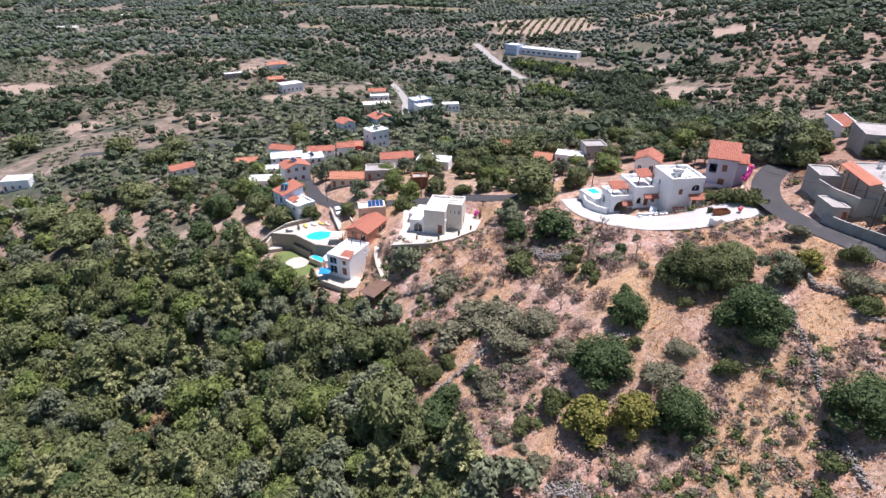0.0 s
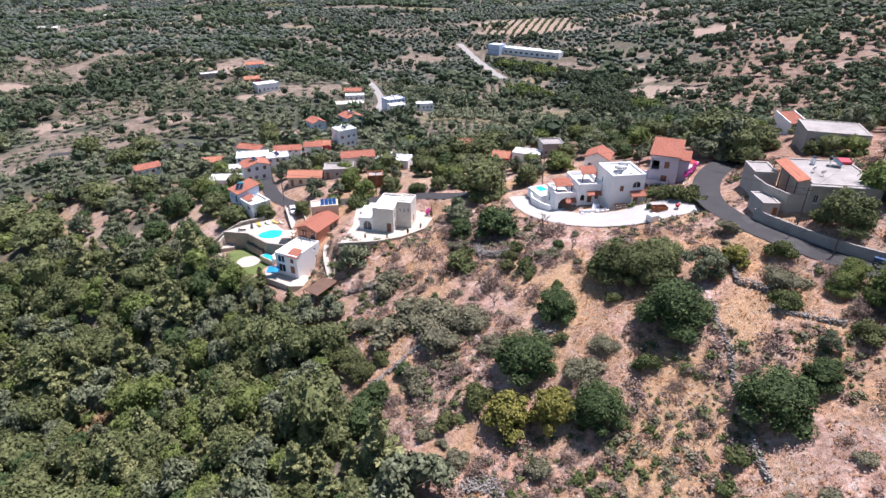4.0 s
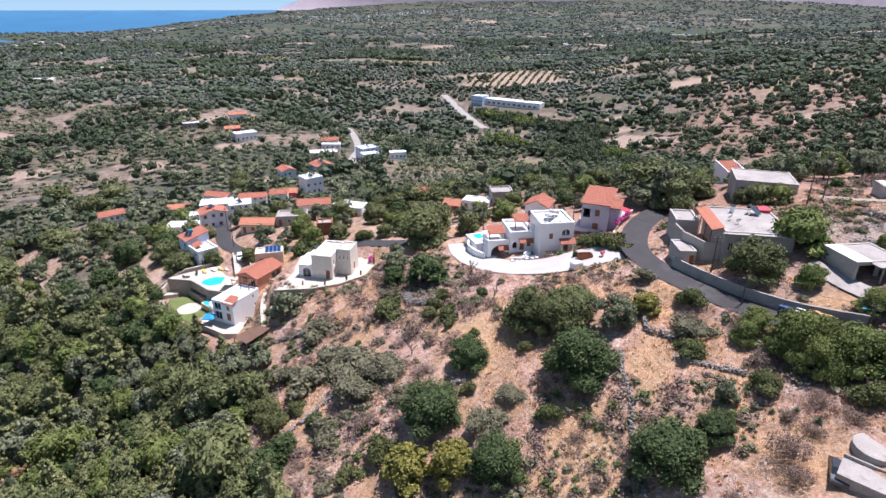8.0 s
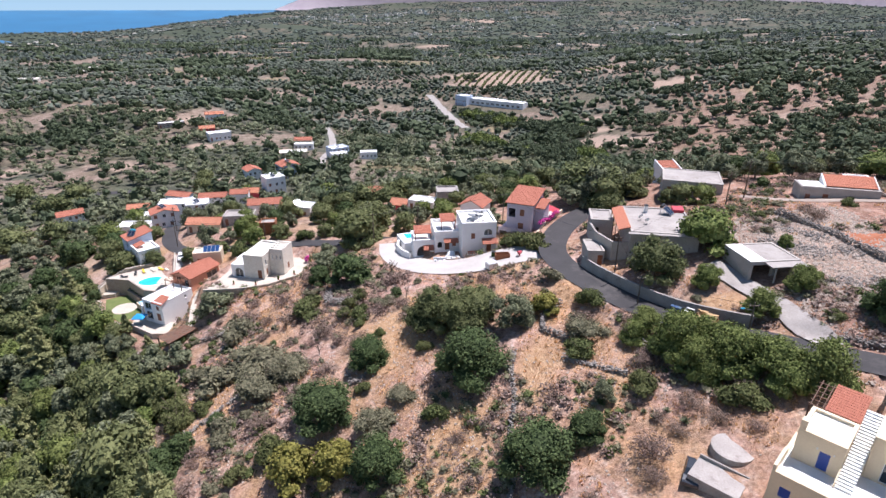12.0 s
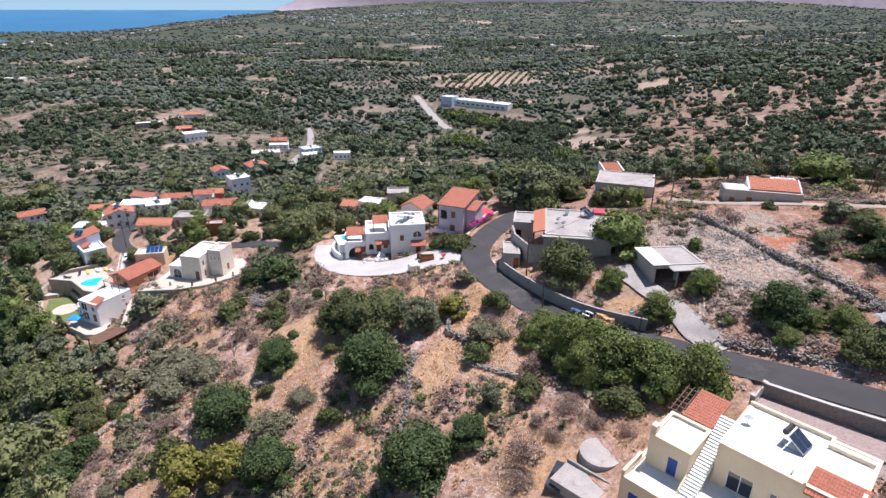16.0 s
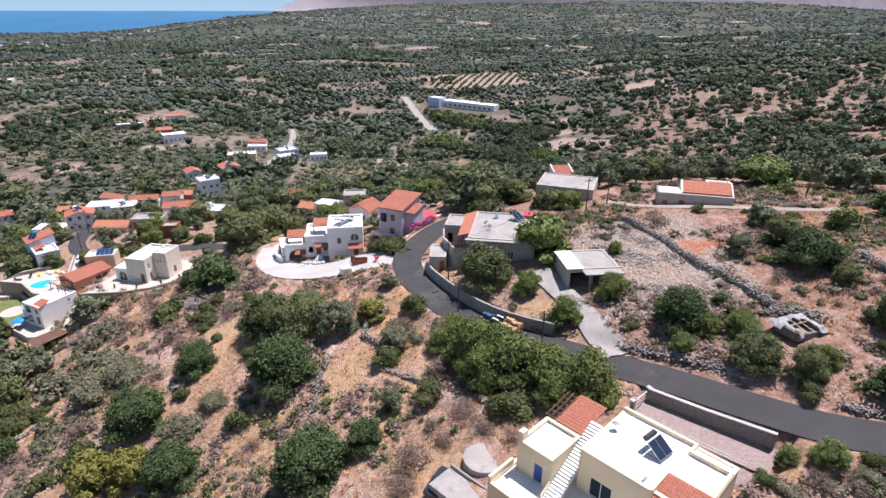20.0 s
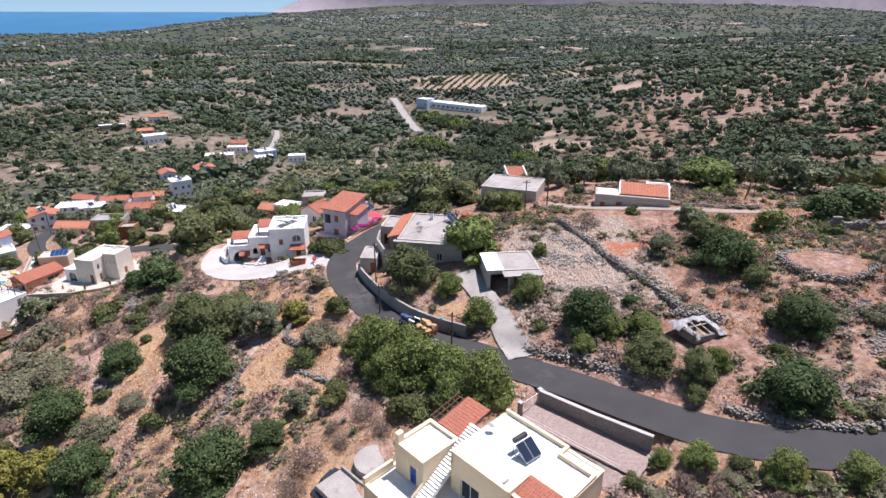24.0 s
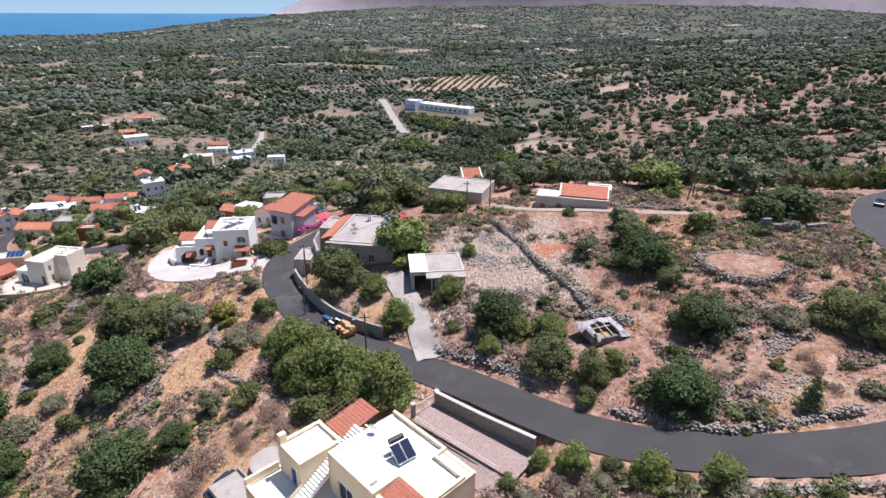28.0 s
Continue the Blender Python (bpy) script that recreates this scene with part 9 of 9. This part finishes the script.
grove("distant_groves", x[~dark], y[~dark], sz[~dark], SPECK, LEAF_DISTANT_HAZED, "distant groves on the rolling land", 0.8, 89)
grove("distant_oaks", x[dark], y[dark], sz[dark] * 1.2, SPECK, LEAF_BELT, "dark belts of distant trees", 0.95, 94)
x, y, r = fan_points(26000, 1950, 4700, 90, 1.15)
ok = open_land(x / 6, y / 6, 101) < 0.55
x, y = x[ok], y[ok]
keep = land(x, y) > 56.6 - np.hypot(x - 48, y) * np.tan(np.radians(np.interp(np.hypot(x - 48, y), (2300, 2600, 4930), (3.9, 3.65, 0.35)))) + 2
grove("distant_woods", x[keep], y[keep], r.uniform(6, 13, keep.sum()), SPECK, LEAF_DISTANT_HAZED, "hazy woods on the far hills", 0.55, 91)
x, y, r = fan_points(260, 900, 4300, 92, 0.95)
ok = (open_land(x / 9, y / 9, 103) > 0.1) & ((x - 48) / y > -0.42)
# far villages: middle, half widths, houses
TOWNS = ((-560, 3330, 260, 150, 40), (-300, 3450, 300, 260, 55), (-100, 3800, 220, 160, 40), (500, 3900, 400, 250, 50), (-1430, 2850, 90, 120, 26), (-1300, 3080, 120, 60, 24), (1750, 4600, 260, 160, 60), (740, 1715, 75, 40, 26), (610, 3500, 260, 200, 30), (150, 2900, 160, 120, 14), (-40, 2380, 60, 40, 8), (1500, 3000, 300, 300, 30), (-376, 724, 14, 20, 3), (-376, 612, 12, 14, 3), (-940, 1540, 60, 60, 6), (310, 1280, 14, 14, 3), (1000, 2600, 200, 200, 24))
x = np.concatenate([x[ok]] + [a + c * r.normal(size=n) * 0.6 for a, b, c, d, n in TOWNS])
y = np.concatenate([y[ok]] + [b + d * r.normal(size=n) * 0.6 for a, b, c, d, n in TOWNS])
cube = Geo().box(-0.5, 0.5, -0.4, 0.4, -0.6, 0.55)
cube_f = np.array([t for q in cube.f for t in ((q[0], q[1], q[2]), (q[0], q[2], q[3]))])
grove("distant_houses", x, y, r.uniform(6, 13, len(x)) * (0.7 + y / 4000), [(np.array(cube.v), cube_f)], FAR_WALL, "white houses of far villages", 0.8, 93)
